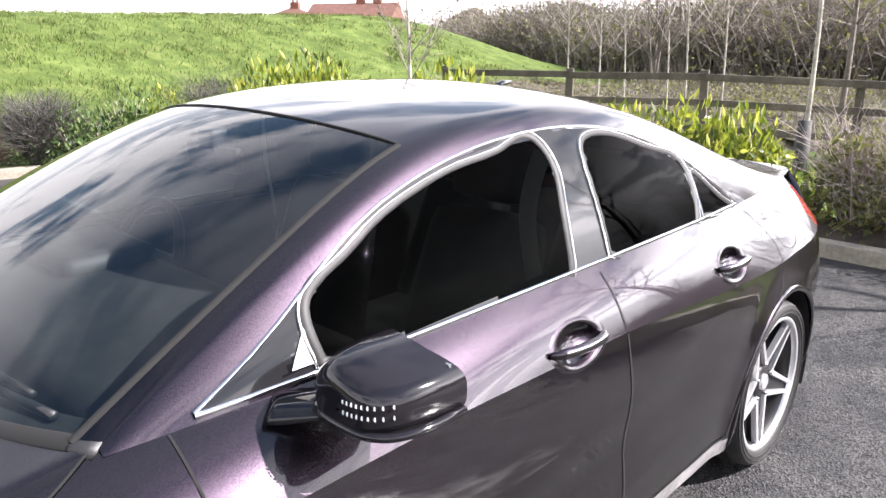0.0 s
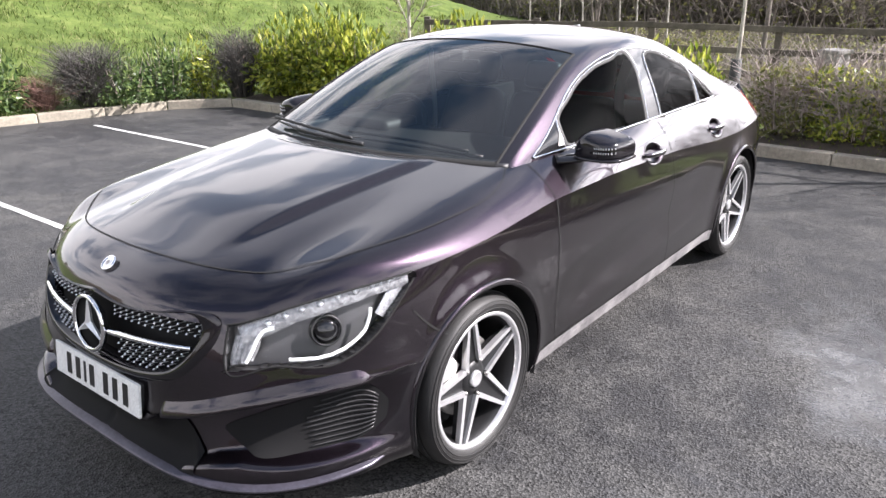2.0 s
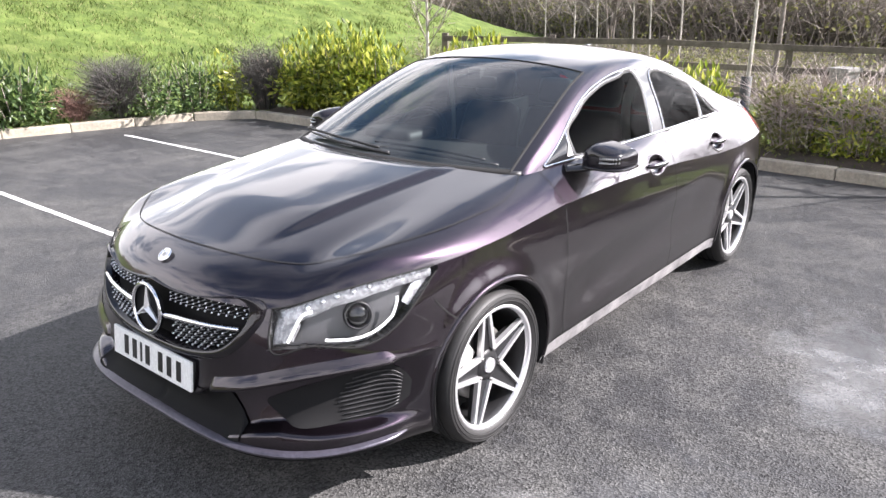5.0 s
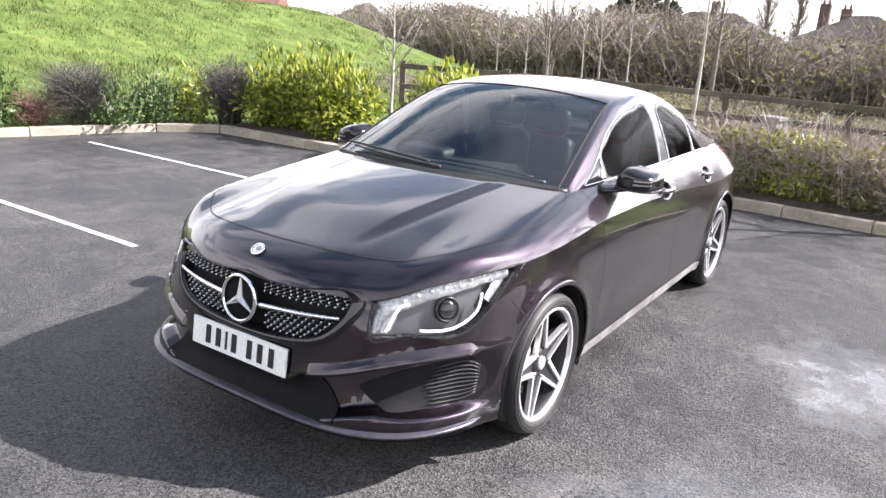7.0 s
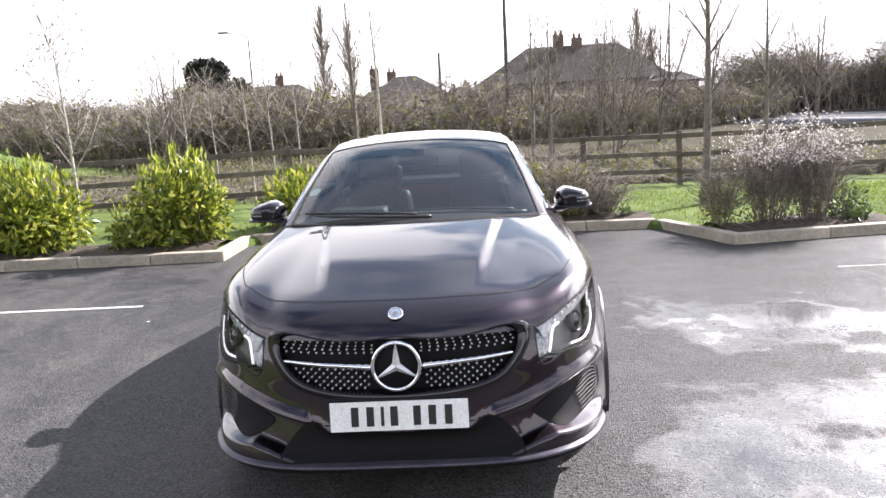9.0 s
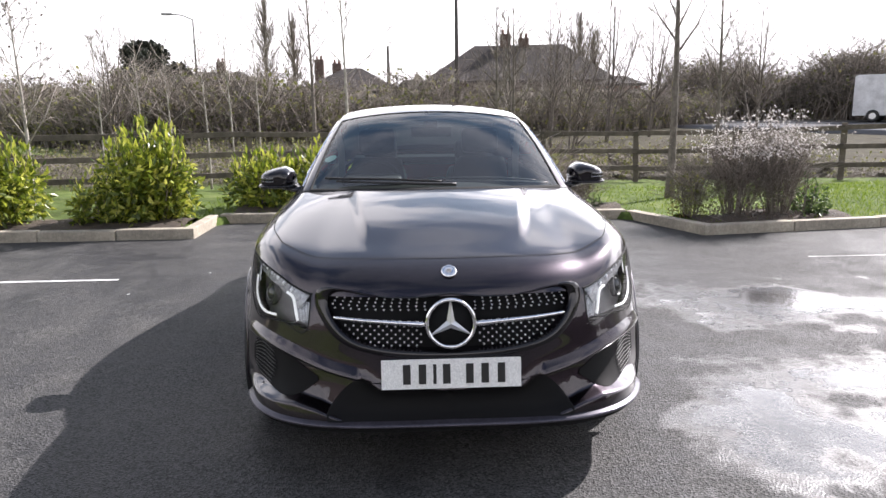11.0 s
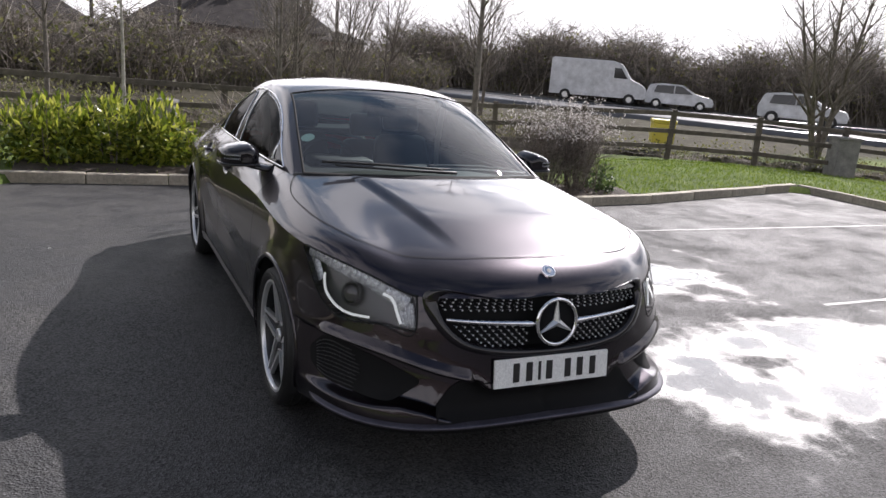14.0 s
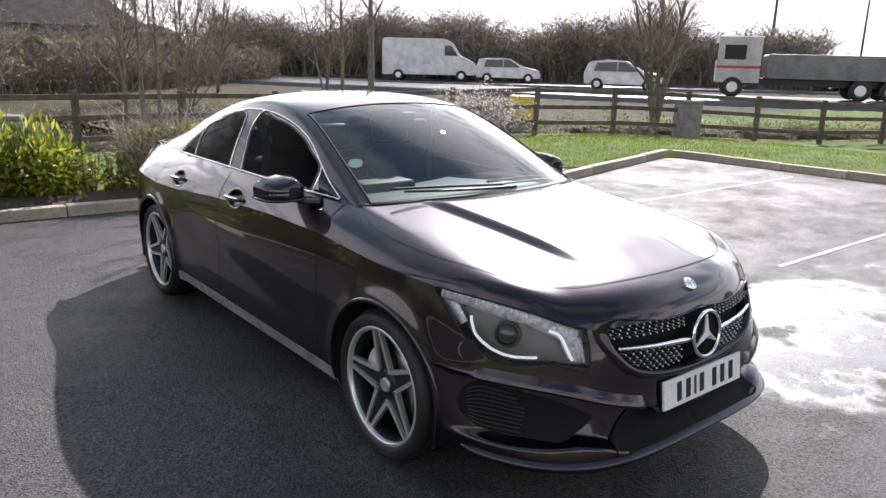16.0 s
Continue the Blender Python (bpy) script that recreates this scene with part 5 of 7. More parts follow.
# wheels: five split spokes, machined faces over dark pockets
def wheel_parts(parent):
    R = 0.318
    prof = [(-0.095, 0.242), (-0.105, 0.262), (-0.108, 0.29), (-0.098, 0.306), (-0.075, 0.314), (-0.02, R), (0.03, R), (0.075, 0.314), (0.099, 0.306), (0.110, 0.292), (0.109, 0.270), (0.101, 0.256), (0.088, 0.244)]
    tyre = piece("tyre", *lathe(prof, 72), RUBBER, parent, "low-profile black tyre")
    for rr, oo in ((0.272, 0.1098), (0.286, 0.1108), (0.297, 0.1072)):
        piece("sidewall_ring", *tube([(oo, rr * math.cos(a), rr * math.sin(a)) for a in np.linspace(0, 2 * math.pi, 65)[:-1]], 0.0016, 5, closed=True), RUBBER, tyre)
    for off in (-0.055, -0.018, 0.022, 0.058):
        an = np.linspace(0, 2 * math.pi, 73)[:-1]
        piece("tread_groove", *tube([(off, (R + 0.0015) * math.cos(a), (R + 0.0015) * math.sin(a)) for a in an], 0.0035, 4, closed=True), SEAM, tyre)
    rim = piece("rim", *lathe([(-0.09, 0.242), (0.02, 0.226), (0.06, 0.229), (0.083, 0.238), (0.090, 0.244), (0.094, 0.250), (0.090, 0.254)], 72), ALLOY_DARK, parent, "alloy wheel with five split spokes")
    piece("rim_flange", *lathe([(0.082, 0.237), (0.0965, 0.2395), (0.1005, 0.243), (0.1015, 0.252), (0.099, 0.257), (0.086, 0.258)], 72), ALLOY, rim, "bright machined rim edge")
    for k in range(5):
        a0 = math.pi / 2 + k * 2 * math.pi / 5

        def at(r, a, x):
            return (x, r * math.cos(a), r * math.sin(a))
        # dark spoke body
        n = 8
        V, F = [], []
        for i in range(n):
            t = i / (n - 1)
            r = 0.05 + t * 0.190
            half = 0.036 * (1 - t) + 0.016
            x = 0.056 + 0.022 * t
            an = half / max(r, 0.06)
            an = min(an, radians(34))
            V += [at(r, a0 - an, x - 0.03), at(r, a0 - an, x), at(r, a0 + an, x), at(r, a0 + an, x - 0.03)]
        for i in range(n - 1):
            for j in range(3):
                F.append((i * 4 + j, i * 4 + j + 1, i * 4 + 5 + j, i * 4 + 4 + j))
        sp = piece("spoke", V, F, ALLOY_DARK, rim, smooth=False)
        # two machined ribs, straight from the rim to where the neighbours meet
        for sg in (1, -1):
            V, F = [], []
            pr, ph = np.array([0.241 * math.cos(a0 + sg * radians(4.4)), 0.241 * math.sin(a0 + sg * radians(4.4))]), np.array([0.074 * math.cos(a0 + sg * radians(34.0)), 0.074 * math.sin(a0 + sg * radians(34.0))])
            ax_ = (ph - pr) / np.linalg.norm(ph - pr)
            nr_ = np.array([-ax_[1], ax_[0]])
            for i in range(n):
                t = i / (n - 1)
                c = ph + (pr - ph) * t
                w = 0.0098 - 0.0030 * t
                x = 0.072 + 0.018 * t
                p1, p2 = c - nr_ * w, c + nr_ * w
                V += [(x - 0.020, *p1), (x, *p1), (x, *p2), (x - 0.020, *p2)]
            for i in range(n - 1):
                for j in range(3):
                    F.append((i * 4 + j, i * 4 + j + 1, i * 4 + 5 + j, i * 4 + 4 + j))
            piece("spoke_rib", V, F, ALLOY, sp, smooth=False)
        Vb, Fb = lathe([(0.064, 0.007), (0.076, 0.006), (0.076, 0.0005)], 8)
        Vb = Vb + np.array([0, 0.068 * math.cos(a0 + math.pi / 5), 0.068 * math.sin(a0 + math.pi / 5)])
        piece("wheel_bolt", Vb, Fb, STEEL, rim)
    piece("hub", *lathe([(0.03, 0.070), (0.058, 0.068), (0.066, 0.050), (0.068, 0.034)], 36), ALLOY_DARK, rim)
    piece("hub_cap", *lathe([(0.064, 0.031), (0.075, 0.030), (0.078, 0.027), (0.076, 0.021), (0.077, 0.0005)], 36), ALLOY, rim, "round silver centre cap")
    piece("brake_disc", *lathe([(0.0, 0.06), (0.022, 0.07), (0.024, 0.15), (0.0, 0.152)], 48), STEEL, parent)
    Vc, Fc = lathe([(-0.01, 0.10), (0.05, 0.105), (0.052, 0.168), (-0.01, 0.172)], 10, a0=radians(120), a1=radians(175))
    piece("brake_caliper", Vc, Fc, PALE, parent)
    # near-black disc puts in the shade behind the spokes
    piece("wheel_back_shade", *lathe([(-0.08, 0.240), (-0.07, 0.001)], 36), SEAM, parent)


for sx_ in (1, -1):
    for wy in (0.0, AXLE):
        w_ = new("wheel")
        w_.parent = car
        tagged(w_, "black tyre on a silver and black split-spoke alloy wheel")
        w_.matrix_basis = pose(sx_ * TRACK, wy, HUB_Z, 0, 0, 0 if sx_ > 0 else 180) @ pose(0, 0, 0, 11 + 20 * (wy > 1), 0, 0)
        wheel_parts(w_)
        Vl, Fl = lathe([(-0.28, 0.36), (0.085, 0.372)], 40, a0=radians(-20), a1=radians(200))
        Vl = np.array([(sx_ * (0.80 + v[0]), wy + v[1], HUB_Z + v[2]) for v in Vl])
        piece("arch_liner", Vl, Fl, PLASTIC, car)
        piece("arch_wall", [(sx_ * 0.54, wy - 0.40, 0.2), (sx_ * 0.54, wy + 0.40, 0.2), (sx_ * 0.54, wy + 0.40, 0.72), (sx_ * 0.54, wy - 0.40, 0.72)], [(0, 1, 2, 3)], PLASTIC, car)

# hidden boxes added within the shell; floor and firewall block sun leaking through
part("floor_pan", boxed(-0.80, 0.80, 0.40, 2.28, 0.17, 0.22, 0.02), PLASTIC, car)
part("front_undertray", boxed(-0.56, 0.56, -0.80, 0.40, 0.205, 0.235, 0.01), PLASTIC, car)
part("rear_undertray", boxed(-0.60, 0.60, 2.28, 3.6, 0.19, 0.24, 0.01), PLASTIC, car)
part("firewall_light_block", boxed(-0.70, 0.70, 0.37, 0.41, 0.22, 0.95), PLASTIC, car)
part("engine_block", boxed(-0.53, 0.53, -0.70, 0.30, 0.22, 0.64, 0.03), PLASTIC, car)


# wipers on the cowl
def wipers():
    for (a, b, c) in (((0.60, 0.40, 1.016), (0.34, 0.335, 1.036), (0.02, 0.285, 1.048)), ((0.10, 0.255, 1.034), (-0.20, 0.262, 1.044), (-0.52, 0.345, 1.050))):
        w = piece("wiper", *tube(resample([a, b, c], 24, 80), np.linspace(0.0085, 0.005, 24), 8), PLASTIC, car, "black wiper arm and blade")
        p = resample([((a[0] * 0.75 + b[0] * 0.25), (a[1] * .75 + b[1] * .25) + 0.010, (a[2] * .75 + b[2] * .25) + 0.012), (b[0], b[1] + 0.02, b[2] + 0.016), (c[0] - 0.06, c[1] + 0.03, c[2] + 0.012)], 24, 80)
        piece("wiper_blade", *tube(p, 0.0065, 6), RUBBER, w)
    P = np.array([(x, 0.22 + 0.40 * (abs(x) / 0.70) ** 2 * 0.5 + 0.03, 1.006 - 0.02 * (abs(x) / 0.7) ** 2) for x in np.linspace(-0.69, 0.69, 60)])
    piece("cowl", *tube(P, 0.045, 8, flat=0.35), PLASTIC, car, "black cowl under the windscreen")
    piece("roof_aerial", *tube([(0.0, 2.16, 1.372), (0.0, 2.20, 1.392), (0.0, 2.25, 1.396)], [0.02, 0.012, 0.006], 10), BLACK, car)


wipers()


# cabin
def cabin():
    part("dashboard", boxed(-0.68, 0.68, 0.45, 0.98, 0.70, 0.985, 0.06), TRIM, car, smooth=True)
    part("dash_hood", boxed(-0.52, -0.18, 0.70, 0.95, 0.96, 1.03, 0.03), TRIM, car, smooth=True)
    part("parcel_shelf", boxed(-0.60, 0.60, 2.75, 3.10, 0.96, 1.0, 0.01), TRIM, car)
    part("headlining", boxed(-0.48, 0.48, 1.32, 1.95, 1.335, 1.345), TRIM, car)
    for sgn in (1, -1):
        part("door_card", boxed(sgn * 0.70 - 0.02, sgn * 0.70 + 0.02, 0.6, 2.6, 0.3, 0.985, 0.01), TRIM, car)
        for y0, w, zs in ((1.30, 0.25, 0.0), (2.02, 0.27, -0.12)):
            x0 = sgn * 0.36
            s = new("seat")
            s.parent = car
            tagged(s, "dark leather seat")
            part("cushion", boxed(x0 - w, x0 + w, y0 - 0.25, y0 + 0.25, 0.42 + zs, 0.58 + zs, 0.06), SEAT, s, smooth=True)
            bm = boxed(-w, w, -0.08, 0.08, 0, 0.58, 0.07)
            for v in bm.verts:
                v.co.x *= 1 - 0.30 * max(0, v.co.z) / 0.58
            part("backrest", bm, SEAT, s, smooth=True, m=pose(x0, y0 + 0.24, 0.52 + zs, -18, 0, 0))
            part("headrest", boxed(-0.13, 0.13, -0.05, 0.05, 0.60, 0.78, 0.045), SEAT, s, smooth=True, m=pose(x0, y0 + 0.24, 0.52 + zs, -16, 0, 0))
        P = resample([(sgn * 0.625, 1.60, 1.28), (sgn * 0.60, 1.58, 1.15), (sgn * 0.60, 1.60, 0.98), (sgn * 0.62, 1.62, 0.8)], 20, 60)
        V, F = ribbon(P, np.tile([0.3 * sgn, -0.95, 0.0], (20, 1)), 0.048, 0.0, 0.002)
        piece("seat_belt", V, F, BELT, car, "pale grey seat belt webbing")
    an = np.linspace(0, 2 * math.pi, 49)[:-1]
    m = pose(-0.36, 0.98, 0.93, 64, 0, 0)
    st = piece("steering_wheel", *tube([(0.185 * math.cos(a), 0.185 * math.sin(a), 0) for a in an], 0.015, 10, closed=True), TRIM, car, "dark steering wheel", m=m)
    part("steering_boss", boxed(-0.17, 0.17, -0.05, 0.05, -0.03, 0.01, 0.015), TRIM, st)
    part("rear_view_mirror", boxed(-0.125, 0.125, 1.03, 1.055, 1.24, 1.305, 0.012), TRIM, car)
    part("mirror_stem", boxed(-0.04, 0.04, 1.02, 1.08, 1.29, 1.345, 0.01), TRIM, car)
    # round paper disc inside the screen
    r = int(np.argmin(np.abs(ys - 0.70)))
    c = min(range(NK, NK + NC - 2), key=lambda q: abs(GH[r, q, 0] - 0.585))
    p, nrm = GH[r, c].copy(), ALL_N[3][r, c].copy()
    p[0] *= -1
    nrm[0] *= -1
    Vd, Fd = lathe([(-0.004, 0.0005), (-0.004, 0.036)], 28)
    q = Vector(nrm).to_track_quat('X', 'Z').to_matrix()
    piece("screen_sticker", np.array([list(Vector(p) + q @ Vector(v)) for v in Vd]), Fd, STICKER, windscreen, "small round pale blue paper disc")


cabin()

# ---- the place: car park, kerbs, ground ----
LOT = [(-17.9, -32.0), (-13.2, -16.0), (-8.02, 1.6), (-7.32, 3.95), (-6.75, 4.62), (-2.52, 4.66), (-2.50, 5.72), (2.55, 5.50), (3.05, 4.25), (5.2, 4.55), (9.15, 5.55), (9.40, 1.5), (10.4, -16.0), (11.3, -32.0)]


def lot_distance(X, Y):
    """Distance from the car park's edge, positive outside it."""
    X, Y = np.asarray(X, float), np.asarray(Y, float)
    d = np.full(X.shape, 1e9)
    for (x1, y1), (x2, y2) in zip(LOT, LOT[1:] + LOT[:1]):
        ex, ey = x2 - x1, y2 - y1
        t = np.clip(((X - x1) * ex + (Y - y1) * ey) / (ex * ex + ey * ey), 0, 1)
        d = np.minimum(d, np.hypot(X - x1 - t * ex, Y - y1 - t * ey))
    return np.where(inside(LOT, X, Y), -d, d)


def land(X, Y):
    """Height of the ground outside the car park."""
    X, Y = np.asarray(X, float), np.asarray(Y, float)
    d = np.maximum(lot_distance(X, Y), 0)
    # grass bank beyond the west edge
    u = (-8.9 - 0.03 * (Y - 2)) - X
    back = sstep(29.0, 17.5, Y + 0.30 * (X + 16))
    hill = sstep(-0.5, 10.5, u) * back
    z = 0.09 - 0.42 * sstep(1.0, 9.0, d) * sstep(-2, 3, Y) * (1 - hill) + 0.35 * sstep(14, 34, d) * (1 - hill)
    z = z + 2.05 * hill * (1 - 0.55 * sstep(22, 60, u))
    return z


def ground_sheet():
    r = np.concatenate([np.arange(-26, 26.01, 0.26)])
    far = np.array([30, 36, 44, 55, 70, 90, 120, 170, 260, 420, 800, 1600, 2600])
    gx = np.concatenate([-far[::-1], r, far])
    gy = np.concatenate([-far[::-1], r, far])
    X, Y = np.meshgrid(gx, gy)
    d = lot_distance(X, Y)
    # draw the vertices nearest the edge onto a line just behind the kerb
    e = 0.01
    dx = (lot_distance(X + e, Y) - lot_distance(X - e, Y)) / (2 * e)
    dy = (lot_distance(X, Y + e) - lot_distance(X, Y - e)) / (2 * e)
    near = (d > -0.20) & (d < 0.24)
    mv = np.where(near, 0.115 - d, 0)
    X, Y = X + dx * mv, Y + dy * mv
    d = np.where(near, 0.115, d)
    Z = land(X, Y)
    rng = np.random.RandomState(3)
    Z = Z + (rng.rand(*Z.shape) - 0.5) * 0.05 * sstep(0.6, 3.0, d)
    Z = np.where(d < 0.05, -0.8, Z)
    V = np.stack([X, Y, Z], -1).reshape(-1, 3)
    tagged(piece("ground", V, grid_faces(len(gy), len(gx))[:, ::-1], GRASS), "rough green grass falling away to fields", "grass", kind="structure")


ground_sheet()
bm = bmesh.new()
vs = [bm.verts.new((x * 1.0, y, 0.0)) for x, y in LOT]
bm.faces.new(vs)
tagged(part("pavement", bm, ASPHALT), "damp dark asphalt car park with dry pale patches", "asphalt", kind="structure")

# painted bay lines
for k, (x0, x1, yy, s) in enumerate(((-7.0, -2.62, 2.72, 0.0), (-7.0, -2.66, 0.42, 0.0), (-7.2, -2.7, -1.9, 0.0), (3.55, 8.75, 3.05, 0.0), (3.55, 8.9, 0.55, 0.0), (3.6, 8.9, -1.9, 0.0))):
    n = 40
    xs = np.linspace(x0, x1, n)
    rng = np.random.RandomState(20 + k)
    hw = 0.023 if x0 < 0 else 0.017
    w1, w2 = hw + rng.rand(n) * 0.007, hw + rng.rand(n) * 0.007
    V = [(x, yy - a, 0.004) for x, a in zip(xs, w1)] + [(x, yy + b, 0.004) for x, b in zip(xs, w2)]
    tagged(piece("bay_line", V, [(i, i + 1, n + i + 1, n + i) for i in range(n - 1)], LINE if x0 < 0 else LINE_WORN, smooth=False), "worn white parking bay line on asphalt", "road marking", "bay lines", "structure")


def kerbs():
    e = empty("kerb", "weathered pale concrete kerb round the car park", "kerb", kind="structure")
    stones = {}
    rng = random.Random(5)
    for (x1, y1), (x2, y2) in list(zip(LOT, LOT[1:])):
        ln = math.hypot(x2 - x1, y2 - y1)
        n = max(1, round(ln / 0.915))
        L = ln / n
        key = round(L, 3)
        if key not in stones:
            me = bpy.data.meshes.new("kerb_stone")
            b = boxed(-L / 2 + 0.004, L / 2 - 0.004, 0.0, 0.125, -0.06, 0.115, 0.014)
            b.to_mesh(me)
            b.free()
            me.materials.append(KERB)
            stones[key] = me
        a = math.atan2(y2 - y1, x2 - x1)
        for i in range(n):
            t = (i + 0.5) / n
            o = new("kerb_stone", stones[key])
            o.parent = e
            o.matrix_basis = pose(x1 + (x2 - x1) * t, y1 + (y2 - y1) * t, rng.uniform(-0.006, 0.006), rng.uniform(-0.7, 0.7), rng.uniform(-0.4, 0.4), math.degrees(a) + rng.uniform(-0.3, 0.3))


kerbs()


# ---- plants ----
def prisms(P0, P1, r0, r1):
    """Thin three-sided twigs from P0 to P1."""
    P0, P1 = np.asarray(P0, float), np.asarray(P1, float)
    n = len(P0)
    T = P1 - P0
    T = T / (np.linalg.norm(T, axis=1)[:, None] + 1e-9)
    ref = np.where(np.abs(T[:, 2:3]) < 0.9, np.array([[0, 0, 1.0]]), np.array([[1.0, 0, 0]]))
    A = np.cross(T, ref)
    A /= np.linalg.norm(A, axis=1)[:, None] + 1e-9
    B = np.cross(T, A)
    r0, r1 = np.broadcast_to(r0, (n,))[:, None], np.broadcast_to(r1, (n,))[:, None]
    V = np.empty((n, 6, 3))
    for k in range(3):
        d = math.cos(2.0944 * k) * A + math.sin(2.0944 * k) * B
        V[:, k] = P0 + d * r0
        V[:, 3 + k] = P1 + d * r1
    o = (np.arange(n) * 6)[:, None]
    F = np.concatenate([o + np.array([[0, 1, 4, 3]]), o + np.array([[1, 2, 5, 4]]), o + np.array([[2, 0, 3, 5]])])
    return V.reshape(-1, 3), F


def leaves(C, D, length, width, rng):
    """Folded pointed leaves at C that point along D."""
    n = len(C)
    D = D / (np.linalg.norm(D, axis=1)[:, None] + 1e-9)
    R = rng.normal(size=(n, 3))
    S = np.cross(D, R)
    S /= np.linalg.norm(S, axis=1)[:, None] + 1e-9
    U = np.cross(S, D)
    L, W = np.broadcast_to(length, (n,))[:, None], np.broadcast_to(width, (n,))[:, None]
    V = np.empty((n, 4, 3))
    V[:, 0] = C
    V[:, 1] = C + D * L * 0.5 + S * W * 0.5 + U * W * 0.18
    V[:, 2] = C + D * L
    V[:, 3] = C + D * L * 0.5 - S * W * 0.5 + U * W * 0.18
    o = (np.arange(n) * 4)[:, None]
    F = np.concatenate([o + np.array([[0, 1, 2]]), o + np.array([[0, 2, 3]])])
    return V.reshape(-1, 3), F


def leafy_shrub(name, label, x, y, rx, ry, h, n, mat, seed, size=0.085, stems=14, group="", spiky=0.05, twig=None):
    rng = np.random.RandomState(seed)
    z0 = float(land(x, y)) - 0.02
    e = empty(name, label, "shrub", group, pose(x, y, z0))
    # a few lobes of different height, leaves thick on their outsides
    k = 16
    ang, rad = rng.rand(k) * 6.283, np.sqrt(rng.rand(k)) * 0.72
    lx_, ly_ = np.cos(ang) * rad * rx, np.sin(ang) * rad * ry
    lh = h * (0.55 + 0.40 * rng.rand(k)) * (1 - 0.25 * rad)
    lr = 0.30 + 0.18 * rng.rand(k)
    pick = rng.randint(0, k, n)
    d = rng.normal(size=(n, 3))
    d /= np.linalg.norm(d, axis=1)[:, None]
    rr = (0.62 + 0.42 * rng.rand(n))[:, None]
    sc = np.stack([rx * lr[pick] * 1.25, ry * lr[pick] * 1.25, lh[pick] * 0.52], 1)
    C = np.stack([lx_[pick], ly_[pick], lh[pick] * 0.55], 1) + d * rr * sc
    C[:, 2] = np.maximum(C[:, 2], 0.04 + 0.1 * rng.rand(n))
    D = d * 0.6 + rng.normal(size=(n, 3)) * 0.60 + np.array([0, 0, spiky])
    V, F = leaves(C, D, size * (0.7 + 0.6 * rng.rand(n)), size * 0.46 * (0.8 + 0.4 * rng.rand(n)), rng)
    # upright shoots
    m = n // 16
    a = rng.rand(m) * 6.283
    q = np.sqrt(rng.rand(m)) * 0.85
    B0 = np.stack([np.cos(a) * q * rx, np.sin(a) * q * ry, h * (0.70 + 0.38 * rng.rand(m)) * (1 - 0.35 * q * q)], 1)
    V2, F2 = leaves(B0, np.stack([rng.normal(size=m) * 0.35, rng.normal(size=m) * 0.35, np.ones(m)], 1), size * 1.25, size * 0.40, rng)
    Vj = np.concatenate([V, V2])
    Fj = np.concatenate([F, F2 + len(V)])
    piece("crown", Vj, Fj, mat, e, smooth=False)
    s = stems
    a = rng.rand(s) * 6.283
    P0 = np.stack([np.cos(a) * rx * 0.25, np.sin(a) * ry * 0.25, np.zeros(s)], 1)
    P1 = np.stack([np.cos(a) * rx * (0.4 + 0.4 * rng.rand(s)), np.sin(a) * ry * (0.4 + 0.4 * rng.rand(s)), h * (0.6 + 0.35 * rng.rand(s))], 1)
    piece("stem_mass", *prisms(P0, P1, 0.012, 0.004), twig or TWIG, e, smooth=False)
    return e


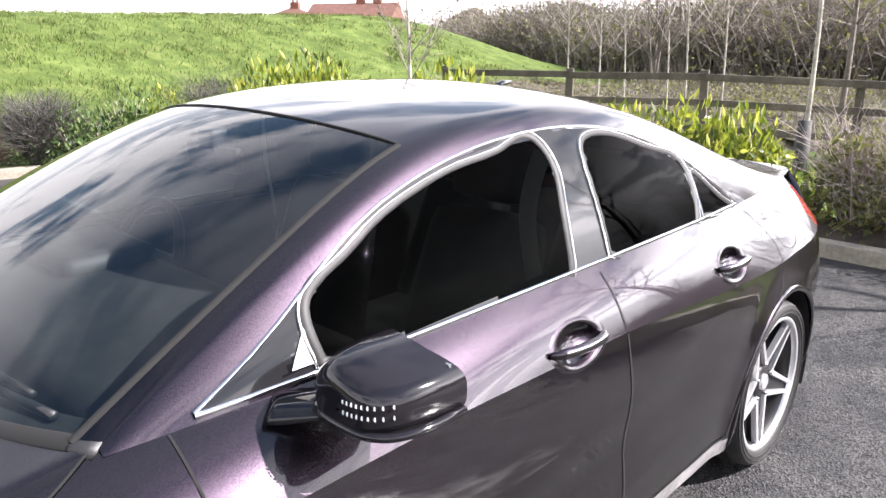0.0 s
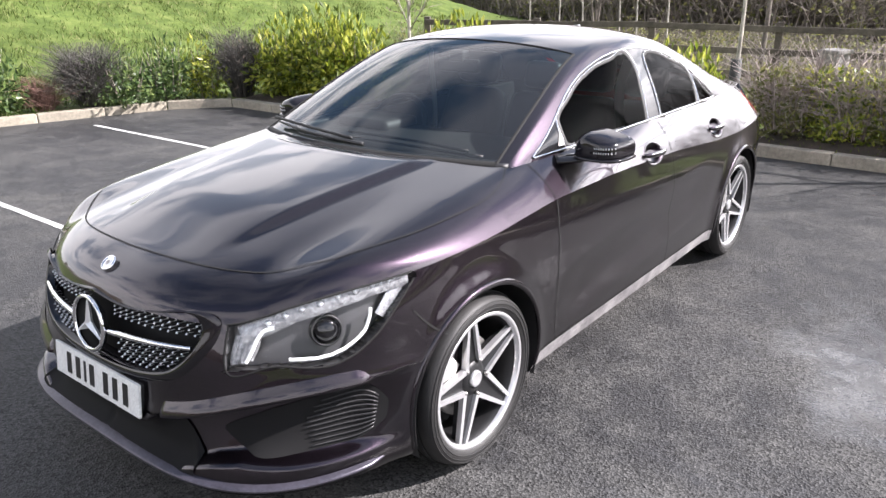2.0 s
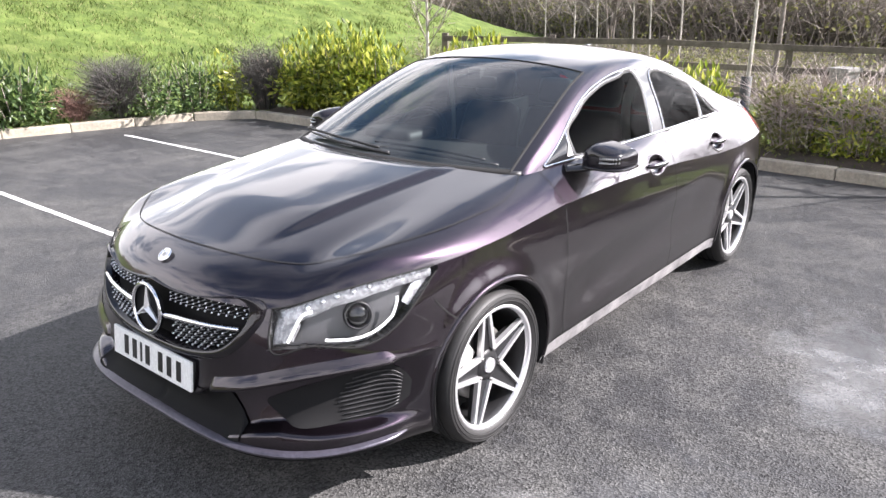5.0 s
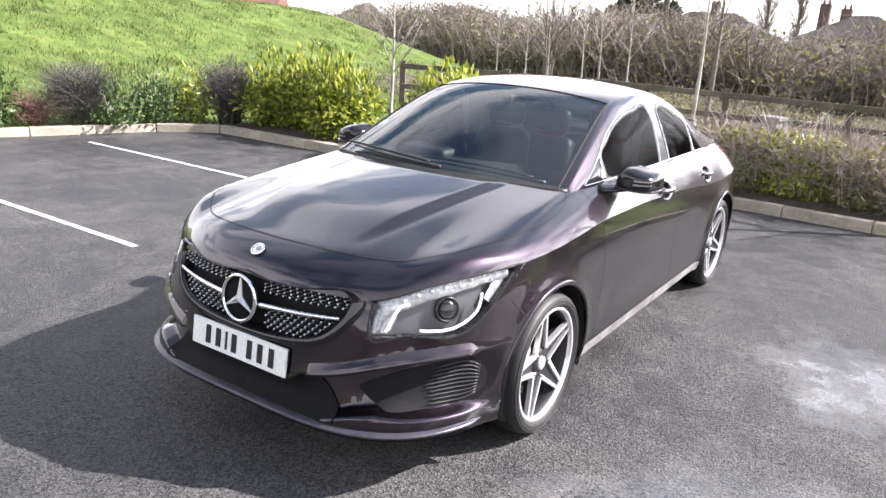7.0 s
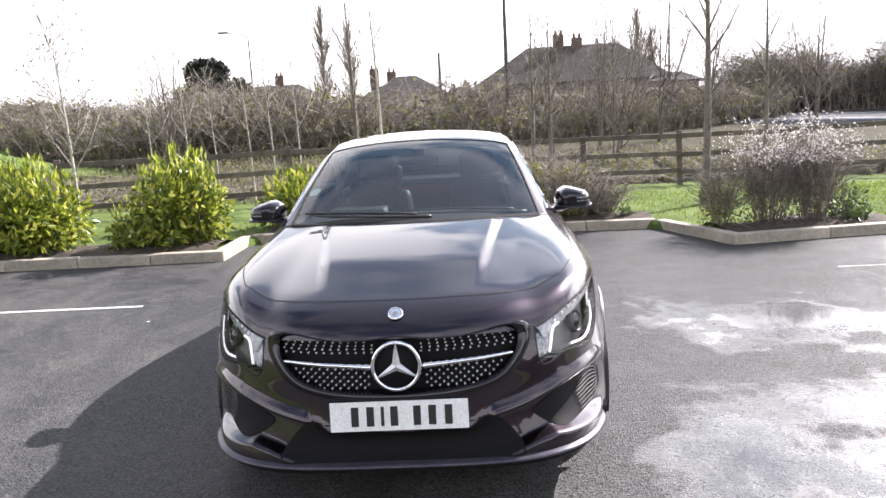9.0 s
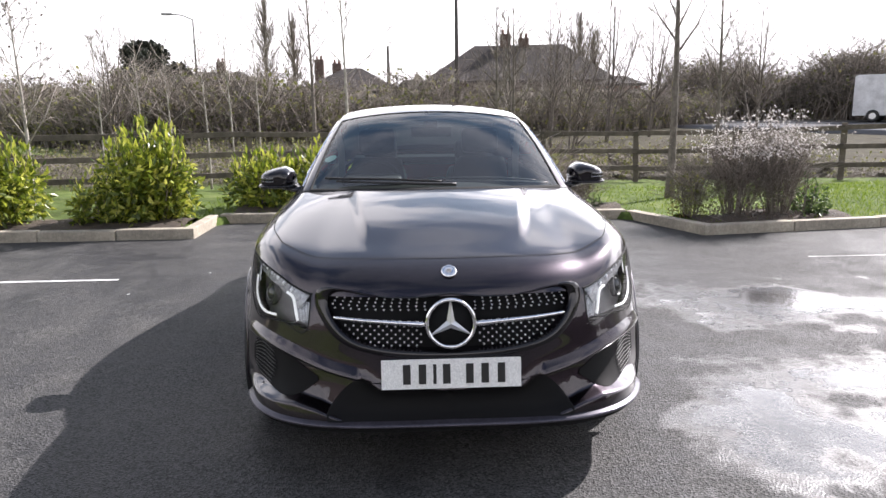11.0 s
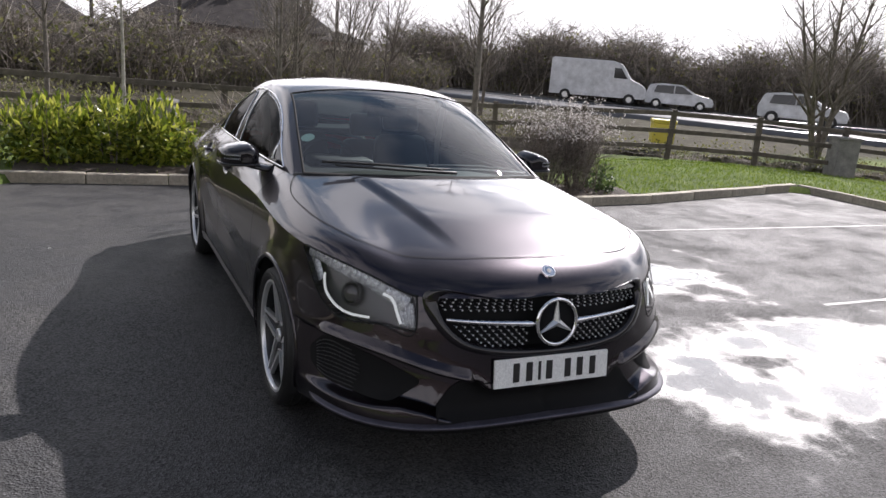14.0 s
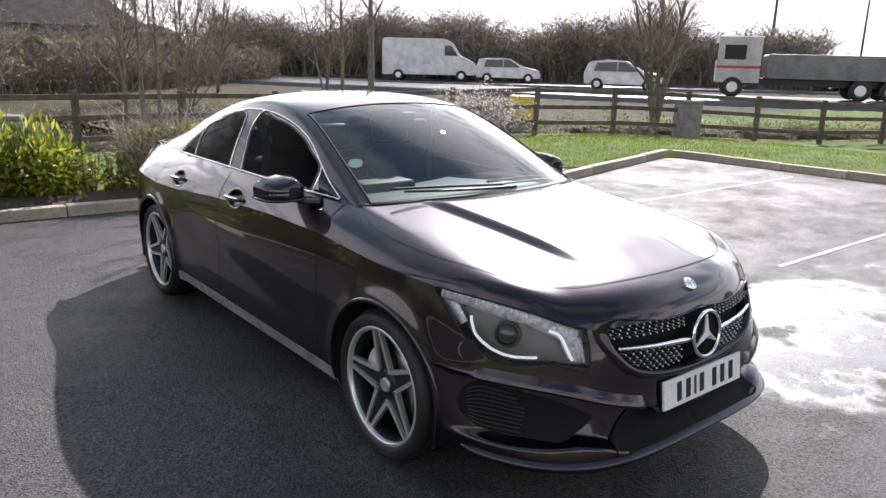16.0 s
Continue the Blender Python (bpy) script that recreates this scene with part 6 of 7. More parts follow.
def twiggy_shrub(name, label, x, y, rx, ry, h, n, mat, seed, leaf=None, leaf_n=0, leaf_size=0.05, group="", low=0.55, tips=None, forks=7):
    rng = np.random.RandomState(seed)
    z0 = float(land(x, y)) - 0.02
    e = empty(name, label, "shrub", group, pose(x, y, z0))
    a = rng.rand(n) * 6.283
    q = np.sqrt(rng.rand(n))
    P0 = np.stack([np.cos(a) * q * rx * 0.35, np.sin(a) * q * ry * 0.35, np.zeros(n)], 1)
    P1 = np.stack([np.cos(a) * q * rx * 0.8, np.sin(a) * q * ry * 0.8, h * (0.45 + 0.35 * rng.rand(n))], 1) + rng.normal(size=(n, 3)) * 0.05
    sets = [prisms(P0, P1, 0.0060, 0.0035)]
    B0, B1 = [], []
    for _ in range(forks):
        t = 0.35 + 0.65 * rng.rand(n)[:, None]
        b = P0 + (P1 - P0) * t
        v = (P1 - P0) * 0.20 + rng.normal(size=(n, 3)) * np.array([0.19, 0.19, 0.13]) + np.array([0, 0, 0.05])
        B0.append(b)
        B1.append(b + v)
    B0, B1 = np.concatenate(B0), np.concatenate(B1)
    B1[:, 2] = np.clip(B1[:, 2], 0.05, h * 1.05)
    sets.append(prisms(B0, B1, 0.0024, 0.0013))
    if tips:
        B1 = B1[B1[:, 2] > 0.64 * h]
        B1 = np.concatenate([B1, B1 + rng.normal(size=B1.shape) * 0.03, B1 + rng.normal(size=B1.shape) * 0.03])
        sets2 = leaves(B1, rng.normal(size=B1.shape) * np.array([1, 1, 0.8]) + np.array([0, 0, -0.3]), 0.036 * (0.5 + rng.rand(len(B1))), 0.016, rng)
        tagged(piece("seed_mass", *sets2, tips, e, smooth=False), kind="stuff")
    V, F, o = [], [], 0
    for v, f in sets:
        V.append(v)
        F.append(f + o)
        o += len(v)
    piece("branch_mass", np.concatenate(V), np.concatenate(F), mat, e, smooth=False)
    if leaf:
        m = leaf_n
        a = rng.rand(m) * 6.283
        q = np.sqrt(rng.rand(m))
        C = np.stack([np.cos(a) * q * rx * 0.85, np.sin(a) * q * ry * 0.85, 0.05 + rng.rand(m) ** 1.3 * h * low], 1)
        piece("foliage", *leaves(C, rng.normal(size=(m, 3)) + np.array([0, 0, 0.4]), leaf_size * (0.6 + 0.8 * rng.rand(m)), leaf_size * 0.45, rng), leaf, e, smooth=False)
    return e


def bare_tree(name, label, x, y, h, r, mat, seed, lean=0.0, limbs=9, spread=0.30, start=0.35, group="", guard=False, twig_mat=None, stems=1, fine=10, buds=None):
    rng = np.random.RandomState(seed)
    z0 = float(land(x, y)) - 0.05
    e = empty(name, label, "tree", group, pose(x, y, z0))
    tw0, tw1, br, rad = [], [], [], []
    limbs = int(limbs * 1.6)
    for s in range(stems):
        k = 14
        t = np.linspace(0, 1, k)
        la = rng.rand() * 6.283
        ln = lean * 0.6 + (0.11 * s if stems > 1 else 0)
        wob = 0.006 * h
        P = np.stack([math.cos(la) * ln * h * t + wob * np.sin(5 * t + s), math.sin(la) * ln * h * t + wob * np.sin(4 * t + 2 * s), h * t * (1 - 0.08 * s)], 1)
        P[:, :2] -= P[0, :2]
        R = r * (1 - 0.90 * t) * (1.25 - 0.25 * np.minimum(1, t * 8)) / (1 + 0.35 * (stems > 1))
        piece("trunk", *tube(P, np.maximum(R, 0.003), 9), mat, e)
        for i in range(limbs):
            u = start + (0.97 - start) * (i + rng.rand() * 0.8) / limbs
            b = np.array([np.interp(u, t, P[:, j]) for j in range(3)])
            a = i * 2.4 + rng.rand()
            ln_ = spread * h * (0.25 + 0.95 * (1 - u)) * (0.65 + 0.6 * rng.rand())
            d = np.array([math.cos(a), math.sin(a), 0.8 + 0.8 * rng.rand()])
            d /= np.linalg.norm(d)
            m1 = b + d * ln_ * 0.5
            m2 = m1 + (d + np.array([0, 0, 0.35]) + rng.normal(size=3) * 0.12) * ln_ * 0.55
            r0 = max(0.008, r * 0.42 * (1.15 - u))
            br.append(tube([b, m1, m2], [r0, r0 * 0.6, 0.003], 5))
            for _ in range(fine):
                v = rng.rand() ** 0.8
                c = m1 + (m2 - m1) * v if rng.rand() < 0.6 else b + (m1 - b) * (0.3 + 0.7 * v)
                w = d * 0.22 * ln_ + rng.normal(size=3) * 0.15 * ln_ + np.array([0, 0, 0.10 * ln_])
                tw0.append(c)
                tw1.append(c + w)
                rad.append(0.0046)
                for _ in range(3):
                    c2 = c + w * (0.3 + 0.7 * rng.rand())
                    tw0.append(c2)
                    tw1.append(c2 + w * 0.45 + rng.normal(size=3) * 0.09 * ln_)
                    rad.append(0.0032)
    V, F = joined(*br)
    tagged(piece("limb_mass", V, F, mat, e), kind="stuff")
    rad = np.array(rad)
    tagged(piece("twig_mass", *prisms(np.array(tw0), np.array(tw1), rad, rad * 0.5), twig_mat or TWIG, e, smooth=False), kind="stuff")
    if buds:
        C = np.array(tw1)
        C = C[rng.rand(len(C)) < 0.20]
        piece("dead_foliage", *leaves(C, rng.normal(size=C.shape), 0.055, 0.035, rng), buds, e, smooth=False)
    if guard:
        piece("tree_guard", *lathe_up(0.075, 0.0, 0.62), GUARD, e, "dark guard round the trunk's foot")
    return e


def lathe_up(r, z0, z1):
    V, F = lathe([(z0, r * 1.1), (z1, r), (z1, r * 0.6)], 14)
    return np.array([(v[1], v[2], v[0]) for v in V]), F


# shrubs along the west and back kerbs
leafy_shrub("shrub", "dark green glossy shrub behind the kerb", -8.75, 0.55, 0.55, 0.60, 0.92, 1500, LEAF_DARK, 1, 0.10)
twiggy_shrub("shrub", "reddish bare shrub beside the kerb", -8.65, 1.25, 0.34, 0.34, 0.66, 100, TWIG_RED, 2, LEAF_DARK, 250, 0.06)
leafy_shrub("shrub", "dark green glossy shrub behind the kerb", -8.35, 1.95, 0.55, 0.62, 0.90, 1900, LEAF_DARK, 3, 0.10)
twiggy_shrub("shrub", "low pinkish bare shrub in the grass", -8.15, 2.65, 0.25, 0.25, 0.45, 90, TWIG_RED, 4)
twiggy_shrub("shrub", "clipped grey twiggy bush", -7.95, 3.20, 0.40, 0.40, 0.84, 520, TWIG_DARK, 5, LEAF_DARK, 700, 0.05, low=0.8)
leafy_shrub("shrub", "grey-green shrub by the kerb", -7.62, 3.55, 0.36, 0.40, 0.70, 900, LEAF_DARK, 6, 0.075)
leafy_shrub("shrub", "loose green shrub by the kerb", -7.55, 4.15, 0.42, 0.42, 0.84, 900, LEAF_DARK, 7, 0.085)
leafy_shrub("shrub", "young laurel by the kerb corner", -7.30, 4.65, 0.36, 0.36, 0.85, 650, LAUREL, 8, 0.085)
twiggy_shrub("shrub", "brown bare upright shrub", -6.95, 4.98, 0.42, 0.38, 1.05, 260, TWIG_DARK, 9, LEAF_BROWN, 300, 0.05, low=0.8)
for i, (x, y, rx, h) in enumerate(((-6.25, 5.35, 0.60, 1.06), (-5.55, 5.42, 0.62, 1.20), (-4.98, 5.36, 0.50, 1.08))):
    leafy_shrub("laurel_bush", "large bright yellow-green laurel bush behind the kerb", x, y, rx, 0.55, h, 3200, LAUREL, 30 + i, 0.105, group="laurels")
leafy_shrub("laurel_bush", "small sparse laurel behind the kerb", -3.80, 5.25, 0.28, 0.30, 0.62, 420, LAUREL, 40, 0.09, group="laurels")
leafy_shrub("laurel_bush", "tall bright laurel bush at the kerb corner", -3.18, 5.30, 0.56, 0.48, 1.14, 3200, LAUREL, 41, 0.105, group="laurels")
leafy_shrub("laurel_bush", "small sparse laurel behind the kerb", -3.62, 5.65, 0.30, 0.30, 0.60, 420, LAUREL, 42, 0.09, group="laurels")
for i, (x, y, rx, h) in enumerate(((-2.05, 6.45, 0.50, 0.78), (-1.35, 6.50, 0.50, 0.84), (-0.85, 6.48, 0.38, 0.76))):
    leafy_shrub("laurel_bush", "low bright laurel bush behind the kerb", x, y, rx, 0.42, h, 1700, LAUREL, 50 + i, 0.105, group="laurels")
leafy_shrub("laurel_bush", "thin young laurel behind the kerb", -0.42, 6.35, 0.20, 0.20, 0.55, 160, LAUREL, 56, 0.08, group="laurels")
leafy_shrub("laurel_bush", "thin young laurel behind the kerb", -0.15, 6.30, 0.20, 0.20, 0.50, 140, LAUREL, 57, 0.08, group="laurels")
for i, (x, y, rx, h) in enumerate(((0.25, 6.25, 0.48, 0.98), (0.85, 6.22, 0.50, 1.0), (1.45, 6.15, 0.48, 0.92))):
    twiggy_shrub("shrub", "grey-brown bare shrub with a few yellow-green leaves", x, y, rx, 0.42, h, 75, TWIG_GREY, 60 + i, LAUREL if i == 1 else LEAF_OLIVE, 1500, 0.070, low=0.68, forks=11, group="bare shrubs")
twiggy_shrub("shrub", "low spreading bare shrub behind the kerb", 1.95, 6.05, 0.45, 0.36, 0.55, 130, TWIG, 66, LEAF_OLIVE, 120, 0.05, group="bare shrubs")
leafy_shrub("shrub", "tiny dark shrub by the kerb", 2.25, 5.85, 0.10, 0.10, 0.22, 60, LEAF_DARK, 67, 0.05, stems=4)
for i, (x, y, rx, h) in enumerate(((3.12, 4.95, 0.26, 0.80), (3.66, 4.92, 0.36, 1.12), (4.16, 4.90, 0.38, 1.18))):
    twiggy_shrub("shrub", "bare brown shrub with silvery tips", x, y, rx, 0.36, h, (28, 55, 60)[i], TWIG, 70 + i, LEAF_BROWN if i else LEAF_OLIVE, 520, 0.050, low=0.62, forks=17, tips=FLUFF if i else None, group="bare shrubs")
leafy_shrub("shrub", "low dark evergreen shrub by the kerb", 4.50, 4.95, 0.26, 0.26, 0.48, 520, LEAF_DARK, 76, 0.06)


# dug soil along the shrubs
def soil_bed(x0, y0, x1, y1, w, seed):
    rng = np.random.RandomState(seed)
    n = 40
    t = np.linspace(0, 1, n)
    V, k = [], 7
    nx, ny = -(y1 - y0), (x1 - x0)
    ln = math.hypot(nx, ny)
    for i in range(n):
        for j in range(k):
            s = j / (k - 1)
            ww = w * (1 + 0.25 * math.sin(9 * t[i] + seed)) * s
            x, y = x0 + (x1 - x0) * t[i] + nx / ln * ww, y0 + (y1 - y0) * t[i] + ny / ln * ww
            V.append((x, y, float(land(x, y)) + (0.045 * math.sin(math.pi * min(1, s * 1.02)) + 0.02 * rng.rand()) * (s < 0.99) - 0.02 * (j == k - 1)))
    tagged(piece("soil_bed", V, grid_faces(n, k), SOIL), "dark dug soil under the shrubs", "soil", "", "structure")


soil_bed(-6.70, 4.80, -2.68, 4.84, 0.85, 1)
soil_bed(-2.38, 5.88, 2.55, 5.66, 0.75, 2)
soil_bed(3.08, 4.42, 4.95, 4.66, 0.70, 3)


def blades(name, label, spots, mat, length, seed):
    rng = np.random.RandomState(seed)
    C = np.concatenate(spots)
    d = lot_distance(C[:, 0], C[:, 1])
    C = C[d > 0.16]
    C3 = np.stack([C[:, 0], C[:, 1], land(C[:, 0], C[:, 1]) - 0.015], 1)
    D = rng.normal(size=C3.shape) * np.array([0.45, 0.45, 0.1]) + np.array([0, 0, 1])
    V, F = leaves(C3, D, length * (0.5 + rng.rand(len(C3))), length * 0.16, rng)
    tagged(piece(name, V, F, mat, smooth=False), label, "grass", kind="stuff")


rg = np.random.RandomState(11)
cl_ = rg.rand(900, 2) * np.array([17, 22]) + np.array([-25, -3])
tuft = (cl_[:, None] + rg.normal(size=(900, 34, 2)) * 0.16).reshape(-1, 2)
blades("bank_grass", "tufted rough grass on the bank", [tuft, rg.rand(9000, 2) * np.array([10, 16]) + np.array([-18, -3])], BLADES, 0.11, 12)
blades("lawn", "short bright lawn behind the kerb", [rg.rand(16000, 2) * np.array([14, 5]) + np.array([-3, 4.2]), rg.rand(14000, 2) * np.array([10, 7]) + np.array([5, 2.5])], LAWN, 0.06, 13)


# trees behind the kerb
bare_tree("tree", "slender bare young tree with curled dead leaves", -5.25, 6.75, 3.1, 0.034, BIRCH, 80, 0.0, 12, 0.30, 0.28, buds=LEAF_BROWN)
for i, (x, y, h, le) in enumerate(((-6.2, 11.6, 3.2, 0.02), (-5.3, 11.2, 3.0, 0.05), (-4.6, 10.9, 2.8, -0.04), (-4.0, 11.2, 3.0, 0.03), (-3.4, 10.6, 3.2, 0.05), (-2.95, 10.8, 3.3, 0.0))):
    bare_tree("birch_sapling", "thin pale birch sapling with a bare crown", x, y, h, 0.022, BIRCH, 90 + i, le, 7, 0.26, 0.45, group="birch saplings", fine=6)
bare_tree("tree", "straight bare young tree with a dark guard", -1.15, 9.0, 4.2, 0.034, BIRCH, 100, 0.01, 9, 0.28, 0.45, guard=True)
bare_tree("tree", "straight bare young tree", -2.4, 14.6, 5.4, 0.06, BARK, 101, 0.0, 12, 0.22, 0.35)
bare_tree("tree", "bare young tree with a dark trunk on the lawn", 3.55, 6.80, 4.6, 0.060, BARK, 102, 0.0, 9, 0.26, 0.42, guard=False)
bare_tree("tree", "bare tree by the fence", 2.3, 14.2, 3.8, 0.06, BARK, 103, 0.02, 12, 0.34, 0.25)
bare_tree("tree", "leaning bare tree by the fence", 1.5, 10.6, 3.6, 0.05, BARK, 104, 0.06, 9, 0.25, 0.35)
bare_tree("tree", "bare tree by the fence", 1.85, 10.8, 3.5, 0.045, BARK, 105, 0.03, 8, 0.25, 0.3)
bare_tree("tree", "bare tree beside the road fence", 6.6, 12.6, 5.0, 0.06, BARK, 106, 0.0, 12, 0.26, 0.3)
bare_tree("tree", "bare many-stemmed tree by the fence", 3.9, 15.2, 4.2, 0.05, BARK, 107, 0.05, 9, 0.3, 0.2, stems=3)
bare_tree("tree", "tall bare many-stemmed tree behind the fence", 16.6, 11.2, 6.2, 0.11, BARK, 108, 0.03, 12, 0.30, 0.22, stems=5, fine=8)
for i, (x, y, h) in enumerate(((5.2, 24.5, 6.0), (8.0, 27.0, 6.6), (10.6, 29.5, 6.2), (-9.5, 21.0, 4.6), (12.8, 24.0, 5.6))):
    bare_tree("tree", "lacy bare many-stemmed tree in the scrub behind the fence", x, y, h, 0.07, BARK, 120 + i, 0.04, 10, 0.30, 0.22, stems=3, fine=9, group="scrub trees")
bare_tree("tree", "bare tree beside the road", 28.5, 6.5, 6.0, 0.08, BARK, 109, 0.03, 12, 0.32, 0.3)


# ---- fence: posts with three rails ----
def fence():
    line = resample([(-6.7, 9.0), (-6.2, 9.25), (-3.0, 10.6), (0.0, 11.5), (3.2, 12.0), (6.5, 11.6), (10.0, 10.0), (13.2, 8.5), (17.0, 6.8), (23.0, 4.2), (30, 1.0)], 400, 800)
    c = np.r_[0, np.cumsum(np.hypot(*np.diff(line[:, :2], axis=0).T))]
    n = int(c[-1] / 1.83)
    P = np.stack([np.interp(np.linspace(0, c[-1], n), c, line[:, k]) for k in range(2)], 1)
    f = empty("fence", "weathered brown post and rail timber fence", "fence")
    rng = random.Random(9)
    me = bpy.data.meshes.new("post")
    b = boxed(-0.055, 0.055, -0.045, 0.045, -0.1, 1.12, 0.008)
    b.to_mesh(me)
    b.free()
    me.materials.append(TIMBER)
    for i, (x, y) in enumerate(P):
        o = new("post", me)
        o.parent = f
        j = min(i + 1, n - 1)
        a = math.degrees(math.atan2(P[j][1] - P[j - 1][1], P[j][0] - P[j - 1][0]))
        o.matrix_basis = pose(x, y, float(land(x, y)), rng.uniform(-1.5, 1.5), rng.uniform(-1.5, 1.5), a)
        if i + 1 < n:
            x2, y2 = P[i + 1]
            za, zb = float(land(x, y)), float(land(x2, y2))
            L = math.hypot(x2 - x, y2 - y)
            pit = math.degrees(math.atan2(zb - za, L))
            for h in (0.30, 0.66, 1.02):
                if ("rail", round(L, 2)) not in RAILS:
                    m2 = bpy.data.meshes.new("rail")
                    b = boxed(-L / 2 - 0.03, L / 2 + 0.03, -0.075, -0.040, -0.048, 0.048, 0.006)
                    b.to_mesh(m2)
                    b.free()
                    m2.materials.append(TIMBER)
                    RAILS[("rail", round(L, 2))] = m2
                o = new("rail", RAILS[("rail", round(L, 2))])
                o.parent = f
                o.matrix_basis = pose((x + x2) / 2, (y + y2) / 2, (za + zb) / 2 + h + rng.uniform(-0.012, 0.012), 0, -pit + rng.uniform(-0.4, 0.4), a)


RAILS = {}
fence()
for x, y, w, h in ((13.6, 8.15, 0.24, 0.88), (-0.35, 11.2, 0.16, 0.72)):
    p = empty("stone_pillar", "squat grey stone pillar at the fence", "pillar", "", pose(x, y, float(land(x, y)) - 0.05, 0, 0, -24))
    part("shaft", boxed(-w, w, -w, w, 0, h, 0.02), STONE, p)
    part("capstone", boxed(-w - 0.03, w + 0.03, -w - 0.03, w + 0.03, h, h + 0.07, 0.02), STONE, p)
g = empty("grit_bin", "small yellow bin beyond the fence", "bin", "", pose(11.6, 11.8, float(land(11.6, 11.8)) + 0.35, 0, 0, -30))
part("body", boxed(-0.28, 0.28, -0.22, 0.22, 0, 0.5, 0.04), YELLOW, g)
part("lid", boxed(-0.30, 0.30, -0.24, 0.24, 0.5, 0.60, 0.03), YELLOW, g)
part("stand", boxed(-0.05, 0.05, -0.05, 0.05, -0.4, 0.02), POLE, g)


# ---- thicket, far trees ----
def belt(name, label, line, height, depth, n, seed, green=0.25, mass=0.72):
    rng = np.random.RandomState(seed)
    L = resample(np.array(line, float), 300, 600)
    i = rng.randint(0, 299, n)
    T = np.gradient(L, axis=0)
    T /= np.linalg.norm(T, axis=1)[:, None]
    off = rng.rand(n) * depth
    X = L[i, 0] - T[i, 1] * off + rng.normal(size=n) * 0.15
    Y = L[i, 1] + T[i, 0] * off + rng.normal(size=n) * 0.15
    lump = 0.80 + 0.20 * np.sin(i * 0.21 + seed) * np.cos(i * 0.083) + 0.12 * np.sin(i * 0.057 + 2)
    H = height * lump * (0.65 + 0.5 * rng.rand(n))
    Z = land(X, Y)
    P0 = np.stack([X, Y, Z], 1)
    P1 = P0 + np.stack([rng.normal(size=n) * 0.20 * H, rng.normal(size=n) * 0.20 * H, H * 0.62], 1)
    thick = 0.0035 * height
    sets = [prisms(P0, P1, thick * 1.6, thick * 0.7)]
    for k in range(5):
        t = 0.25 + 0.75 * rng.rand(n)[:, None]
        b = P0 + (P1 - P0) * t
        v = np.stack([rng.normal(size=n) * 0.17 * H, rng.normal(size=n) * 0.17 * H, H * (0.02 + 0.22 * rng.rand(n))], 1)
        sets.append(prisms(b, b + v, thick * 0.8, thick * 0.35))
        for _ in range(2):
            c = b + v * (0.3 + 0.7 * rng.rand(n)[:, None])
            w = np.stack([rng.normal(size=n) * 0.085 * H, rng.normal(size=n) * 0.085 * H, H * (-0.03 + 0.15 * rng.rand(n))], 1)
            sets.append(prisms(c, c + w, thick * 0.45, thick * 0.22))
    V, F, o = [], [], 0
    for v, f in sets:
        V.append(v)
        F.append(f + o)
        o += len(v)
    e = tagged(piece(name, np.concatenate(V), np.concatenate(F), TWIG, smooth=False), label, "thicket", kind="stuff")
    m = int(n * 9 * green)
    if m:
        q = rng.randint(0, n, m)
        C = P0[q] + (P1 - P0)[q] * (0.15 + 0.9 * rng.rand(m))[:, None] + rng.normal(size=(m, 3)) * 0.18
        piece("foliage", *leaves(C, rng.normal(size=(m, 3)), 0.05 + 0.030 * height, 0.04 + 0.020 * height, rng), LEAF_OLIVE, e, smooth=False)
    # the dark tangle inside
    nu, nv = 150, 9
    V = []
    for a in range(nu):
        j = int(a * 299 / (nu - 1))
        hh = height * mass * (0.80 + 0.20 * math.sin(j * 0.21 + seed) * math.cos(j * 0.083) + 0.12 * math.sin(j * 0.057 + 2))
        for b in range(nv):
            s = b / (nv - 1)
            o_ = depth * (0.12 + 0.8 * s)
            x, y = L[j, 0] - T[j, 1] * o_, L[j, 1] + T[j, 0] * o_
            V.append((x + rng.normal() * 0.12, y + rng.normal() * 0.12, float(land(x, y)) - 0.1 + hh * math.sin(math.pi * min(1, max(0, s))) ** 0.45 * (0.9 + 0.2 * rng.rand())))
    piece("undergrowth", V, grid_faces(nu, nv), THICKET, e)


belt("thicket", "brown tangled winter thicket behind the fence", [(-34, 36), (-24, 31), (-15, 26), (-9, 23.5), (-4, 24), (2, 27)], 4.3, 6.0, 4600, 21, 0.50, 0.66)
belt("thicket", "brown tangled winter thicket behind the fence", [(0, 27.5), (6, 30), (12, 34), (18, 38)], 3.1, 5.0, 2100, 22, 0.40, 0.66)
belt("thicket", "bare brown trees and scrub beyond the road", [(17, 47), (26, 41), (34, 33), (42, 25), (46, 20)], 6.4, 6.0, 4600, 23, 0.22, 0.62)
belt("thicket", "tall bare scrub before the brick house", [(-6, 36), (2, 36), (9, 39), (16, 44)], 4.0, 4.0, 1800, 27, 0.10, 0.55)
belt("thicket", "far hedge line beyond the road", [(46, 22), (58, 8), (66, -10), (66, -34)], 3.1, 5.0, 1800, 24, 0.2)
belt("thicket", "rough brambles along the foot of the fence", [(-3.4, 11.4), (0, 12.2), (3.4, 12.7), (7, 12.2), (10.5, 10.6), (14, 9.0), (18, 7.2), (26, 3.6)], 0.62, 1.6, 2600, 25, 0.30, 0.55)
belt("thicket", "low brown scrub and dead stalks between the fence and the trees", [(-12, 13.5), (-6, 12.5), (-2, 13.2), (2, 15.5)], 0.95, 8.5, 2600, 28, 0.35, 0.45)
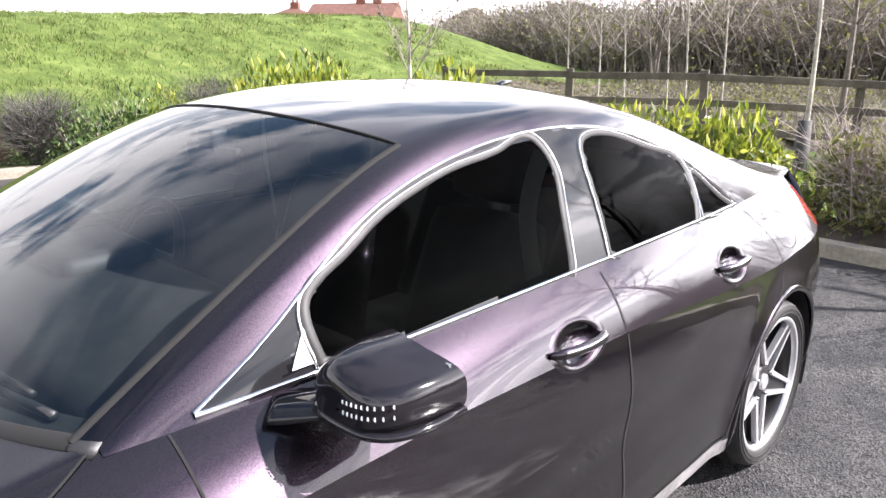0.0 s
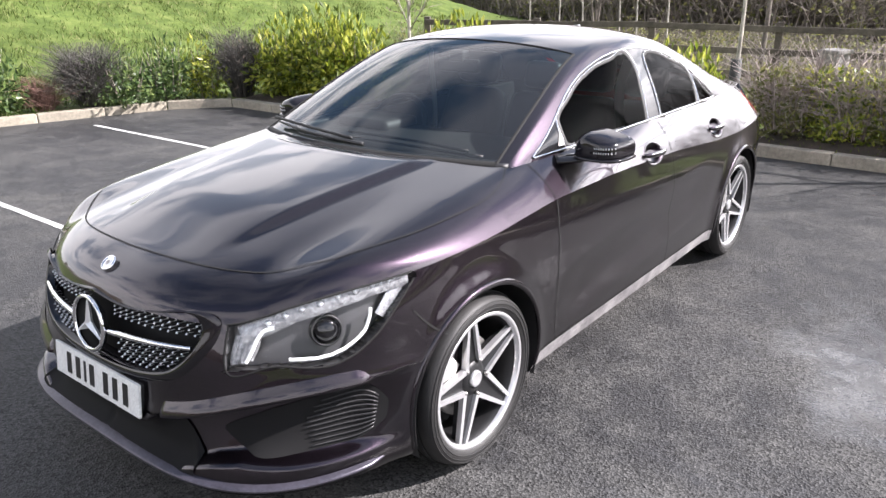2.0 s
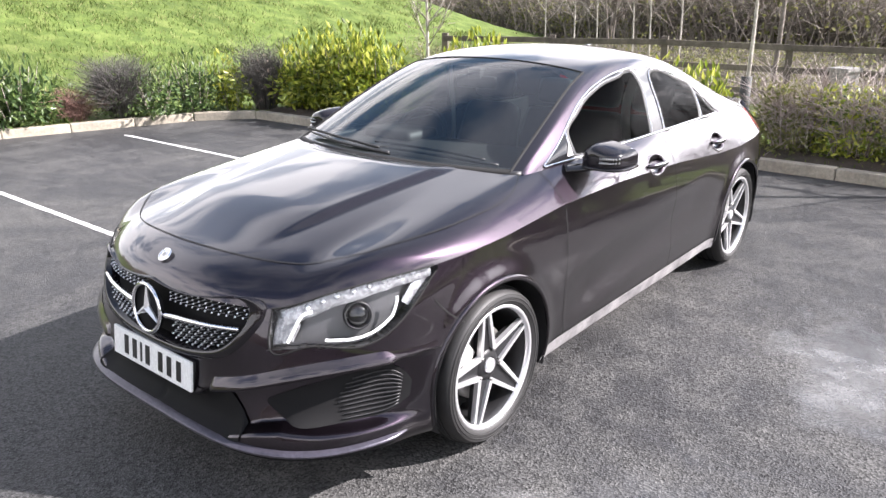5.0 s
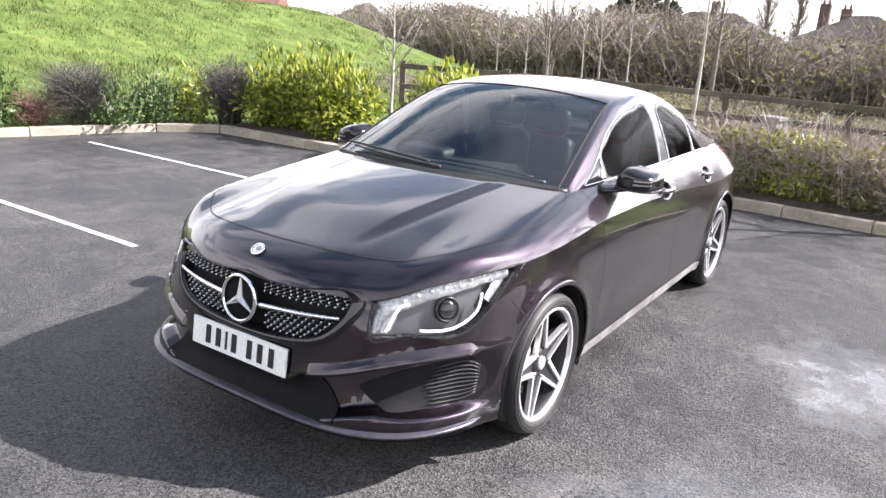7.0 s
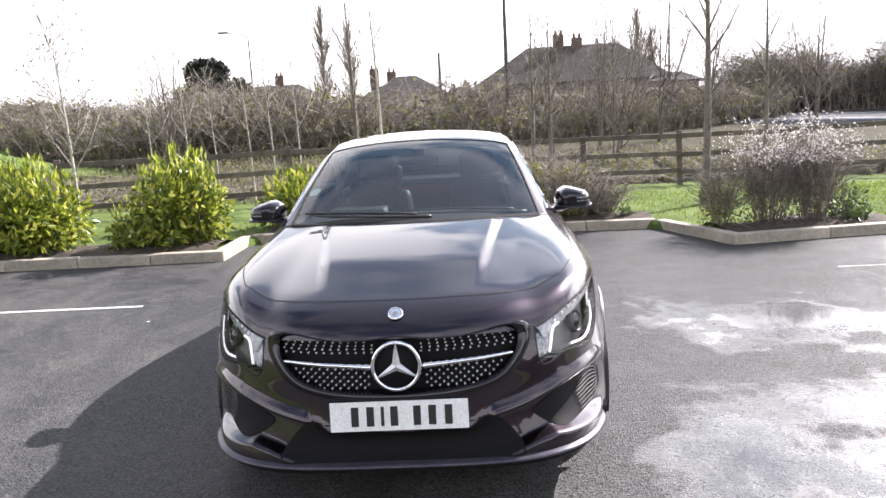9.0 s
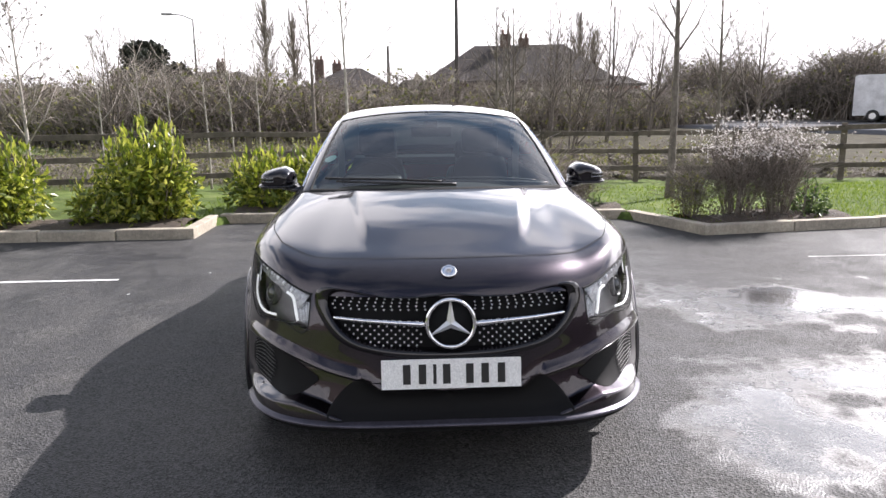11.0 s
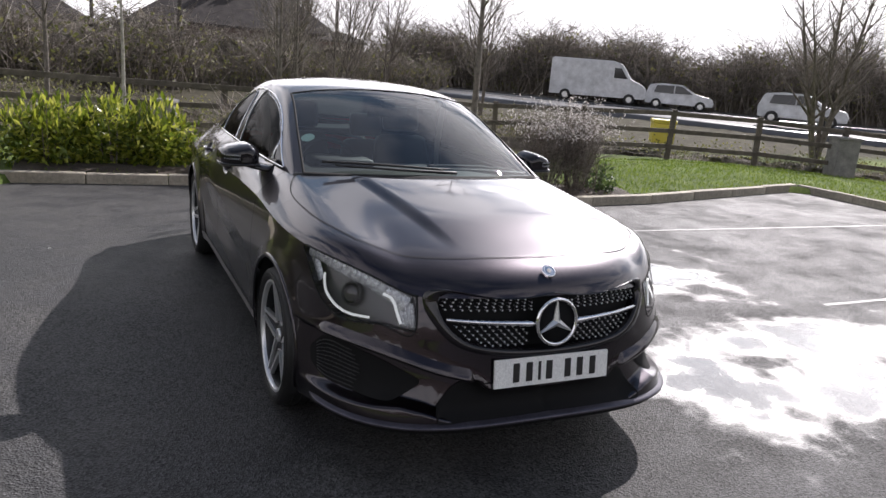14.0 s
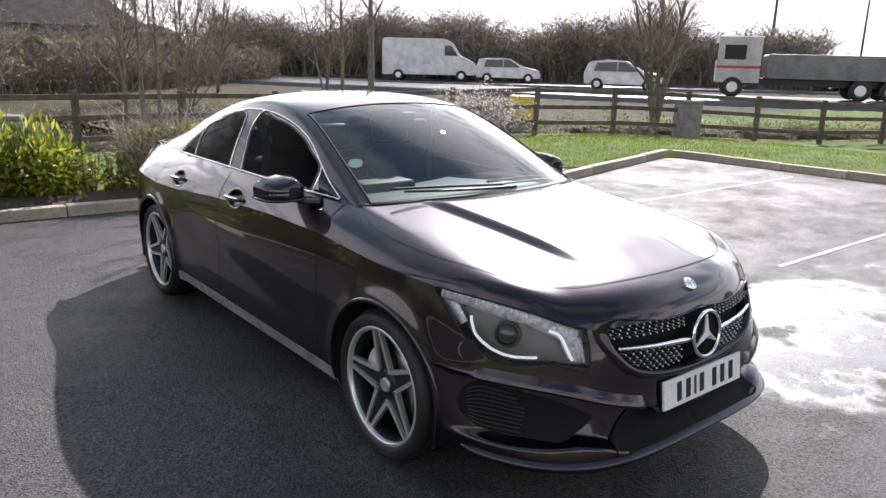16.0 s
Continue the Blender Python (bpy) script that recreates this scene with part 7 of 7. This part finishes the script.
belt("thicket", "low brown scrub behind the fence", [(2.5, 13.6), (6, 13.8), (9.5, 13.0)], 1.0, 6.0, 900, 29, 0.3, 0.45)
# this belt stays out of view; added to darken what the car reflects
belt("thicket", "unseen tree belt added round the car park for dark reflections", [(24, -8), (20, -26), (4, -34), (-14, -34), (-30, -26), (-34, -8)], 5.5, 5.0, 2200, 26, 0.25, 0.85)


def poplars(x, y, h, w, n, seed, label):
    rng = np.random.RandomState(seed)
    e = empty("poplar", label, "tree", "poplars", pose(x, y, float(land(x, y))))
    piece("trunk", *tube([(0, 0, 0), (0.05, 0, h * 0.5), (0, 0, h)], [0.28, 0.16, 0.03], 8), BARK, e)
    t = 0.12 + 0.85 * rng.rand(n)
    a = rng.rand(n) * 6.283
    P0 = np.stack([np.zeros(n), np.zeros(n), h * t * 0.85], 1)
    r = w * np.sin(np.pi * np.clip(t, 0, 1)) ** 0.6 * (0.5 + 0.5 * rng.rand(n))
    P1 = P0 + np.stack([np.cos(a) * r, np.sin(a) * r, h * 0.22 * (0.6 + 0.6 * rng.rand(n))], 1)
    V1, F1 = prisms(P0, P1, 0.055, 0.02)
    q = rng.randint(0, n, 3 * n)
    b0 = P0[q] + (P1 - P0)[q] * rng.rand(3 * n)[:, None]
    V2, F2 = prisms(b0, b0 + np.stack([rng.normal(size=3 * n) * 0.3, rng.normal(size=3 * n) * 0.3, 0.6 + 0.8 * rng.rand(3 * n)], 1), 0.028, 0.012)
    piece("branch_mass", np.concatenate([V1, V2]), np.concatenate([F1, F2 + len(V1)]), TWIG, e, smooth=False)


poplars(-17.9, 94.8, 15.6, 2.6, 160, 1, "tall bare poplar above far roofs")
poplars(-14.6, 96, 13.5, 2.2, 130, 2, "tall bare poplar above far roofs")
poplars(22.1, 94, 13.0, 1.7, 120, 3, "tall bare poplar behind a house")
poplars(24.6, 97, 10.5, 1.5, 100, 4, "tall bare poplar behind a house")


def conifer(x, y, h, w, seed):
    rng = np.random.RandomState(seed)
    e = empty("conifer", "dark dense evergreen tree behind the thicket", "tree", "", pose(x, y, float(land(x, y))))
    piece("trunk", *tube([(0, 0, 0), (0, 0, h * 0.8)], [0.3, 0.1], 8), BARK, e)
    n = 5200
    k = 9
    ca = np.stack([rng.normal(size=k) * w * 0.35, rng.normal(size=k) * w * 0.3, h * (0.45 + 0.45 * rng.rand(k))], 1)
    q = rng.randint(0, k, n)
    d = rng.normal(size=(n, 3))
    d /= np.linalg.norm(d, axis=1)[:, None]
    C = ca[q] + d * (0.5 + 0.5 * rng.rand(n))[:, None] * np.array([w * 0.42, w * 0.42, h * 0.17])
    piece("crown", *leaves(C, d + rng.normal(size=(n, 3)) * 0.6, 0.6, 0.4, rng), CONIFER, e, smooth=False)


conifer(-25.7, 72.2, 7.2, 3.6, 5)


# ---- houses ----
def house(label, x, y, turn, w, d, z0, eave, ridge, wall, roof, chimneys, gable=False, windows=()):
    e = empty("house", label, "house", "", pose(x, y, z0, 0, 0, turn))
    part("wall", boxed(-w / 2, w / 2, -d / 2, d / 2, -1.5, eave), wall, e)
    o = 0.35
    rl = (w - (0 if gable else d * 0.9)) / 2
    V = [(-w / 2 - o, -d / 2 - o, eave), (w / 2 + o, -d / 2 - o, eave), (w / 2 + o, d / 2 + o, eave), (-w / 2 - o, d / 2 + o, eave), (-rl - (o if gable else 0), 0, ridge), (rl + (o if gable else 0), 0, ridge)]
    V += [(v[0], v[1], v[2] - 0.16) for v in V[:4]]
    F = [(0, 1, 5, 4), (1, 2, 5), (2, 3, 4, 5), (3, 0, 4), (6, 7, 1, 0), (7, 8, 2, 1), (8, 9, 3, 2), (9, 6, 0, 3), (9, 8, 7, 6)]
    piece("roof", V, F, roof, e, smooth=False)
    for cx_, ch in chimneys:
        c = part("chimney", boxed(cx_ - 0.45, cx_ + 0.45, -0.35, 0.35, eave - 0.1, ridge + ch, 0.03), wall, e)
        for k in (-0.22, 0.22):
            piece("chimney_pot", *[f for f in pot(cx_ + k, ridge + ch)], TILES_RED, c)
    for (wx, wz, ww, wh) in windows:
        f = part("window", boxed(wx - ww / 2, wx + ww / 2, -d / 2 - 0.05, -d / 2 + 0.05, wz - wh / 2, wz + wh / 2), FRAME, e)
        for k in (-1, 1):
            part("pane", boxed(wx + k * ww / 4 - ww / 4 + 0.05, wx + k * ww / 4 + ww / 4 - 0.05, -d / 2 - 0.07, -d / 2 - 0.045, wz - wh / 2 + 0.07, wz + wh / 2 - 0.07), PANE, f)
    return e


def pot(x, z):
    V, F = lathe([(0, 0.13), (0.4, 0.10), (0.4, 0.06)], 10)
    return np.array([(v[1] + x, v[2], v[0] + z) for v in V]), F


house("large brown brick house with a hipped grey roof beyond the fence", 9.3, 60.5, -8, 14.6, 8.0, -1.6, 4.7, 7.7, BRICK_DARK, TILES, ((-1.1, 0.9), (0.4, 0.55)), windows=((-4.5, 3.3, 1.6, 1.2), (0, 3.3, 1.6, 1.2), (4.5, 3.3, 1.6, 1.2), (-4.5, 0.9, 1.8, 1.4), (4.5, 0.9, 1.8, 1.4)))
house("red brick wing beside the large house", 16.2, 56.5, -8, 3.6, 6.0, -1.6, 4.3, 5.0, BRICK, TILES, (), windows=((0, 1.0, 1.6, 1.3),))
house("far brick house with a hipped roof and chimneys", -5.6, 75.0, -4, 8.6, 7.5, -1.2, 4.0, 6.2, BRICK_DARK, TILES, ((-3.4, 0.9), (-1.6, 0.5)))
house("far low row of brick houses with chimneys", -21.0, 83.0, 6, 11.0, 7.0, -0.8, 4.0, 5.9, BRICK_DARK, TILES, ((0.2, 1.1), (-4.2, 0.7)))
house("red brick house with chimneys beyond the grass bank", -61.1, 52.8, 36, 8.4, 7.0, 0.3, 2.6, 4.2, BRICK, TILES_RED, ((0.6, 0.9), (2.4, 0.9)), gable=True, windows=((-0.2, 1.9, 0.9, 0.9), (1.9, 1.9, 0.9, 0.9)))
house("red-roofed bungalow beyond the grass bank", -65.0, 47.8, 36, 6.0, 6.0, 0.5, 2.2, 3.6, BRICK, TILES_RED, ((0.2, 0.5),))

# ---- roads and traffic ----
def road(name, label, line, w):
    L = resample(np.array(line, float), 90, 400)
    T = np.gradient(L, axis=0)
    T /= np.linalg.norm(T, axis=1)[:, None]
    V = []
    for p, t in zip(L, T):
        for s in (-1.06, -1, -0.33, 0.33, 1, 1.06):
            x, y = p[0] - t[1] * s * w / 2, p[1] + t[0] * s * w / 2
            V.append((x, y, float(land(p[0], p[1])) + (0.10 if abs(s) <= 1 else -0.5)))
    tagged(piece(name, V, grid_faces(90, 6), ROAD), label, "road", kind="structure")


road("road", "wet grey road beyond the fence", [(8, 50), (17, 38), (25.5, 27), (32, 18), (40, 5), (46, -12), (48, -40)], 7.5)
road("road", "wet grey road beyond the fence", [(10, 58), (20, 43), (28.5, 35.0), (36, 28), (50, 18), (80, 2), (120, -20)], 7.0)


def wheels_for(e, pts, r, w):
    for x, y in pts:
        V, F = lathe([(-w, r * 0.55), (-w, r * 0.95), (-w * 0.6, r), (w * 0.6, r), (w, r * 0.95), (w, r * 0.55), (w * 0.8, r * 0.5), (w * 0.8, 0.001)], 20)
        s = 1 if y > 0 else -1
        V = np.array([(x + v[1], y + s * v[0], r + v[2]) for v in V])
        t = piece("wheel", V, F, RUBBER, e)
        V, F = lathe([(w * 0.82, 0.001), (w * 0.86, r * 0.3), (w * 0.82, r * 0.52)], 14)
        piece("hub", np.array([(x + v[1], y + s * v[0], r + v[2]) for v in V]), F, ALLOY, t)


def slab_vehicle(name, label, m, side, half, mat, glass_shapes, wheels, r, tumble=0.0, extra=()):
    """A vehicle from its side outline, drawn across its width with rounded shoulders."""
    e = empty(name, label, "vehicle", "", m)
    P = resample(np.array([(a, 0, b) for a, b in side + side[:1]], float), 80)[:-1]
    zt = P[:, 2].max()
    V, n = [], len(P)
    for s, k in ((-1, 0.93), (-0.97, 1.0), (0.97, 1.0), (1, 0.93)):
        cxm, czm = P[:, 0].mean(), P[:, 2].mean()
        for p in P:
            yy = s * half * (1 - tumble * max(0.0, (p[2] - 0.55 * zt) / zt))
            V.append((cxm + (p[0] - cxm) * (0.985 if k < 1 else 1), yy, czm + (p[2] - czm) * (0.975 if k < 1 else 1)))
    F = [(j * n + i, j * n + (i + 1) % n, (j + 1) * n + (i + 1) % n, (j + 1) * n + i) for j in range(3) for i in range(n)]
    F += [tuple(range(n))[::-1], tuple(3 * n + i for i in range(n))]
    piece("body", V, F, mat, e, smooth=False)
    for sh in glass_shapes:
        for s in (-1, 1):
            V = [(a, s * (half * (1 - tumble * max(0.0, (b - 0.55 * zt) / zt)) + 0.012), b) for a, b in sh]
            piece("window", V, [tuple(range(len(sh)))], PANE, e, smooth=False)
    wheels_for(e, wheels, r, 0.11)
    for nm, bx, mt in extra:
        part(nm, boxed(*bx, 0.03), mt, e)
    return e


VAN = [(-2.9, 0.35), (-2.9, 2.45), (-2.75, 2.55), (0.9, 2.55), (1.35, 2.40), (1.95, 1.55), (2.75, 1.20), (2.95, 0.95), (2.95, 0.40)]
HATCH = [(-1.95, 0.30), (-2.0, 0.80), (-1.75, 1.40), (-0.9, 1.50), (0.1, 1.47), (0.95, 0.98), (1.85, 0.82), (2.0, 0.55), (1.95, 0.30)]
HW = [[(-1.5, 0.95), (-1.35, 1.36), (-0.35, 1.41), (-0.35, 0.95)], [(-0.28, 0.95), (-0.28, 1.41), (0.12, 1.38), (0.75, 0.97)]]


def at_road(x, y, turn, lift=0.10):
    return pose(x, y, float(land(x, y)) + lift, 0, 0, turn)


slab_vehicle("van", "white panel van on the far road", at_road(27.2, 35.9, -41), VAN, 1.0, VAN_WHITE, [[(0.95, 1.55), (0.95, 2.15), (1.35, 2.15), (1.78, 1.55)]], [(-1.9, 0.95), (2.0, 0.95), (-1.9, -0.95), (2.0, -0.95)], 0.34, 0.05)
slab_vehicle("small_car", "white hatchback on the far road", at_road(30.8, 32.6, -40), HATCH, 0.85, VAN_WHITE, HW, [(-1.3, 0.8), (1.25, 0.8), (-1.3, -0.8), (1.25, -0.8)], 0.30, 0.28)
slab_vehicle("small_car", "white hatchback passing on the road", at_road(29.6, 22.6, -54, 0.25), HATCH, 0.85, VAN_WHITE, HW, [(-1.3, 0.8), (1.25, 0.8), (-1.3, -0.8), (1.25, -0.8)], 0.30, 0.28)
slab_vehicle("small_car", "dark hatchback on the road", at_road(48.0, 19.6, -36), HATCH, 0.85, VAN_DARK, HW, [(-1.3, 0.8), (1.25, 0.8), (-1.3, -0.8), (1.25, -0.8)], 0.30, 0.28)
slab_vehicle("small_car", "white car parked by the brick house", at_road(9.5, 40.5, 10, 0.2), HATCH, 0.85, VAN_WHITE, HW, [(-1.3, 0.8), (1.25, 0.8), (-1.3, -0.8), (1.25, -0.8)], 0.30, 0.28)
LORRY = [(-4.6, 0.95), (-4.6, 2.1), (1.9, 2.1), (1.9, 0.95)]
slab_vehicle("lorry", "tipper lorry with a white and red cab on the near road", at_road(35.0, 15.8, 124), LORRY, 1.2, VAN_GREY, [], [(-3.6, 1.1), (-2.3, 1.1), (3.4, 1.1), (-3.6, -1.1), (-2.3, -1.1), (3.4, -1.1)], 0.50, 0.0,
                  (("cab", (2.2, 4.2, -1.2, 1.2, 0.7, 2.9), VAN_PALE), ("cab_band", (2.19, 4.21, -1.21, 1.21, 1.38, 1.52), VAN_RED), ("chassis", (-4.5, 4.0, -0.5, 0.5, 0.6, 0.95), VAN_DARK), ("cab_window", (2.9, 3.9, -1.215, 1.215, 1.8, 2.5), PANE), ("windscreen", (4.15, 4.215, -1.05, 1.05, 1.75, 2.6), PANE)))
slab_vehicle("box_lorry", "grey box lorry far along the road", at_road(66.5, 10.5, -30), [(-3.2, 0.8), (-3.2, 3.3), (1.6, 3.3), (1.6, 0.8)], 1.2, VAN_GREY, [], [(-2.2, 1.0), (2.4, 1.0), (-2.2, -1.0), (2.4, -1.0)], 0.45, 0.0, (("cab", (1.7, 3.3, -1.1, 1.1, 0.6, 2.4), VAN_WHITE), ("door", (-3.24, -3.19, -1.1, 1.1, 0.9, 3.2), VAN_DARK)))


# ---- poles ----
def pole(x, y, h, r, label, arm=0.0):
    e = empty("pole", label, "pole", "", pose(x, y, float(land(x, y)) - 0.1))
    piece("shaft", *tube([(0, 0, 0), (0, 0, h * 0.5), (0, 0, h)], [r, r * 0.85, r * 0.6], 10), POLE, e)
    if arm:
        piece("arm", *tube([(0, 0, h), (-arm * 0.5, 0, h + 0.25), (-arm, 0, h + 0.3)], r * 0.45, 8), POLE, e)
        part("lamp_head", boxed(-arm - 0.5, -arm + 0.1, -0.12, 0.12, h + 0.24, h + 0.36, 0.03), VAN_GREY, e)


pole(2.5, 36.4, 8.5, 0.13, "tall dark timber pole behind the thicket")
pole(-1.3, 46.5, 5.2, 0.14, "dark broken pole behind the thicket")
pole(-11.9, 40, 6.2, 0.07, "thin lamp post with a short arm behind the thicket", 1.2)
pole(50.4, 26, 9.0, 0.12, "tall lamp post along the road", 1.5)
pole(70.0, 28, 9.0, 0.12, "tall lamp post along the road", 1.5)
pole(14.5, 50, 8.0, 0.08, "thin pole beside the house")

# pale scraps on the asphalt
rs = random.Random(4)
for x, y in ((-2.35, 2.2), (-1.9, 2.9)):
    b = boxed(-0.012, 0.012, -0.008, 0.008, 0.0, 0.006, 0.002)
    tagged(part("litter", b, DROP, None, "", False, pose(x, y, 0.001, 0, 0, rs.uniform(0, 180))), "tiny pale scrap lying on the asphalt", "litter", "scraps")
